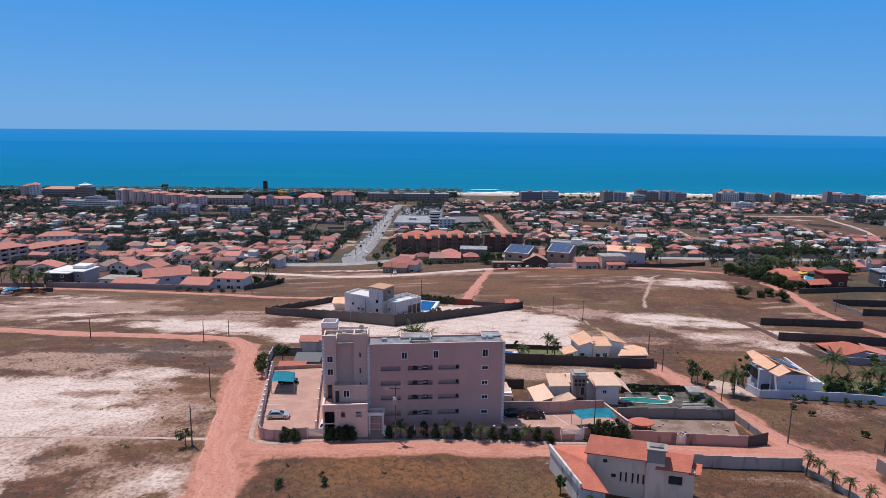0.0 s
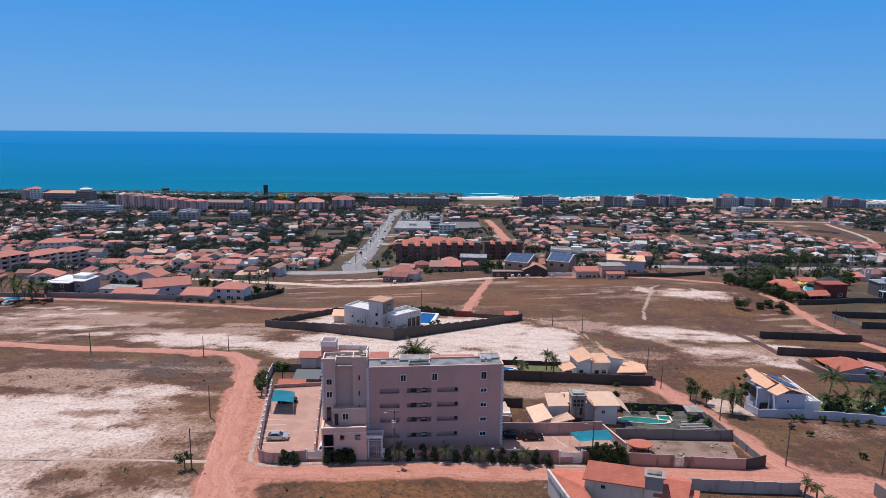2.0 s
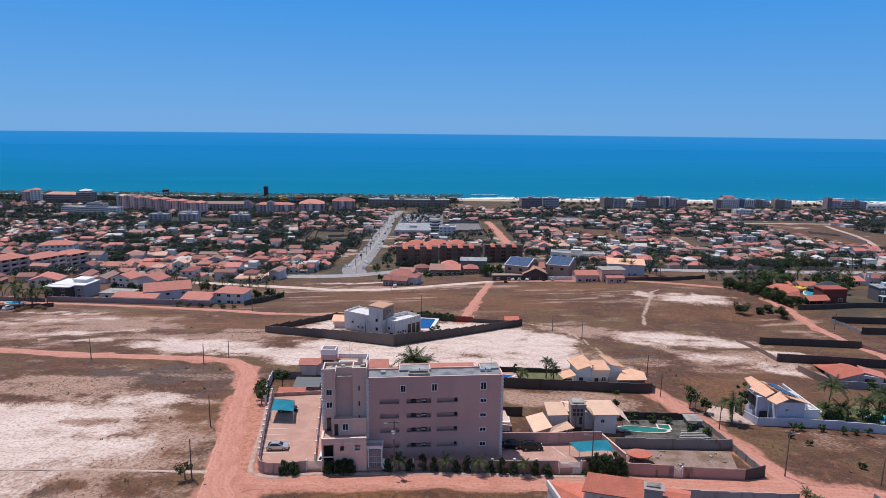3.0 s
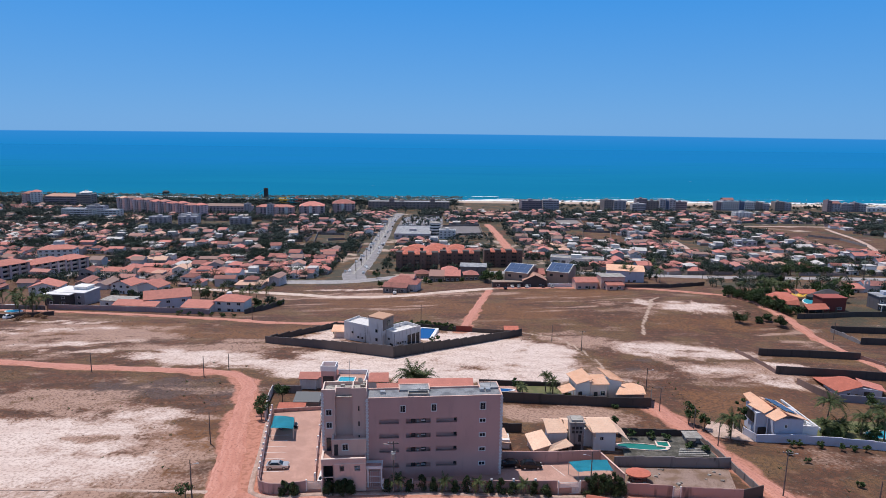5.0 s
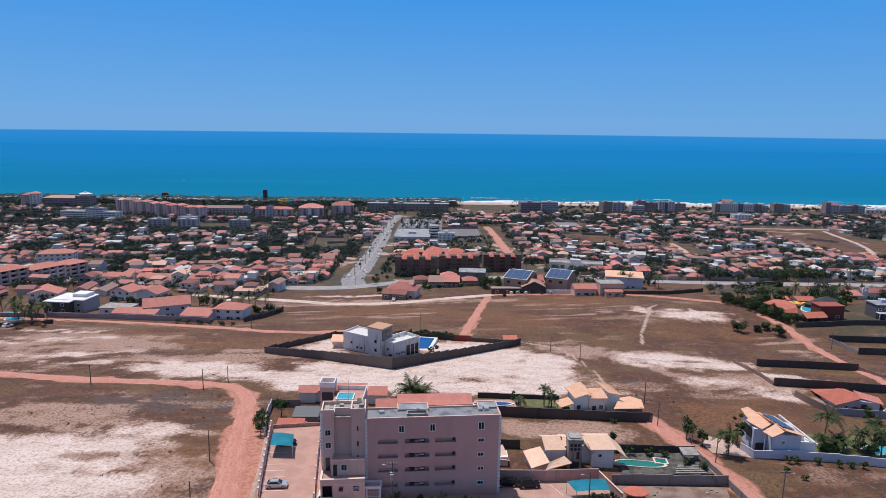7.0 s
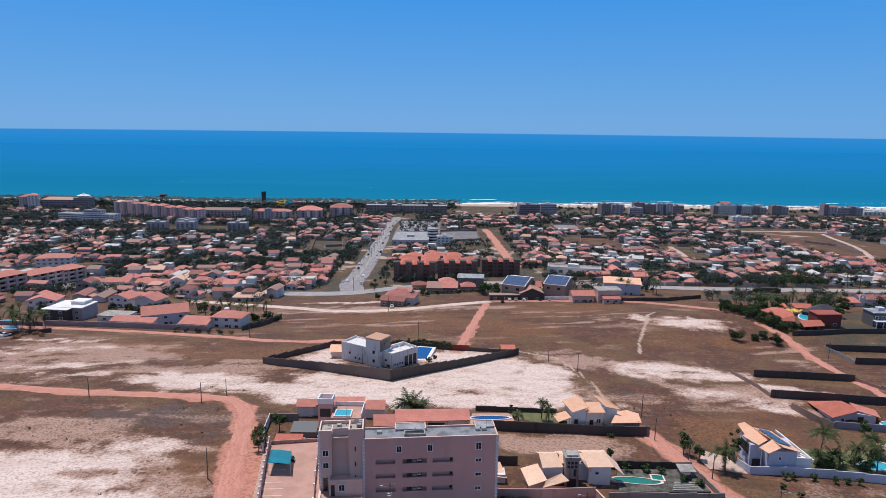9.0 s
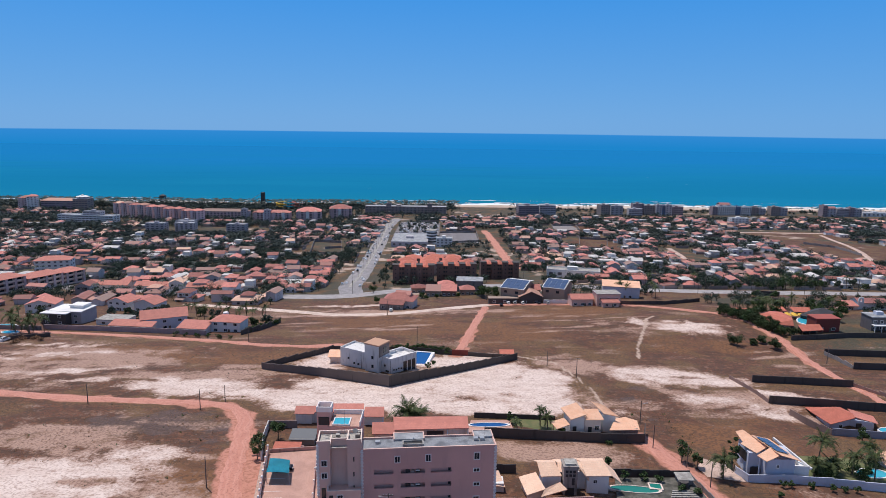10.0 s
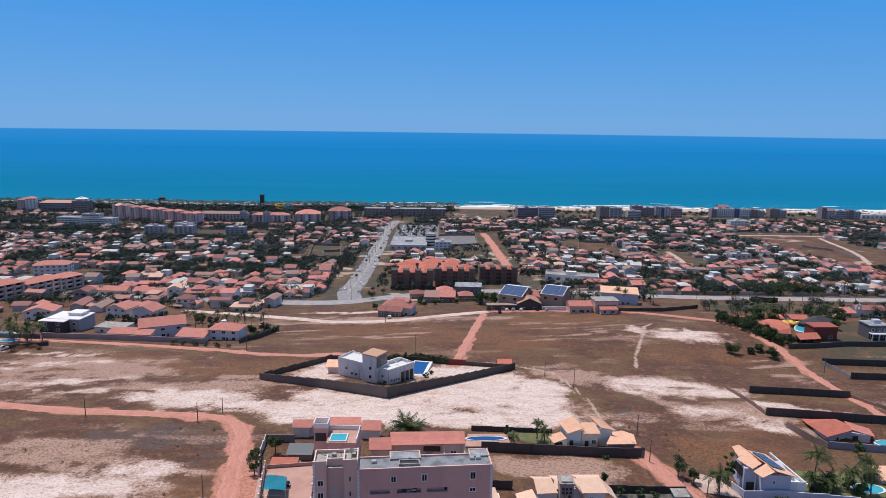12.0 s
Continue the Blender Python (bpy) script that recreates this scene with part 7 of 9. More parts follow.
# ---- the town below ----
def block(label, x, y, w, d, hgt, turn=0.0, wall=None, roof="flat", tile=None, floors=3, bays=6, name="apartment_block", category="building", z=None, balconies=False, trim=None, top=None, ends=True):
    """A block of flats: walls, roof, a window for each bay and floor on the near side and the ends."""
    root = thing(name, label, category, x, y, z, turn)
    wall = wall or HOTEL
    part("wall", boxes((-w / 2, 0, -3, w / 2, d, hgt)), wall, root)
    if roof == "flat":
        part("roof", boxes((-w / 2 + .3, .3, hgt, w / 2 - .3, d - .3, hgt + 0.1)), top or GREY_ROOF, root)
        for s in ((-w / 2, 0, w / 2, .3), (-w / 2, d - .3, w / 2, d), (-w / 2, .3, -w / 2 + .3, d - .3), (w / 2 - .3, .3, w / 2, d - .3)):
            part("parapet", boxes((s[0], s[1], hgt, s[2], s[3], hgt + 0.8)), trim or wall, root)
        part("tank_house", boxes((-w * .12, d * .4, hgt + .1, -w * .12 + min(8, w * .2), d * .4 + min(7, d * .35), hgt + 2.4)), wall, root)
    elif roof == "hip":
        part("roof", hip(-w / 2, 0, w / 2, d, hgt, min(w, d) * (.12 if wall is BROWN else .22), -.5 if wall is BROWN else .5), tile or TILE_TOWN, root)
        if wall is BROWN:
            part("parapet", boxes((-w / 2, 0, hgt, w / 2, .3, hgt + 1.0)), wall, root)
    else:
        part("roof", gable(-w / 2, 0, w / 2, d, hgt, min(w, d) * .2, 0.5), tile or TILE_TOWN, root)
    if roof == "hip" and wall is HOTEL and w < 60:
        n_ = max(1, round(w / 13))
        for k in range(n_):
            x0 = -w / 2 + w * (k + .18) / n_
            part("bay", boxes((x0, -2.2, -3, x0 + 4.2, 0, hgt + .4)), WHITE if k % 2 else HOTEL, root)
            part("bay_roof", hip(x0, -2.2, x0 + 4.2, 3.0, hgt + .4, 1.3, .4), tile or TILE_TOWN, root)
    fh, bw = hgt / floors, w / bays
    ww = bw * (.42 if bays >= 5 and floors >= 4 else .22)
    me = mesh_of("window", boxes((-ww, -0.06, 0, ww, 0.05, fh * .42)), HAZY_GLASS)
    bal = mesh_of("balcony", boxes((-bw * .40, -1.0, 0, bw * .40, 0, 0.15), (-bw * .40, -1.0, 0.15, bw * .40, -0.9, 1.0)), trim or wall) if balconies else None
    if balconies:
        # flat strips paint the loggias' shade, one above the other, behind balcony fronts
        me = mesh_of("window", boxes((-bw * .24, -0.06, .4, bw * .24, 0.05, hgt - .7)), HAZY_GLASS)
        for b in range(bays):
            part("window", me, None, root).location = (-w / 2 + bw * (b + .5), 0, 0)
            for f in range(floors):
                part("balcony", bal, None, root).location = (-w / 2 + bw * (b + .5), 0, f * fh + 0.1)
    else:
        for f in range(floors):
            for b in range(bays):
                part("window", me, None, root).location = (-w / 2 + bw * (b + .5), 0, f * fh + fh * .32)
    side = mesh_of("window", boxes((-0.06, -d * .1, 0, 0.05, d * .1, fh * .4)), HAZY_GLASS)
    for f in range(floors if ends else 0):
        for s in (-1, 1):
            for k in (.3, .7):
                part("window", side, None, root).location = (s * w / 2, d * k, f * fh + fh * .32)
    return root


# the edge of town
def villa(label, x, y, w, d, eave, turn=0.0, wall=None, tile=None, rise=None, kind="gable", along="x", floors=1, z=None, bays=3):
    root = thing("house", label, "house", x, y, z, turn)
    rise = rise or min(w, d) * .2
    if kind == "gable":
        part("wall", gable_wall(-w / 2, -d / 2, w / 2, d / 2, -2.5, eave, rise * .93, along), wall or WHITE, root)
        part("roof", gable(-w / 2, -d / 2, w / 2, d / 2, eave, rise, 0.6, along), tile or TILE_TOWN, root)
    elif kind == "hip":
        part("wall", boxes((-w / 2, -d / 2, -2.5, w / 2, d / 2, eave)), wall or WHITE, root)
        part("roof", hip(-w / 2, -d / 2, w / 2, d / 2, eave, rise, 0.6), tile or TILE_TOWN, root)
    elif kind == "shed":
        part("wall", boxes((-w / 2, -d / 2, -2.5, w / 2, d / 2, eave)), wall or WHITE, root)
        part("roof", slab([(-w / 2 - .5, -d / 2 - .6, eave), (w / 2 + .5, -d / 2 - .6, eave), (w / 2 + .5, d / 2 + .4, eave + rise), (-w / 2 - .5, d / 2 + .4, eave + rise)]), tile or TILE_TOWN, root)
    else:
        part("wall", boxes((-w / 2, -d / 2, -2.5, w / 2, d / 2, eave)), wall or WHITE, root)
        part("roof", boxes((-w / 2 - .3, -d / 2 - .3, eave, w / 2 + .3, d / 2 + .3, eave + .35)), tile or WHITE, root)
    for f in range(floors):
        for b in range(bays):
            zz = 1.55 + f * 2.9
            if zz + .6 < eave:
                window(root, -w / 2 + w / bays * (b + .5), -d / 2, zz, min(1.5, w / bays * .45), 1.1)
    part("door", boxes((w * .08, -d / 2 - .05, 0, w * .08 + .95, -d / 2 + .05, 2.1)), BARK, root)
    return root


villa("two-storey blue-grey house with a wide clay roof", -133, 297, 20, 12, 6.2, 24, BLUE_WALL, TILE_NEW, 3.0, "gable", "x", 2)
villa("low garage wing with a clay roof", -146, 286.5, 14, 5, 2.8, -4, CREAM, TILE_NEW, 1.4, "shed")
villa("low wing with a clay roof", -136, 284.8, 7, 4, 2.6, -4, CREAM, TILE_NEW, 1.2, "shed")
villa("white house with a clay roof and dark gateway", -112, 281, 13, 7, 3.0, -6, WHITE, TILE_NEW, 1.8, "shed", bays=2)
villa("two-storey white house with clay roof", -98, 286, 14, 9, 5.6, -6, WHITE, TILE_NEW, 2.2, "hip", floors=2)
part("water_tank", rod(bmesh.new(), (0, 0, 0), (0, 0, 1.2), 1.3, 1.2, 14), WHITE, thing("roof_tank", "white round roof tank on a clay roof", "tank", -100, 287.5, gz(-98, 286) + 7.2))
villa("modern white flat-roofed house with dark glass front", -184, 309, 17, 12, 6.6, -6, HOTEL_GREY, WHITE, 1, "flat", floors=2, bays=3)
villa("white roof room of the modern house", -181, 311, 7, 6, 8.4, -6, WHITE, WHITE, 1, "flat", bays=1)
villa("dark fronted wing of a modern house", -188, 301.5, 13, 4, 5.6, -6, BLOCK_WALL, WHITE, 1, "flat", floors=2, bays=2)
villa("white carport with a flat roof", -160, 304, 15, 9, 3.0, -6, WHITE, CONCRETE, 1, "flat", bays=2)
pool("garden pool beside a white deck", -152, 297, gz(-152, 297) + .3, 3.2, 1.6, -6, POOL, WHITE, 0.0)
villa("white house with clay roof", -214, 334, 15, 10, 5.2, 8, WHITE, TILE_NEW, 2.4, "gable", "y", floors=2)
villa("white house with clay roof", -176, 344, 13, 10, 5.4, -14, WHITE, TILE_NEW, 2.4, "gable", "y", floors=2)
villa("white house with clay roof", -160, 341, 13, 10, 5.0, -14, WHITE, TILE_NEW, 2.6, "gable", "y", floors=2)
villa("long clay-roofed terrace of low houses", -190, 420, 30, 9, 3.6, -4, CREAM, TILE_NEW, 2.2, "gable", bays=6)
villa("long clay-roofed terrace of low houses", -154, 417, 30, 9, 3.6, -3, CREAM, TILE_NEW, 2.2, "gable", bays=6)
villa("long clay-roofed terrace of low houses", -225, 424, 28, 9, 3.6, -4, CREAM, TILE_NEW, 2.2, "gable", bays=6)
garden_wall([(-183, 284), (-158, 281.5), (-121, 276.5), (-104, 273)], 2.4, plaster("mauve_wall_paint", (0.36, 0.29, 0.30), (0.2, 0.16, 0.16), 0.4), "long mauve garden wall along the dirt lane", 0.25, 8)
garden_wall([(-89, 274), (-84, 286), (-80, 308)], 2.4, BLOCK_WALL, "dark garden wall round the palm garden", 0.25, 6)
garden_wall([(-260, 287), (-183, 282)], 2.0, GREY_WALL, "grey garden wall along the dirt lane", 0.25, 8)
for k, (x, y) in enumerate(((-188, 272), (-184, 275), (-192, 277), (-181, 270), (-178, 276), (-196, 281), (-187, 282))):
    palm(x, y, 6.0 + (k % 3) * .8, 340 + k, 1.6, "tall coconut palm in the garden by the dirt lane", count=10)
for k in range(8):
    bush(-117 + k * 3.6 + (k % 3), 271.5 - k * .9, 1.8 + (k == 0) * 1.4, 1.3 + (k == 0), 350 + k, "dark green shrub along the garden wall", 110)
garden_wall([(-200, 256), (-182, 258), (-169, 266)], 1.8, BLOCK_WALL, "dark brown garden wall at the dirt lane", 0.25, 6)
pool("garden pool with light blue water", -192, 274, gz(-192, 274) + .4, 3.4, 2.0, 0, POOL, WHITE, 0.05)
pool("garden pool with light blue water", -206, 291, gz(-206, 291) + 0.4, 5, 2.5, 0, POOL, WHITE, 0.05)


def condominium(x, y, w, d, turn, floors=3):
    """A block of flats with deep balconies between white piers under a wide clay roof."""
    root = thing("condominium", "three-storey cream condominium with brown balconies and clay roof", "building", x, y, None, turn)
    h = floors * 3.0
    part("wall", boxes((-w / 2, 1.6, -4, w / 2, d, h)), PINK_DARK, root)
    bays = max(3, round(w / 5.5))
    for b in range(bays + 1):
        xx = -w / 2 + (w - .9) * b / bays
        part("pier", boxes((xx, 0, -4, xx + 1.5, 1.6, h)), HOTEL, root)
    parapet = mesh_of("balcony", boxes((.45, .15, 0, (w - .9) / bays - .45 + .9, .35, 1.15), (.45, .35, 0, (w - .9) / bays + .45, 1.6, .2)), CREAM)
    pane = mesh_of("window", boxes((1.8, 1.52, .3, (w - .9) / bays - 1.0, 1.62, 2.1)), GLASS)
    for f in range(floors):
        for b in range(bays):
            loc = (-w / 2 + .45 + (w - .9) * b / bays, 0, f * 3.0 + .05)
            part("balcony", parapet, None, root).location = loc
            part("window", pane, None, root).location = loc
    part("roof", hip(-w / 2, 0, w / 2, d, h, 2.6, 1.3), TILE_NEW, root)
    return root


condominium(-277, 388, 34, 13, 62)
condominium(-266, 420, 22, 13, 62)
condominium(-262, 442, 19, 12, 62)
block("white three-storey flats with red clay roofs", -313, 503, 26, 13, 9, 14, WHITE, "hip", TILE_NEW, 3, 6)
block("low white shop hall with a pale flat roof", 100, 476, 40, 12, 5.4, -12, WHITE, "flat", None, 1, 6, top=CONCRETE)
villa("house with stepped clay roofs and a dark veranda", -23, 349, 17, 12, 5.0, -10, TOWN_WALL, TILE_TOWN, 3.4, "hip")
villa("low clay-roofed porch wing", -27, 341.5, 13, 5, 3.4, -10, GREY_WALL, TILE_TOWN, 1.6, "shed")
villa("clay-roofed upper room of the stepped house", -21, 351, 8, 7, 7.4, -10, TOWN_WALL, TILE_TOWN, 1.6, "gable")
villa("low brown house with a clay roof", -15, 405, 9, 8, 3.6, 6, STONE, TILE_TOWN, 2.0, "hip")
villa("low brown house with a clay roof", -5, 389, 8.6, 8, 3.9, -2, STONE, TILE_TOWN, 2.2, "shed")
villa("low brown house with a clay roof", 4.8, 388, 9, 8, 3.9, -2, BROWN, TILE_TOWN, 2.2, "shed")
villa("low brown house with a clay roof", 16, 392, 8.6, 8, 4.0, 4, STONE, TILE_TOWN, 2.2, "hip")
villa("low house with a pink clay roof", 3, 407, 10, 8, 5.2, 4, CREAM, TILE_TOWN, 2.4, "hip")
villa("grey shed with a flat grey roof", 18.5, 410, 17, 12, 7.4, -4, GREY_WALL, GREY_ROOF, 1, "flat")
garden_wall([(21, 388), (24, 378), (27, 368)], 2.4, BLOCK_WALL, "dark garden wall beside the low houses", 0.25, 5)
for k, (x, y, h) in enumerate(((-37, 362, 4), (-31, 366, 5), (-12, 378, 4), (-9, 372, 3), (25, 388, 6), (28, 384, 7), (-44, 402, 6), (10, 380, 3), (-3, 377, 2.6))):
    tree(x, y, h, h * .55, 500 + k, "dark green garden tree among low houses", 240, 0.15, size=0.4)


def solar_building(x, y, w, d, turn, label):
    """A clad two-storey block whose sloping roof carries solar panels."""
    root = thing("clubhouse", label, "building", x, y, None, turn)
    part("wall", boxes((-w / 2, 0, -3, w / 2, d, 8.4)), STONE, root)
    part("roof", slab([(-w / 2 - .4, -.4, 8.4), (w / 2 + .4, -.4, 8.4), (w / 2 + .4, d * .62, 11.0), (-w / 2 - .4, d * .62, 11.0)], 0.3), WHITE, root)
    part("roof", slab([(-w / 2 - .4, d * .62, 11.0), (w / 2 + .4, d * .62, 11.0), (w / 2 + .4, d + .4, 9.6), (-w / 2 - .4, d + .4, 9.6)], 0.3), WHITE, root)
    part("gable", prism([(0, 0), (1, 0), (1, 1), (0, 1)], 0, 0.01), STONE, root).matrix_basis = Matrix.Translation((w / 2 - .2, d * .2, 8.4)) @ Matrix.Diagonal((.2, d * .6, 160, 1))
    for i in range(4):
        for j in range(3):
            a, b = (i + .015) / 4, (i + .985) / 4
            v0, v1 = (j + .015) / 3, (j + .985) / 3
            pt = lambda u, v: (-w / 2 + w * u, -.2 + (d * .62) * v, 8.52 + 2.6 * v + .06)
            part("solar_panel", slab([pt(a, v0), pt(b, v0), pt(b, v1), pt(a, v1)], 0.06), SOLAR, root)
    for k in (-.28, .2):
        part("window", boxes((w * k - .9, -.08, 5.4, w * k + .9, .05, 6.8)), GLASS, root)
    return root


solar_building(40.5, 357, 13.5, 19, -24, "tan clubhouse block with a solar panel roof")
solar_building(64.0, 356, 12.5, 19, -24, "tan clubhouse block with a solar panel roof")
villa("open timber entrance hall with a brown clay roof", 50.5, 358, 13, 12, 4.6, 3, BLOCK_WALL, tiles("brown_tiles", (0.50, 0.29, 0.22), (0.38, 0.20, 0.15)), 3.2, "gable", "y", bays=2)
villa("low dark clubhouse entrance range", 36, 354.5, 18, 4, 3.2, 3, BLOCK_WALL, STONE, 1, "flat")
villa("clay-roofed hall between the blocks", 51, 371, 14, 10, 6.5, 3, STONE, TILE_TOWN, 2.4, "gable", bays=2)
garden_wall([(58, 352), (73, 350)], 2.2, WHITE, "white street wall of the clubhouse", 0.25, 5)
villa("pink house with a clay roof", 77.5, 346, 12, 9, 4.4, 4, PEACH, TILE_NEW, 2.0, "gable", "x", floors=1, bays=3)
villa("two-storey peach house with white parapet", 91.5, 345, 13, 9, 7.0, 4, PEACH, CONCRETE, 1, "flat", floors=2, bays=3)
villa("low clay-roofed front of the peach house", 92, 338.5, 9, 4, 3.0, 4, PEACH, TILE_NEW, 1.2, "shed", bays=2)
villa("long pale blue hall with an orange roof edge", 107, 372, 21, 10, 7.4, -12, BLUE_WALL, TILE_PALE, 1.6, "shed", bays=2)
garden_wall([(192, 384.5), (207, 381)], 3.0, BLOCK_WALL, "dark boarded fence beside the highway", 0.3, 5)
garden_wall([(99, 344), (124, 345), (148, 356)], 2.0, BLOCK_WALL, "dark plot wall at the town's edge", 0.25, 8)
for x, y, paint in ((38, 351, CAR_WHITE), (41.5, 350.6, CAR_SILVER), (46, 350, CAR_WHITE), (55, 349.4, CAR_BLACK), (60, 349, CAR_SILVER), (-27, 334.5, CAR_WHITE), (33.5, 345, CAR_BLACK)):
    car(x, y, gz(x, y) + 0.32, 90 if y < 460 else 94, paint, "small parked car at the town's edge" if y < 460 else "car on the wide avenue")

# brown flats and other landmarks
def brown_flats(x0, x1, y, h, label):
    """Dark flats: stair towers that rise past the eaves, with flat fronts and clay roofs between them."""
    root = thing("apartment_block", label, "building", (x0 + x1) / 2, y, None, 1)
    w, n_ = x1 - x0, max(2, round((x1 - x0) / 10))
    pane = mesh_of("window", boxes((-.55, -.06, 0, .55, .05, 1.1)), GLASS)
    slit = mesh_of("window", boxes((-.3, -.06, 0, .3, .05, .8)), GLASS)
    part("wall", boxes((-w / 2, 0, -4, w / 2, 14, h - 1.2)), BROWN, root)
    for k in range(n_ + 1):
        x = -w / 2 + 2 + (w - 4) * k / n_
        part("stair_tower", boxes((x - 2.1, -1.8, -4, x + 2.1, 4.5, h + .4)), BROWN, root)
        part("tower_cap", boxes((x - 2.3, -2.0, h + .4, x + 2.3, 4.7, h + .7)), BLOCK_WALL, root)
        for f in range(4):
            part("window", slit, None, root).location = (x, -1.8, 1.6 + f * 2.9)
    for k in range(n_):
        a, b = -w / 2 + 4.1 + (w - 4) * k / n_, -w / 2 - .1 + (w - 4) * (k + 1) / n_
        part("roof", hip(a, .2, b, 12, h - 1.2, 1.6, .3), TILE_RED, root)
        for f in range(4):
            for u in (.3, .7):
                part("window", pane, None, root).location = (a + (b - a) * u, 0, 1.4 + f * 2.9)


for x0, x1, y, h in ((-35, -5.5, 449, 13.4), (-3.5, 25, 455, 13.4), (29.5, 58, 474, 12.6)):
    brown_flats(x0, x1, y, h, "four-storey dark brown apartment block with stair towers and clay roofs")
for x, y, w in ((-26, 494, 13), (-10, 496, 14), (6, 494, 13), (20, 497, 11), (-28, 512, 14), (-10, 516, 15), (8, 513, 14), (-24, 530, 13), (-6, 533, 14), (10, 531, 12)):
    block("low brown apartment range with clay roof", x, y, w, 11, 9.6, 2, HOTEL_TAN, "hip", TILE_RED, 3, 6)
block("grey market hall with a flat white roof", -36, 688, 40, 62, 5, 0, HOTEL_GREY, "flat", None, 1, 6, trim=HOTEL_GREY, top=GREY_ROOF)
block("pale shop block on the avenue", 2, 690, 18, 12, 9, 0, WHITE, "flat", None, 3, 4)
block("long white four-storey hotel", -496, 880, 84, 16, 11, -8, WHITE, "flat", None, 4, 14)
block("upper floor of the white hotel", -489, 884, 26, 11, 16, -8, HOTEL_GREY, "flat", None, 5, 5)
for k in range(10):
    block("pink hotel wing with clay roofs", -500 + k * 16.4, 974 - k * 8.5, 12.5, 15, 20.5 - .45 * k + (k % 2) * 1.3, -28, HOTEL, "hip", TILE_TOWN, 6, 3, balconies=True)
block("long pink hotel wing with clay roof", -332, 962, 74, 15, 11, 0, HOTEL, "hip", TILE_TOWN, 4, 14, balconies=True)
block("pink hotel wing with clay roof", -252, 932, 54, 15, 13, 0, HOTEL, "hip", TILE_TOWN, 4, 10, balconies=True)
block("white lift tower of the hotel", -257, 929, 9, 9, 16.5, 0, HOTEL_GREY, "flat", None, 5, 2)
block("white lift tower of the hotel", -300, 958, 9, 9, 14.5, 0, HOTEL_GREY, "flat", None, 5, 2)
block("pink hotel pavilion with clay roof", -198, 938, 36, 26, 14.5, 8, HOTEL, "hip", TILE_TOWN, 4, 6, balconies=True)
block("pink hotel pavilion with clay roof", -158, 984, 34, 26, 15, 8, HOTEL, "hip", TILE_TOWN, 4, 6, balconies=True)
for x, y in ((-365, 803), (-330, 808), (-262, 802), (-340, 835)):
    block("grey flat-roofed apartment block", x, y, 24, 13, 10.2, 0, HOTEL_GREY, "flat", None, 4, 4, balconies=True)
block("pink resort hotel with pink clay roof", -697, 1060, 18, 20, 19, 10, HOTEL, "hip", TILE_TOWN, 6, 4)
block("tall white gabled end of the resort hotel", -681, 1056, 15, 18, 22, 24, WHITE, "hip", TILE_TOWN, 7, 3)
block("low purple-grey resort wing with clay roof", -645, 1066, 56, 18, 14.5, 0, plaster("dusky_mauve_paint", (0.36, 0.28, 0.31), (0.2, 0.16, 0.17), 0.3), "hip", TILE_TOWN, 4, 9)
block("dark resort tower with a white crown", -605, 1062, 24, 20, 18, 0, HOTEL_TAN, "flat", None, 6, 5, trim=WHITE)
crown = thing("roof_pavilion", "round white roof pavilion on the resort tower", "pavilion", -605, 1072, gz(-605, 1062) + 18.1)
part("drum", rod(bmesh.new(), (0, 0, 0), (0, 0, 3.2), 8.5, 8.5, 18), HOTEL_GREY, crown)
part("roof", rod(bmesh.new(), (0, 0, 3.2), (0, 0, 5.0), 10.5, 5.0, 18), WHITE, crown)
part("lantern", rod(bmesh.new(), (0, 0, 5.0), (0, 0, 6.6), 2.5, 2.0, 12), WHITE, crown)
look_out = thing("lookout_tower", "dark lookout tower above the palms", "tower", -505, 1150)
for x, y in ((-4, -4), (4, -4), (4, 4), (-4, 4)):
    part("leg", rod(bmesh.new(), (x, y, -2), (x * .8, y * .8, 15), .6, .5, 6), BLOCK_WALL, look_out)
part("deck", boxes((-5.5, -5.5, 15, 5.5, 5.5, 16)), BLOCK_WALL, look_out)
part("cabin", boxes((-4, -4, 16, 4, 4, 18.5)), BLOCK_WALL, look_out)
part("roof", hip(-4.5, -4.5, 4.5, 4.5, 18.5, 2.0, .8), BLOCK_WALL, look_out)
block("long low beach hotel with pale roof line", -62, 1062, 136, 22, 11.5, 0, HOTEL_TAN, "flat", None, 3, 22, trim=HOTEL_TAN)
block("stair tower of the beach hotel", -90, 1058, 8, 10, 17, 0, HOTEL_TAN, "flat", None, 4, 2)
block("stair tower of the beach hotel", -22, 1058, 8, 10, 17, 0, HOTEL_TAN, "flat", None, 4, 2)
block("purple-grey beach apartment block", 140, 1036, 34, 20, 18, 6, plaster("mauve_flats_paint", (0.27, 0.22, 0.25), (0.15, 0.12, 0.13), 0.3), "flat", None, 6, 6)
block("purple-grey beach apartment block", 172, 1044, 26, 22, 18, -4, HOTEL_GREY, "flat", None, 6, 6)
MAUVE = plaster("mauve_block_paint", (0.30, 0.24, 0.26), (0.16, 0.13, 0.13), 0.4)
SEA_GLASS = plaster("blue_glass_front", (0.10, 0.16, 0.28), (0.07, 0.09, 0.15), 0.4, 0.3)
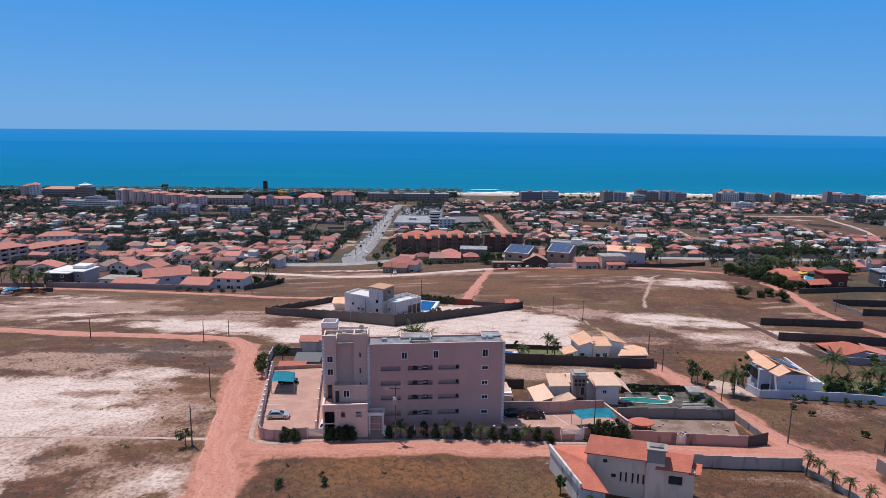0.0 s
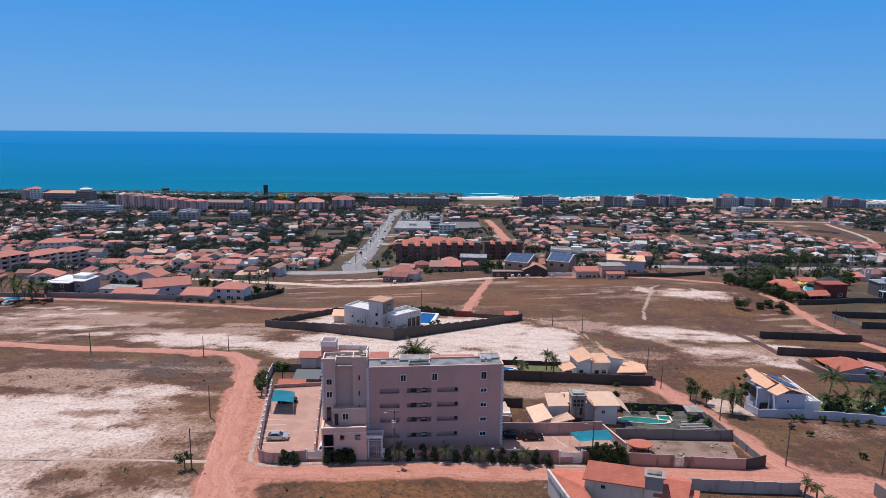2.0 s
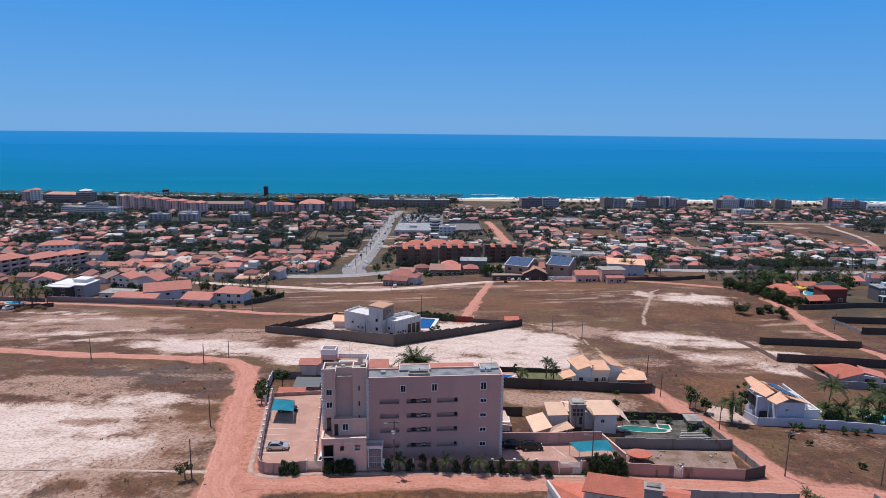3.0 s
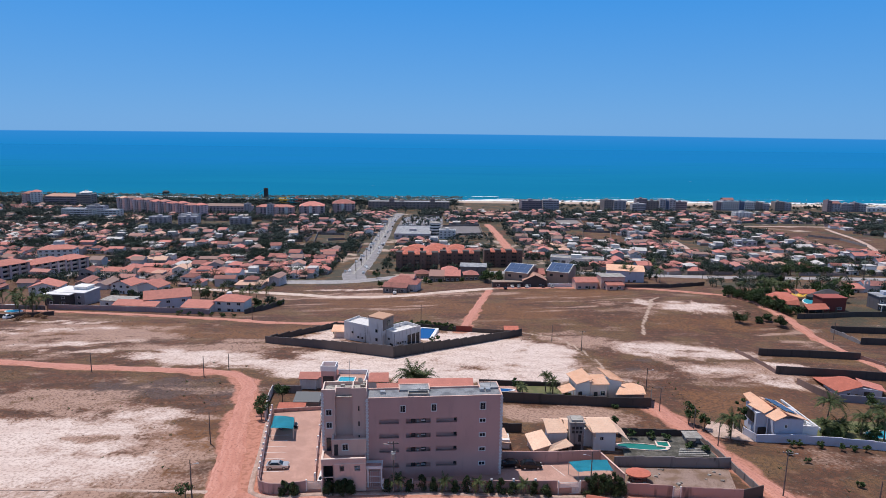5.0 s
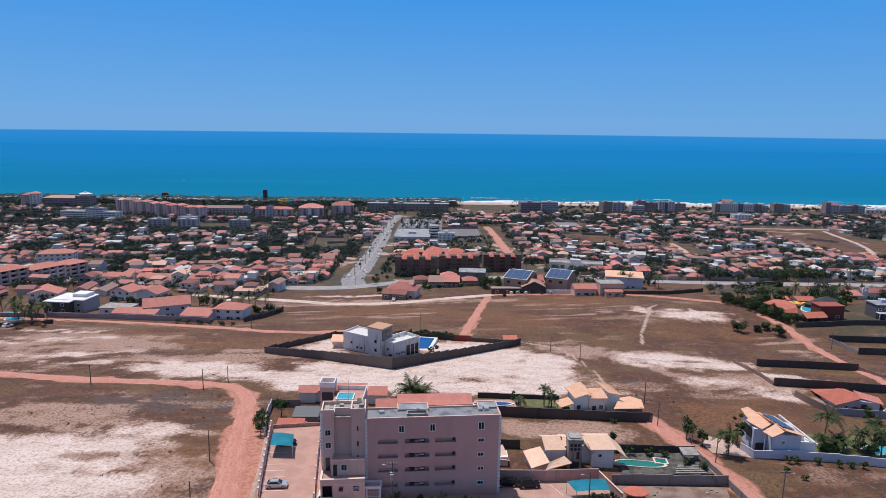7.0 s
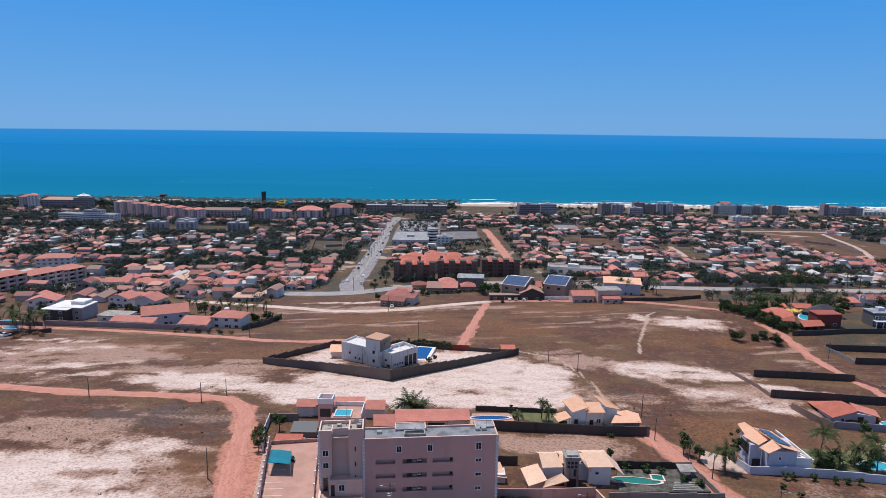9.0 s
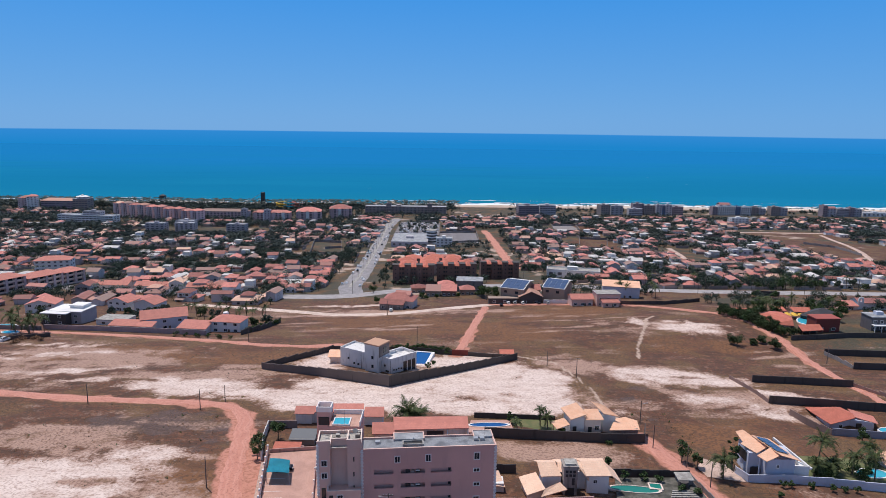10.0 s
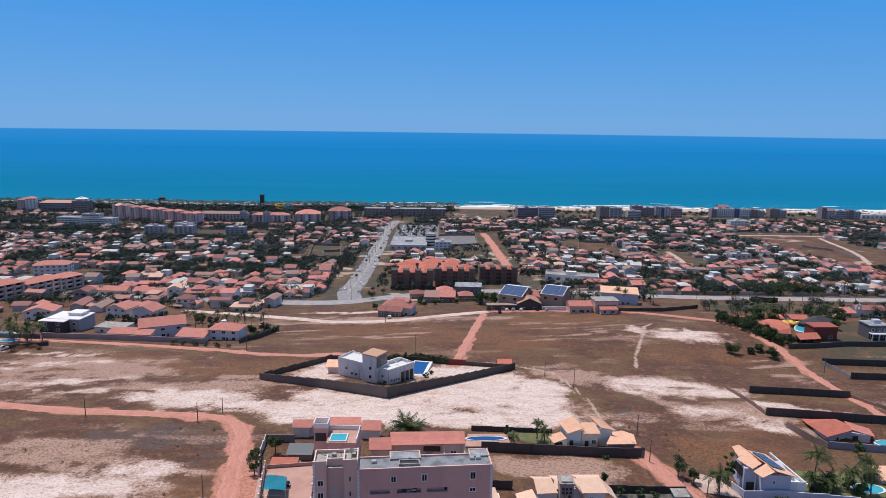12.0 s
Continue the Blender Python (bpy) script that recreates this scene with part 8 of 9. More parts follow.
# x from and to, height, wall, bays, set back, turn
for x0, x1, hh, wall, n_, back, turn, lab in (
        (266, 284, 17.0, HOTEL_TAN, 4, -24, 18, "tan stepped beach apartment block with dark balconies"),
        (285, 305, 15.5, HOTEL_GREY, 3, -20, -8, "pale grey end wall block of beach flats"),
        (313, 335, 11.5, HOTEL_GREY, 5, -30, 0, "low pale beach apartment block"),
        (326, 344, 18.5, MAUVE, 4, -8, 0, "tall mauve beach apartment block"),
        (345, 364, 15.5, HOTEL_TAN, 4, -8, 0, "tan beach apartment block with brown roofline"),
        (364, 374, 17.5, HOTEL_GREY, 2, -14, 0, "pale grey stair tower of the beach flats"),
        (375, 380, 16.0, SEA_GLASS, 1, -12, 0, "blue glazed front between beach flats"),
        (380, 391, 17.5, HOTEL_GREY, 2, -14, 0, "pale grey stair tower of the beach flats"),
        (391, 411, 14.0, MAUVE, 5, -10, -6, "mauve-grey beach apartment block"),
        (466, 475, 13.5, MAUVE, 2, 0, 0, "brown end block of the white beach hotel"),
        (475, 505, 15.0, WHITE, 8, 0, 0, "white beach hotel with long balconies"),
        (481, 499, 18.0, HOTEL, 4, 8, 0, "pink roof storey of the white beach hotel"),
        (506, 515, 14.5, SEA_GLASS, 2, 1, 0, "dark blue glazed hall of the beach hotel"),
        (515, 533, 14.0, WHITE, 5, 0, 0, "white beach hotel wing with long balconies"),
        (533, 547, 13.5, HOTEL_TAN, 3, 4, -14, "brown slanting wing of the beach hotel"),
        (547, 561, 11.0, HOTEL_GREY, 3, 8, -14, "low grey slanting wing of the beach hotel"),
        (567, 583, 15.0, HOTEL_TAN, 4, 0, 0, "brown-grey beach apartment block"),
        (583, 597, 12.5, HOTEL_GREY, 3, 4, -10, "grey beach apartment block with a sloping front"),
        (653, 661, 18.5, MAUVE, 2, -6, 0, "dark narrow beach apartment tower"),
        (662, 678, 14.5, HOTEL_GREY, 3, -2, 0, "pale gabled beach apartment block"),
        (681, 702, 13.0, HOTEL_GREY, 5, 0, 0, "grey beach apartment block"),
        (702, 710, 15.0, MAUVE, 2, -2, 0, "dark stair tower between grey beach flats"),
        (710, 724, 12.5, HOTEL_GREY, 3, 0, 0, "grey beach apartment block")):
    glazed = wall is WHITE
    block(lab, (x0 + x1) / 2, 1100 + back, x1 - x0, 14, hh, turn, wall, "gable" if "gabled" in lab or "pink roof" in lab else "flat", TILE_FAR, 5 if hh > 14 else 4, n_, trim=WHITE if glazed else None, balconies=glazed, ends=False)
block("long white tent roof hall", 760, 1106, 60, 20, 6, 0, WHITE, "flat", None, 1, 8, trim=WHITE)
block("pale grey apartment block in the town", 214, 700, 20, 12, 8, 0, HOTEL_GREY, "flat", None, 3, 4)
block("white apartment block near the beach", 452, 965, 26, 14, 9, 0, WHITE, "flat", None, 3, 5)
block("grey modern flat-roofed house", 300, 628, 20, 12, 8, 0, HOTEL_GREY, "flat", None, 2, 4)

slide = thing("water_slide_tower", "dark tall water slide tower above palms", "tower", -321, 1139)
part("tower", boxes((-3.2, -3, -3, 3.2, 3, 27)), BLOCK_WALL, slide)
part("slide", slab([(-3, -1, 25), (-3, 1, 25), (-45, 1, 1), (-45, -1, 1)], 0.6), WHITE, slide)
slide2 = thing("water_slide", "yellow, red and blue water slides above palms", "slide", -270, 1120)
for k, mat in enumerate((YELLOW, TEAL, TILE_NEW)):
    bm = bmesh.new()
    rings = []
    for i in range(26):
        a = i * 0.55 + k
        c, d = math.cos(a), math.sin(a)
        rings.append([bm.verts.new((k * 14 - 14 + (9 + 1.1 * math.cos(u)) * c, (6 + 1.1 * math.cos(u)) * d, 13 - i * 0.45 + 1.1 * math.sin(u))) for u in (j * math.tau / 6 for j in range(6))])
    for one, two in zip(rings, rings[1:]):
        for j in range(6):
            bm.faces.new((one[j], one[(j + 1) % 6], two[(j + 1) % 6], two[j]))
    bm.faces.new(rings[0])
    bm.faces.new(rings[-1][::-1])
    part("chute", bm, mat, slide2)
for k in (-18, 0, 18):
    part("post", rod(bmesh.new(), (k, 0, -2), (k, 0, 13), 0.6, 0.5, 6), METAL, slide2)

# the walled restaurant on the right
villa("dark red bar building with a flat red roof", 176.8, 285.6, 11.2, 7.0, 6.2, 3, RED_WALL, plaster("faded_red_coping", (0.36, 0.09, 0.07), (0.2, 0.05, 0.04), 0.3), 1.0, "flat", bays=2)
h = House("open clay-roofed porch before the bar", 166.6, 277.5, "porch", "porch")
h.roof([(161.0, 274.0, -12.0), (171.6, 276.0, -12.0), (172.4, 281.2, -10.7), (161.6, 279.6, -10.7)], TILE_RED)
for x, y in ((161.4, 274.4), (164.8, 275.0), (168.2, 275.7), (171.2, 276.3), (162.0, 279.2), (171.8, 280.8)):
    h.walls(rect(x - .12, y - .12, x + .12, y + .12), -15.4, -10.95 if y > 278 else -12.05, BARK, "post")
h.walls([(162.4, 279.3), (171.4, 280.9), (171.3, 281.1), (162.3, 279.5)], -15.4, -11.2, DARK, "back_wall")
h = House("wide clay-roofed dining hall beside the dirt road", 157.5, 290, "dining_hall", "hall")
h.walls([(153.2, 283.8), (160.2, 282.6), (166.6, 296.0), (158.0, 301.0)], -16.5, -11.9, CREAM)
h.roof([(151.4, 284.0, -12.0), (161.0, 281.2, -11.8), (161.6, 283.6, -9.7), (155.6, 294.4, -9.7)], TILE_RED)
h.roof([(161.0, 281.2, -11.8), (168.4, 297.0, -12.0), (163.0, 297.0, -9.7), (161.6, 283.6, -9.7)], TILE_RED)
h.roof([(155.6, 294.4, -9.7), (161.6, 283.6, -9.7), (163.0, 297.0, -9.7), (159.4, 300.0, -10.2)], TILE_RED)
h.roof([(151.4, 284.0, -12.0), (155.6, 294.4, -9.7), (159.4, 300.0, -10.2), (155.4, 301.4, -12.2)], TILE_RED)
DARK_THATCH = plaster("dark_thatch", (0.05, 0.048, 0.055), (0.03, 0.03, 0.03), 0.5)
villa("large dark thatched hall beside the pool", 187.0, 305.5, 17, 11, 2.6, 40, BLOCK_WALL, DARK_THATCH, 3.0, "hip", bays=2)
villa("low clay-roofed kitchen wing", 185.5, 319, 9, 5, 2.2, -4, CREAM, TILE_RED, 1.0, "shed", bays=2)
villa("low clay-roofed garden shelter", 174.5, 320, 5, 5, 2.2, -4, CREAM, TILE_RED, 1.0, "shed", bays=1)
villa("low clay-roofed garden shelter", 152.6, 312, 6, 5, 2.4, -14, CREAM, TILE_RED, 1.0, "shed", bays=1)
villa("white house with a pale clay roof beside the chapel", 234, 340, 15, 8, 4.2, -2, WHITE, TILE_FAR, 1.8, "gable", bays=3)
villa("low clay-roofed porch of the chapel", 220.5, 337, 8, 6, 2.7, -2, CREAM, TILE_NEW, 1.4, "shed", bays=1)
bell = thing("bell_gable", "small white bell gable of a chapel", "chapel", 226.8, 335.4)
part("wall", boxes((-1.5, 0, -2, 1.5, .6, 4.6), (-1.5, 0, 4.6, -.5, .6, 6), (.5, 0, 4.6, 1.5, .6, 6), (-1.2, 0, 6, 1.2, .6, 6.7), (-.1, .25, 6.7, .1, .35, 7.6)), WHITE, bell)
villa("dark grey two-storey house with a glazed front", 203.5, 289, 9, 8, 6.4, 0, plaster("dark_grey_paint", (0.13, 0.12, 0.13), (0.06, 0.055, 0.055), 0.5), GREY_ROOF, 1, "flat", floors=2)
h = House("white porch frame with slim columns before the dark house", 203, 283.5, "porch", "porch")
h.walls(rect(198.6, 282.0, 208.4, 284.9), -11.9, -11.6, WHITE, "slab")
for x in (198.9, 202.0, 205.1, 208.1):
    h.walls(rect(x - .15, 282.2, x + .15, 282.5), -15.6, -11.9, WHITE, "column")
part("tank", boxes((-1.6, -1.3, 0, 1.6, 1.3, 1.5)), BLUE_WALL, thing("roof_tank", "pale blue box tank on a flat roof", "tank", 204.5, 289.5, gz(203.5, 289) + 6.74))
garden_wall([(154, 270), (170, 272), (182, 274.6), (215, 275)], 2.2, BLOCK_WALL, "dark wall round the restaurant garden", 0.25, 8)
pool("bright blue restaurant pool", 176.6, 299.6, gz(176.6, 299.6) + 0.4, 5.6, 3.6, 65, POOL, WHITE, 0.12)
for k in range(11):
    um = thing("sunshade", "yellow sunshade beside the pool", "sunshade", 168.5 + (k % 4) * 3.1 + (k // 4), 305.5 + (k // 4) * 2.6, None, 0, "sunshades")
    bm = bmesh.new()
    ring = [bm.verts.new((1.5 * math.cos(a * math.tau / 8), 1.5 * math.sin(a * math.tau / 8), 2.1)) for a in range(8)]
    tip = bm.verts.new((0, 0, 2.7))
    for a in range(8):
        bm.faces.new((ring[a], ring[(a + 1) % 8], tip))
    part("canopy", bm, YELLOW, um)
    part("post", rod(bmesh.new(), (0, 0, -.1), (0, 0, 2.6), .04, .04, 6), METAL, um)
for k in range(26):
    y = 318 - 43 * k / 25
    tree(np.interp(y, (273, 279, 290, 302, 313), (155.0, 151.8, 149.4, 146.6, 143.6)) + (k % 2) * 3.0, y, 4.4 + (k * 7 % 5) * .4, 3.0, 200 + k, "dense dark green tree along the dirt road", 420, 0.05, LEAF_DARK if k % 3 else LEAF, size=0.36)
for k, (x, y, hh, r) in enumerate(((126.6, 262.6, 4.2, 3.6), (134.4, 263.2, 2.6, 1.9), (139.0, 265.2, 3.6, 2.3), (140.8, 257.8, 4.8, 3.2))):
    bush(x, y, hh, r, 230 + k, "round dark green field bush", 620, LEAF_DARK, size=0.34)
for k, (x, y) in enumerate(((-131.9, 322), (-118, 308), (-112, 311), (-106, 309), (-98, 312), (-93, 306), (-88, 310), (106, 372), (110, 368), (126, 372), (-215, 300), (-208, 304), (-223, 305), (-100, 306), (-124, 314), (152, 318), (166, 312), (160, 312), (174, 318), (168, 320), (126, 366), (186, 330), (200, 318))):
    palm(x, y, 6.5 + (k * 37 % 5) * .6, 300 + k, 1.4, "coconut palm among the houses at the town's edge", count=9)
for k in range(9):
    bush(-88 + k * .9, 280 + k * 3.0, 2.6, 2.0, 250 + k, "dark green garden shrub behind the wall", 150, size=0.35)
for k, (x, y, h) in enumerate(((222, 413, 9), (229, 415, 12), (236, 414, 11), (243, 416, 9), (250, 413, 7), (190, 376, 5), (200, 374, 5), (166, 327, 6), (171, 331, 7), (180, 331, 6.5), (191, 316, 7), (197, 312, 6), (193, 300, 5), (154, 306, 6), (170, 316, 6), (196, 322, 6), (208, 300, 5), (206, 318, 5), (200, 336, 6), (212, 342, 6), (163, 318, 6), (236, 322, 7), (214, 332, 6))):
    tree(x, y, h, h * .55, 280 + k, "large dark green tree near the highway" if y > 400 else "dark green tree round the restaurant garden", 340, 0.15, size=0.45)
verge = random.Random(23)
for k in range(30):
    x = 118 + k * 7.2 + verge.uniform(-2.5, 2.5)
    if k % 9 in (3, 7):
        palm(x, 412 + verge.uniform(0, 5), verge.uniform(7.5, 10.5), 500 + k, 1.3, "tall coconut palm beside the highway", count=9)
    else:
        tree(x, 412 + verge.uniform(0, 7), verge.uniform(4.5, 8.5), verge.uniform(3.0, 4.6), 500 + k, "dark green tree beside the highway wall", 240, 0.08, LEAF_DARK if k % 2 else LEAF_TOWN, size=0.5)
for k in range(8):
    pole(112 + k * 27, 409.5, 10.5, "tall slim pole beside the highway", -1 if k % 2 else 0, k % 2 == 0)
for k in range(6):
    pole(126 + k * 33, 386.0, 9.5, "tall slim pole beside the highway", 1 if k % 2 else 0)
for k, (x, y, hh) in enumerate(((-172, 322, 6), (-164, 325, 5), (-158, 318, 5.5), (-150, 322, 6), (-196, 324, 6), (-204, 316, 6.5), (-143, 318, 5), (-126, 326, 6), (-118, 322, 5.5), (-90, 296, 5.5), (-86, 303, 6), (-110, 300, 5), (-147, 330, 6))):
    tree(x, y, hh, hh * .55, 560 + k, "dark green garden tree among the edge houses", 300, 0.1, LEAF_DARK if k % 2 else LEAF_TOWN, size=0.42)
tree(31, 372, 8, 5.0, 270, "large dark green tree beside the clubhouse", 420, 0.2, size=0.6)
tree(24, 376, 7, 4.5, 271, "large dark green tree beside the clubhouse", 420, 0.2, size=0.6)

# ---- rows of town houses ----
rng = random.Random(11)
# each house: rooms as x0, y0, x1, y1, eave, roof (h hip, g ridge along x, v ridge along y, s lean-to, f flat)
PLANS = (((-6, -3, 5, 5.5, 3.4, "h"), (-6, -7, -1, -3, 2.9, "v")),
         ((-7.5, -2, 7.5, 5, 3.4, "g"), (-5, -5.2, 5, -2, 2.6, "s")),
         ((-4, -3.5, 4, 5, 6.0, "h"), (4, -4, 9, 4, 3.2, "h"), (-4, -6.5, 1, -3.5, 2.7, "s")),
         ((-4.5, -7, 4.5, 6, 3.6, "v"), (4.5, -3, 8, 3, 2.7, "s")),
         ((-7.5, -5, 7.5, 5, 3.3, "h"), (-3, -2, 4, 5, 5.7, "h")),
         ((-5, -4, 5, 5, 3.2, "f"), (-1, -2, 5, 5, 6.2, "f")),
         ((-8, -4, -1, 4, 3.2, "v"), (-1, -2, 8, 5, 3.9, "g"), (-1, -5, 4, -2, 2.7, "s")),
         ((-6, -5, 6, 0, 3.2, "s"), (-6, 0, 6, 6, 5.8, "g")),
         ((-6, -4, 6, 4, 3.3, "f"), (-6, 4, 2, 8, 2.9, "s")),
         ((-5, -4, 4, 5, 6.2, "v"), (4, -5, 9, 2, 3.1, "f"), (-9, -2, -5, 5, 3.0, "s")))


def plan_roof(x0, y0, x1, y1, e, kind):
    if kind == "h":
        return hip(x0, y0, x1, y1, e, min(x1 - x0, y1 - y0) * .24, .6)
    if kind in "gv":
        return gable(x0, y0, x1, y1, e, min(x1 - x0, y1 - y0) * .23, .6, "x" if kind == "g" else "y")
    if kind == "s":
        return slab([(x0 - .4, y0 - .5, e - .5), (x1 + .4, y0 - .5, e - .5), (x1 + .4, y1, e + .35), (x0 - .4, y1, e + .35)])
    return boxes((x0 - .25, y0 - .25, e, x1 + .25, y1 + .25, e + .4))


def plan_wall(x0, y0, x1, y1, e, kind):
    if kind in "gv":
        return gable_wall(x0, y0, x1, y1, -2, e, min(x1 - x0, y1 - y0) * .2, "x" if kind == "g" else "y")
    if kind == "s" and y1 - y0 < 4:
        return boxes((x0, y0, -2, x0 + .3, y1, e - .5), (x1 - .3, y0, -2, x1, y1, e - .5), (x0 + .3, y1 - .3, -2, x1 - .3, y1, e))
    return boxes((x0, y0, -2, x1, y1, e - (.5 if kind == "s" else 0)))


def town_house(plan, wall, label):
    root = new("house")
    tagged(root, label, "house", "town houses")
    pane = mesh_of("window", boxes((-.8, -.06, 0, .8, .05, 1.2)), GLASS)
    for n_, room in enumerate(plan):
        part("wall" if n_ == 0 else "wing", plan_wall(*room), wall, root)
        part("roof", plan_roof(*room), FLAT_ROOF if room[5] == "f" else TILE_TOWN, root)
    x0, y0, x1, y1, e, kind = plan[0]
    for x in (x0 + (x1 - x0) * .25, x0 + (x1 - x0) * .75):
        part("window", pane, None, root).location = (x, y0, 1.0 if e < 4.5 else 3.9)
    return root


KINDS = [town_house(p, WHITE if p[0][5] == "f" or n_ % 3 == 2 else TOWN_WALL, "small pale town house with a flat concrete roof" if p[0][5] == "f" else "two-storey pale town house with clay tile roofs" if max(q[4] for q in p) > 5 else "low pale town house with clay tile roofs") for n_, p in enumerate(PLANS)]
for n_, ob in enumerate(KINDS):
    ob.matrix_basis = pose(-222 + n_ * 13, 446 + (n_ % 2) * 4, gz(-222 + n_ * 13, 446), 0, 0, rng.uniform(-8, 8))
KEEP_OFF = [(-48, 64, 445, 545), (-66, -2, 680, 945), (-4, 58, 640, 845), (-30, 75, 350, 440), (-79, -51, 380, 1000), (52, 72, 540, 860), (400, 515, 600, 870),
            (-300, -215, 370, 455), (90, 130, 355, 402), (-146, -104, 617, 715), (-545, -440, 865, 905), (-570, -140, 920, 1090), (-390, -235, 790, 850), (-330, -290, 495, 530),
            (30, 110, 1030, 1200), (150, 196, 690, 775), (150, 194, 845, 920), (232, 262, 592, 700), (140, 260, 350, 380), (70, 125, 470, 492)]


def free(x, y, far=9):
    for a, b, c, d in KEEP_OFF:
        if a - 6 < x < b + 6 and c - 6 < y < d + 6:
            return False
    hy = np.interp(x, [p[0] for p in HIGHWAY[::-1]], [p[1] for p in HIGHWAY[::-1]])
    return y > hy + far


spots, greens, edge_greens, lots = [], [], [], []
for row in range(30):
    y0 = 415 + row * 20 + (5 if row % 2 else 0)
    half = 0.74 * y0 + 40
    x = -half + rng.uniform(0, 15)
    run = 0
    while x < half:
        w = rng.uniform(12.5, 19)
        cx, yy = x + w / 2, y0 + 0.035 * x * (1 if (x > 0) == (row % 4 < 2) else -.6) + rng.uniform(-1.5, 1.5)
        wild = float(fbm(np.array([cx]), np.array([yy]), 55, 88, 2)[0])
        if free(cx, yy) and yy < 1075:
            roll = rng.random()
            green = wild > (.56 if x > -90 else .50 if yy > 560 else .56)
            if roll < (0.28 if green else 0.80 if x < 0 and yy < 520 else 0.68):
                spots.append((cx + rng.uniform(-2.5, 2.5), yy + rng.uniform(-4, 4), 180 if row % 2 else 0))
                for k in range(rng.choice((1, 2, 3, 4, 5) if x < 0 else (1, 1, 2, 3, 5))):
                    greens.append((cx + rng.uniform(-w / 2, w / 2), yy + rng.choice((-1, 1)) * rng.uniform(6, 10)))
            elif roll < (1.0 if green else 0.92):
                for k in range(rng.randint(10, 18)):
                    greens.append((cx + rng.uniform(-w / 2, w / 2), yy + rng.uniform(-9, 9)))
            if rng.random() < .85:
                lots.append((cx, yy, w, row % 2))
        x += w
        run += 1
        if run % 7 == 0:
            x += 8
for k in range(46):
    x, y = rng.uniform(-255, -104), rng.uniform(334, 404)
    wr = float(np.interp(-x, [-p[0] for p in WHITE_ROAD], [p[1] for p in WHITE_ROAD]))
    if (y > wr + 10 or x < -150) and y < 402 and not (-205 < x < -145 and y < 352) and not (-232 < x < -200 and 322 < y < 346) and all(math.hypot(x - p[0], y - p[1]) > 15 for p in spots[-40:]):
        spots.append((x, y, rng.choice((0, 90, -90))))
for k in range(240):
    x, y = rng.uniform(-262, -100), rng.uniform(330, 404)
    if y > float(np.interp(-x, [-p[0] for p in WHITE_ROAD], [p[1] for p in WHITE_ROAD])) + 5:
        edge_greens.append((x, y))
spots += [(-92, 424, 90), (-94, 446, 90), (-91, 470, -90), (-96, 494, 90), (-92, 516, 90), (-112, 430, 0), (-114, 458, 0), (-41, 560, 90), (-42, 590, 90), (-43, 640, -90)]
edge_greens += [(rng.uniform(-125, -82), rng.uniform(408, 540)) for k in range(50)]
spots.sort(key=lambda p: p[1])
for n_, (x, y, turn) in enumerate(spots[:230]):
    kind = rng.choice((0, 1, 2, 3, 4, 6, 7, 9, 0, 1, 3, 4, 6, 5, 8, 5, 8, 9))
    if y < 406 and kind in (5, 8):
        kind = 1
    copy_thing(KINDS[kind], pose(x, y, gz(x, y), 0, 0, turn + rng.choice((0, 0, 90, -90)) + rng.uniform(-9, 9)))


def joined_houses(places, seed):
    """The far houses, too many to count: one mesh of walls, one of roofs and one of windows."""
    r = random.Random(seed)
    wall, roof, flat, glass = ([], []), ([], []), ([], []), ([], [])

    def add(store, bm, m):
        k = len(store[0])
        for i, v in enumerate(bm.verts):
            v.index = i
            store[0].append(tuple(m @ v.co))
        store[1].extend([tuple(k + v.index for v in f.verts) for f in bm.faces])
        bm.free()
    for x, y, turn in places:
        s = r.uniform(.9, 1.2)
        m = pose(x, y, gz(x, y), 0, 0, turn + r.choice((0, 0, 90, -90)) + r.uniform(-6, 6)) @ Matrix.Diagonal((s, s * r.uniform(.9, 1.1), 1, 1))
        plan = PLANS[r.choice((0, 1, 2, 3, 4, 6, 7, 9, 0, 1, 3, 4, 6, 5, 8, 5, 8, 9))]
        for room in plan:
            add(wall, plan_wall(*room), m)
            add(flat if room[5] == "f" else roof, plan_roof(*room), m)
        x0, y0, x1, y1, e, kind = plan[0]
        for k in (.2, .5, .8):
            add(glass, boxes((x0 + (x1 - x0) * k - .7, y0 - .06, 1, x0 + (x1 - x0) * k + .7, y0 + .05, 2.2)), m)
    for name, store, mat, lab in (("far_house_walls", wall, FAR_WALL, "pale walls of the many far town houses"), ("far_house_roofs", roof, TILE_FAR, "clay roofs of the many far town houses"),
                                  ("far_flat_roofs", flat, FLAT_ROOF, "flat concrete roofs of far town houses"), ("far_house_windows", glass, GLASS, "dark windows of the many far town houses")):
        tagged(new(name, raw_mesh(name, *store, mat)), lab, "houses", kind="stuff")


joined_houses(spots[230:], 5)


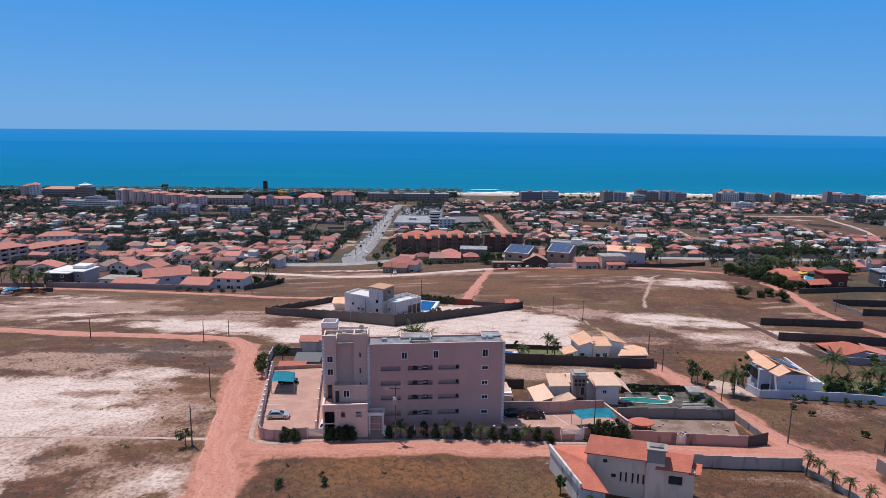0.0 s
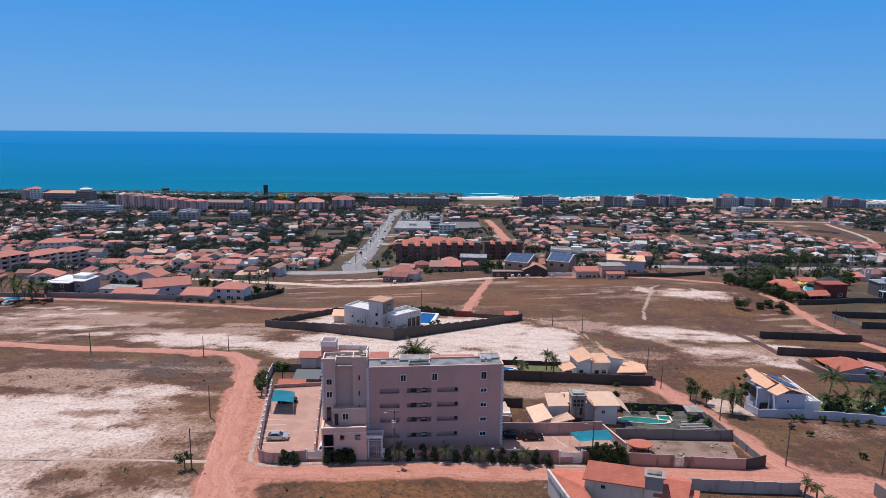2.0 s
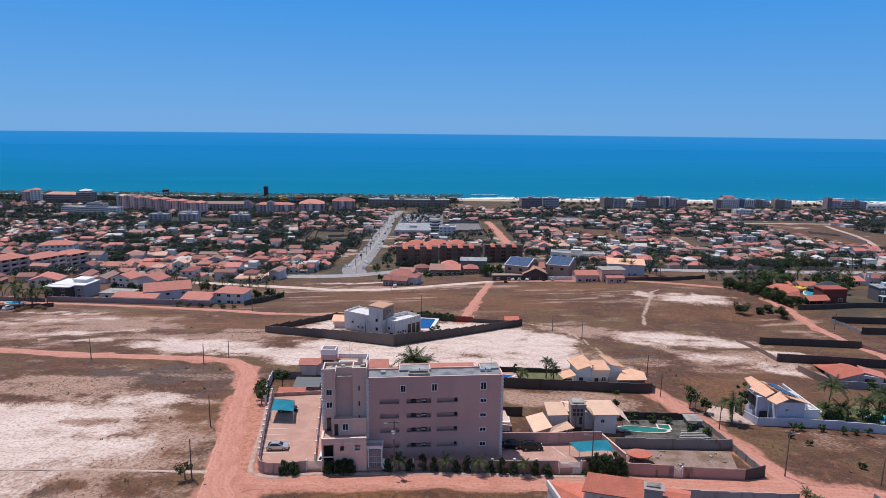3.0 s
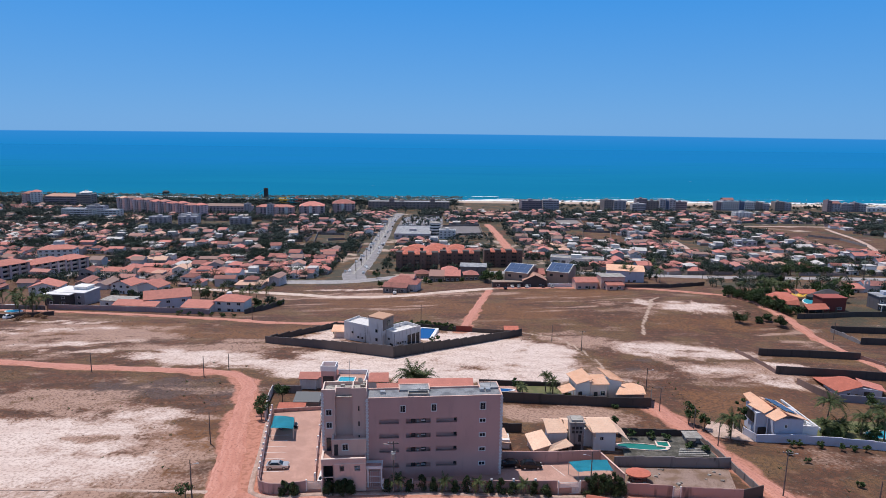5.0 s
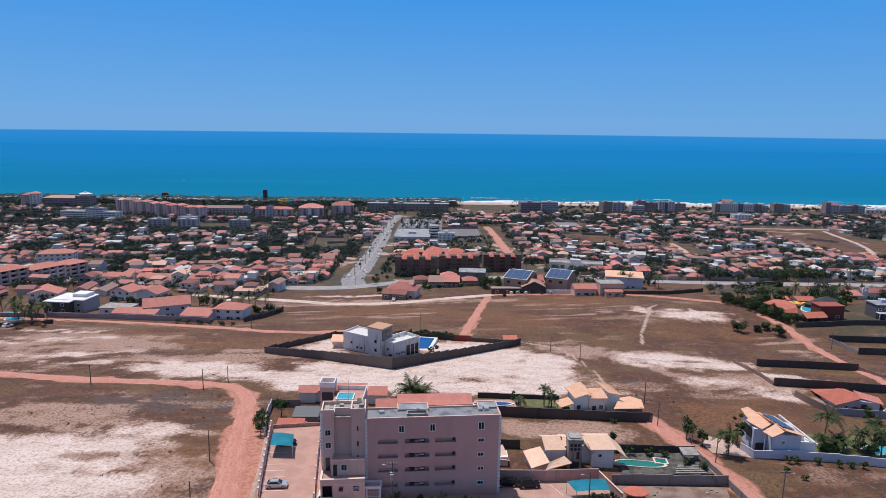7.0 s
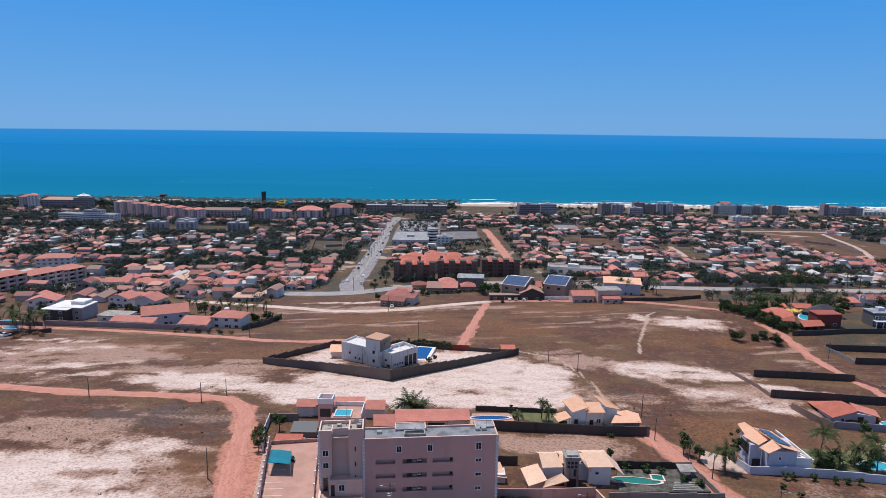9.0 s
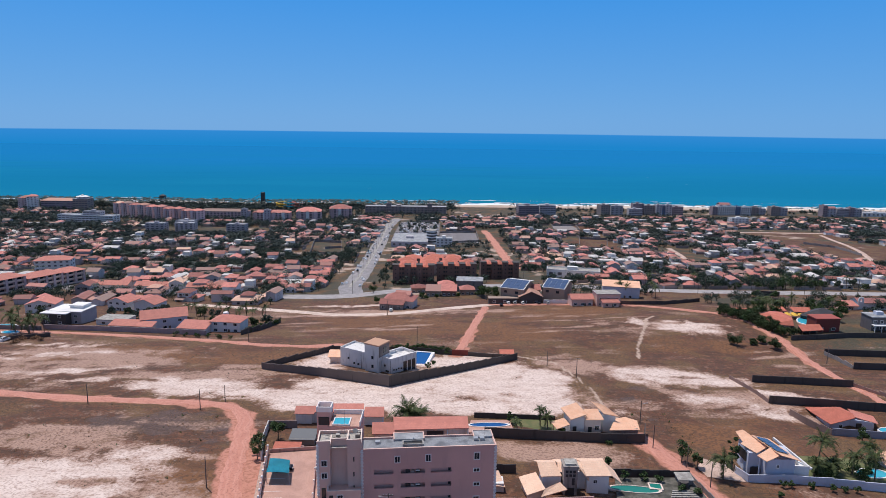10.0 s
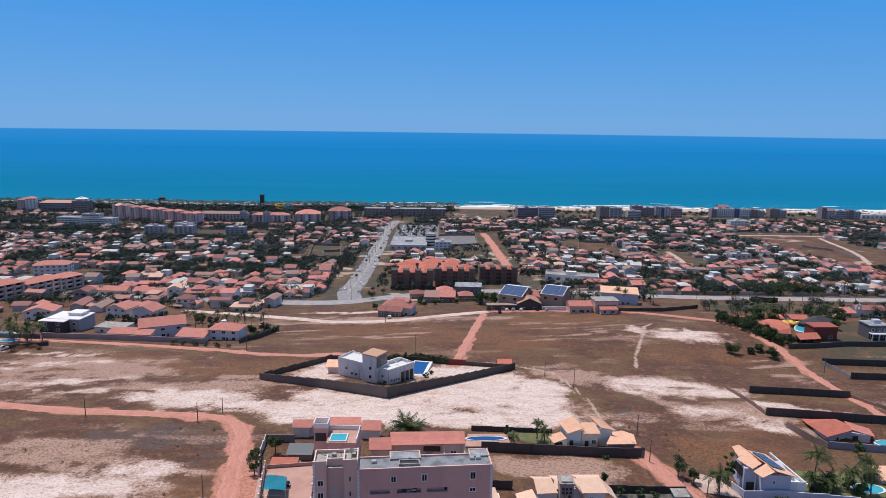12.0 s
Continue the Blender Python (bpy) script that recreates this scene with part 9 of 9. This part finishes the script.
def plot_walls(places, seed):
    """Walls along the streets and between the town plots, each plot in its own height and paint."""
    r = random.Random(seed)
    v, f = [], []

    def run(ax, ay, bx, by, h):
        k, n_ = len(v), math.hypot(bx - ax, by - ay)
        dx, dy = -(by - ay) / n_ * .12, (bx - ax) / n_ * .12
        za, zb = gz(ax, ay), gz(bx, by)
        for top in (0, 1):
            v.extend([(ax - dx, ay - dy, za + (h if top else -1)), (bx - dx, by - dy, zb + (h if top else -1)), (bx + dx, by + dy, zb + (h if top else -1)), (ax + dx, ay + dy, za + (h if top else -1))])
        f.extend([tuple(k + i for i in q) for q in ((4, 5, 6, 7), (0, 1, 5, 4), (1, 2, 6, 5), (2, 3, 7, 6), (3, 0, 4, 7))])
    for x, y, w, back in places:
        h = r.choice((1.8, 2.1, 2.4, 2.8))
        street, rear = (y + 9.8, y - 9.8) if back else (y - 9.8, y + 9.8)
        if r.random() < .8:
            run(x - w / 2, street, x + w / 2 - (4 if r.random() < .5 else 0), street, h)
        run(x + w / 2, y - 9.6, x + w / 2, y + 9.6, h)
        if r.random() < .5:
            run(x - w / 2, rear, x + w / 2, rear, h)
    tagged(new("plot_walls", raw_mesh("plot_walls", v, f, LOT_WALL)), "stained pale walls between the town plots", "walls", kind="stuff")


plot_walls(lots, 6)
for label, pts in (("grey wall round a large empty walled lot", ((-4, 717), (43, 737), (44, 833), (-4, 820), (-4, 717))), ("grey wall round a green vacant lot", ((-130, 617), (-100, 626), (-114, 714), (-146, 720), (-130, 617))),
                   ("brown wall round a dry vacant lot", ((149, 683), (180, 686), (201, 772), (169, 779), (149, 683))), ("dark wall round a paved lot", ((149, 843), (186, 857), (193, 922), (158, 919), (149, 843))),
                   ("pale wall of the vacant field", ((432, 755), (450, 722), (440, 660)))):
    garden_wall(list(pts), 2.6, GREY_WALL, label, 0.3, 14)
garden_wall([(-124, 664), (-107, 672)], 2.4, GREY_WALL, "grey wall across a green vacant lot", 0.3, 8)
for x0, y0, x1, y1, mat, label in ((-3, 722, 43, 826, ASPHALT_DARK, "grey gravel floor of the walled lot"), (156, 850, 188, 915, GREY_WALL, "dark paved lot"), (-62, 800, -4, 938, ASPHALT_DARK, "grey parking lot by the market")):
    k = np.array([(x, y) for y in np.linspace(y0, y1, 12) for x in np.linspace(x0, x1, 6)])
    z = land(k[:, 0], k[:, 1]) + .4
    setting("pavement", raw_mesh("pavement", np.column_stack([k, z]).tolist(), [(j * 6 + i, j * 6 + i + 1, j * 6 + i + 7, j * 6 + i + 6) for j in range(11) for i in range(5)], mat), None, label, "pavement")


def parked_cars(places, seed, label=" cars parked in rows by the market"):
    """Rows of far cars: low bodies with a cabin set back."""
    r = random.Random(seed)
    sets = [([], []) for k in range(3)]
    for x, y in places:
        v, f = sets[r.choice((0, 0, 1, 2))]
        z = gz(x, y) + .4
        for a, b, lo, hi, t in ((.9, 2.1, .25, .9, 1), (.8, 1.15, .9, 1.45, .8)):
            k = len(v)
            v.extend([(x + sx * a * (t if top else 1), y + sy * b * (t if top else 1), z + (hi if top else lo)) for top in (0, 1) for sx, sy in ((-1, -1), (1, -1), (1, 1), (-1, 1))])
            f.extend([tuple(k + i for i in q) for q in ((4, 5, 6, 7), (0, 1, 5, 4), (1, 2, 6, 5), (2, 3, 7, 6), (3, 0, 4, 7))])
    for (v, f), mat, lab in zip(sets, (CAR_WHITE, CAR_SILVER, CAR_BLACK), ("white", "silver", "black")):
        tagged(new("parked_cars", raw_mesh("parked_cars", v, f, mat)), lab + label, "cars", kind="stuff")


for k in range(900):
    x, y = rng.uniform(-570, 20), rng.uniform(845, 1110)
    if y > 1000 or x < -90:
        greens.append((x, y))
for k in range(170):
    greens.append(rng.choice(((rng.uniform(-48, -40), rng.uniform(440, 560)), (rng.uniform(-95, -84), rng.uniform(430, 700)), (rng.uniform(-38, 30), rng.uniform(438, 446)), (rng.uniform(0, 50), rng.uniform(640, 712)), (rng.uniform(72, 80), rng.uniform(560, 840)), (rng.uniform(20, 35), rng.uniform(440, 540)))))
parked_cars([(x, y) for y in range(806, 936, 9) for x in np.arange(-58, -6, 3.2) if rng.random() < .6], 3)
lanes = [(rng.uniform(420, 960), rng.choice((-6.6, -4, 4, 6.6))) for k in range(46)]
parked_cars([(float(np.interp(y, [p[1] for p in AVENUE], [p[0] for p in AVENUE])) + off, y) for y, off in lanes], 17, " cars driving on the wide avenue")
drum = thing("round_shop_tower", "round white shop tower with dark glass bands", "building", -12, 716)
part("wall", rod(bmesh.new(), (0, 0, -2), (0, 0, 15.5), 6, 6, 24), WHITE, drum)
for z_ in (2.5, 5.8, 9.1, 12.4):
    part("glass_band", rod(bmesh.new(), (0, 0, z_), (0, 0, z_ + 1.5), 6.12, 6.12, 24), GLASS, drum)
part("roof", rod(bmesh.new(), (0, 0, 15.5), (0, 0, 16.1), 6.5, 6.5, 24), CONCRETE, drum)
for k in range(14):
    y = 450 + k * 36
    pole(float(np.interp(y, [p[1] for p in AVENUE], [p[0] for p in AVENUE])) , y, 9, "lamp post down the middle of the avenue", 0, True)


def forest(name, places, lo, hi, spread, leaves, size, mat, label, seed, base=0.25):
    """Many far trees as one mesh: each a few clumps of leaves on a short trunk."""
    r = np.random.default_rng(seed)
    p = np.array(places)
    n_ = len(p)
    h = r.uniform(lo, hi, n_)
    rad = h * spread * r.uniform(.8, 1.2, n_)
    z = land(p[:, 0], p[:, 1])
    c = r.normal(size=(n_, leaves, 3))
    c /= np.linalg.norm(c, axis=2)[:, :, None]
    c *= r.uniform(.35, 1.0, (n_, leaves))[:, :, None]
    q = np.empty_like(c)
    q[:, :, 0] = p[:, None, 0] + c[:, :, 0] * rad[:, None]
    q[:, :, 1] = p[:, None, 1] + c[:, :, 1] * rad[:, None]
    q[:, :, 2] = z[:, None] + h[:, None] * (base + (1 - base) * .5 * (1 + c[:, :, 2]))
    a = r.normal(size=q.shape)
    a /= np.linalg.norm(a, axis=2)[:, :, None]
    b = np.cross(a, c)
    b /= np.linalg.norm(b, axis=2)[:, :, None] + 1e-6
    s = (size * r.uniform(.6, 1.4, (n_, leaves)))[:, :, None]
    v = np.stack([q - a * s, q - b * s * .7, q + a * s, q + b * s * .7], 2).reshape(-1, 3)
    k = np.arange(n_ * leaves) * 4
    f = np.column_stack([k, k + 1, k + 2, k + 3]).tolist()
    v = v.tolist()
    for (x, y), zz, hh in zip(p, z, h):
        i = len(v)
        t = .25
        v += [(x - t, y - t, zz - 1), (x + t, y - t, zz - 1), (x, y + t, zz - 1), (x, y, zz + hh * .6)]
        f += [(i, i + 1, i + 3), (i + 1, i + 2, i + 3), (i + 2, i, i + 3)]
    tagged(new(name, raw_mesh(name, v, f, mat)), label, "trees", kind="stuff")


def open_ground(x, y):
    return near_line(np.array([x]), np.array([y]), AVENUE)[0] > 11 and near_line(np.array([x]), np.array([y]), RED_STREET)[0] > 7 and not (-64 < x < -2 and 684 < y < 940) and not (-4 < x < 44 and 715 < y < 830)


greens = [g for g in greens if open_ground(*g)]
greens += [(rng.uniform(-60, -6), rng.uniform(796, 936)) for k in range(45)]
near_g = edge_greens + [g for g in greens if g[1] < 640 and free(*g, 5) or -100 < g[0] < 80 and 438 < g[1] < 640]
far_g = [g for g in greens if g[1] >= 640]
for k in range(330):
    x, y = rng.uniform(-420, 420), rng.uniform(420, 640)
    if free(x, y, 5) and abs(x) < .75 * y:
        near_g.append((x, y))
for k in range(1000):
    x, y = rng.uniform(-820, 820), rng.uniform(640, 1080)
    if abs(x) < .78 * y and free(x, y, 5):
        far_g.append((x, y))
for k in range(150):
    x, y = rng.uniform(150, 300), rng.uniform(286, 368)
    if y > 318 or x > 214:
        near_g.append((x, y))
for k in range(40):
    near_g.append((rng.uniform(60, 130), rng.uniform(378, 392)))
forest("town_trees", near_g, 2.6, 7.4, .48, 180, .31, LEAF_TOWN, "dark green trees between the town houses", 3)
forest("hotel_trees", [(rng.uniform(-760, -90), rng.uniform(900, 1120)) for k in range(620)] + [(rng.uniform(90, 800), rng.uniform(985, 1060)) for k in range(170)], 4.2, 8.0, .50, 60, .75, LEAF_HAZY, "dark green trees round the hotels", 14, .1)
forest("far_town_trees", far_g, 3.0, 8.0, .52, 62, .62, LEAF_HAZY, "dark green trees of the far town", 4)


def far_palms(name, places, lo, hi, label, seed, size=2.6):
    r = np.random.default_rng(seed)
    v, f = [], []
    for x, y in places:
        z, h = gz(x, y), r.uniform(lo, hi)
        i = len(v)
        v += [(x - .2, y, z - 1), (x + .2, y, z - 1), (x, y + .2, z - 1), (x, y, z + h)]
        f += [(i, i + 1, i + 3), (i + 1, i + 2, i + 3), (i + 2, i, i + 3)]
        for k in range(9):
            a = k * math.tau / 9 + r.uniform(-.2, .2)
            d = (math.cos(a), math.sin(a))
            up, ln = r.uniform(.1, .9), size * r.uniform(.8, 1.2)
            i = len(v)
            wx, wy = -d[1] * .2 * size, d[0] * .2 * size
            v += [(x, y, z + h), (x + d[0] * ln * .5 + wx, y + d[1] * ln * .5 + wy, z + h + up * .8 - .1), (x + d[0] * ln, y + d[1] * ln, z + h + up - ln * .45), (x + d[0] * ln * .5 - wx, y + d[1] * ln * .5 - wy, z + h + up * .8 - .1)]
            f.append((i, i + 1, i + 2, i + 3))
    tagged(new(name, raw_mesh(name, v, f, LEAF_HAZY)), label, "palms", kind="stuff")


shore = []
for k in range(1900):
    x = rng.uniform(-900, 30) if k < 1750 else rng.uniform(120, 900)
    shore.append((x, shore_y(x) - 30 - abs(rng.gauss(0, 40)) + 8 if k < 1750 else shore_y(x) - 40 - rng.uniform(0, 25)))
far_palms("shore_palms", shore[:1750], 8, 13, "long belt of coconut palms behind the beach", 8, 3.4)
far_palms("beach_palms", shore[1750:], 4.5, 7.5, "scattered coconut palms behind the beach", 28, 3.0)
inner = [(x + rng.uniform(-9, 9), y + rng.uniform(5, 12)) for x, y, q in spots if rng.random() < .6]
far_palms("town_palms", inner, 6, 10, "coconut palms between the town houses", 9, 3.0)
shrubs = []
for k in range(2300):
    x = rng.uniform(-900, 20)
    shrubs.append((x, float(shore_y(x)) - 10 - rng.uniform(0, 85)))
shrubs += [(rng.uniform(120, 900), 1150 + rng.uniform(-30, 20)) for k in range(160)]
shrubs += [(rng.uniform(110, 780), rng.uniform(1000, 1034)) for k in range(260)]
forest("shore_scrub", shrubs, 3.0, 5.8, .85, 34, 1.2, LEAF_HAZY, "dark scrub behind the beach", 10, 0.0)
poles_row = [(-133 + 38 * k, float(np.interp(-133 + 38 * k, [p[0] for p in HIGHWAY[::-1]], [p[1] for p in HIGHWAY[::-1]])) + 6) for k in range(-4, 13)]
for x, y in poles_row:
    pole(x, y, 9, "roadside pole along the highway", 0, True)
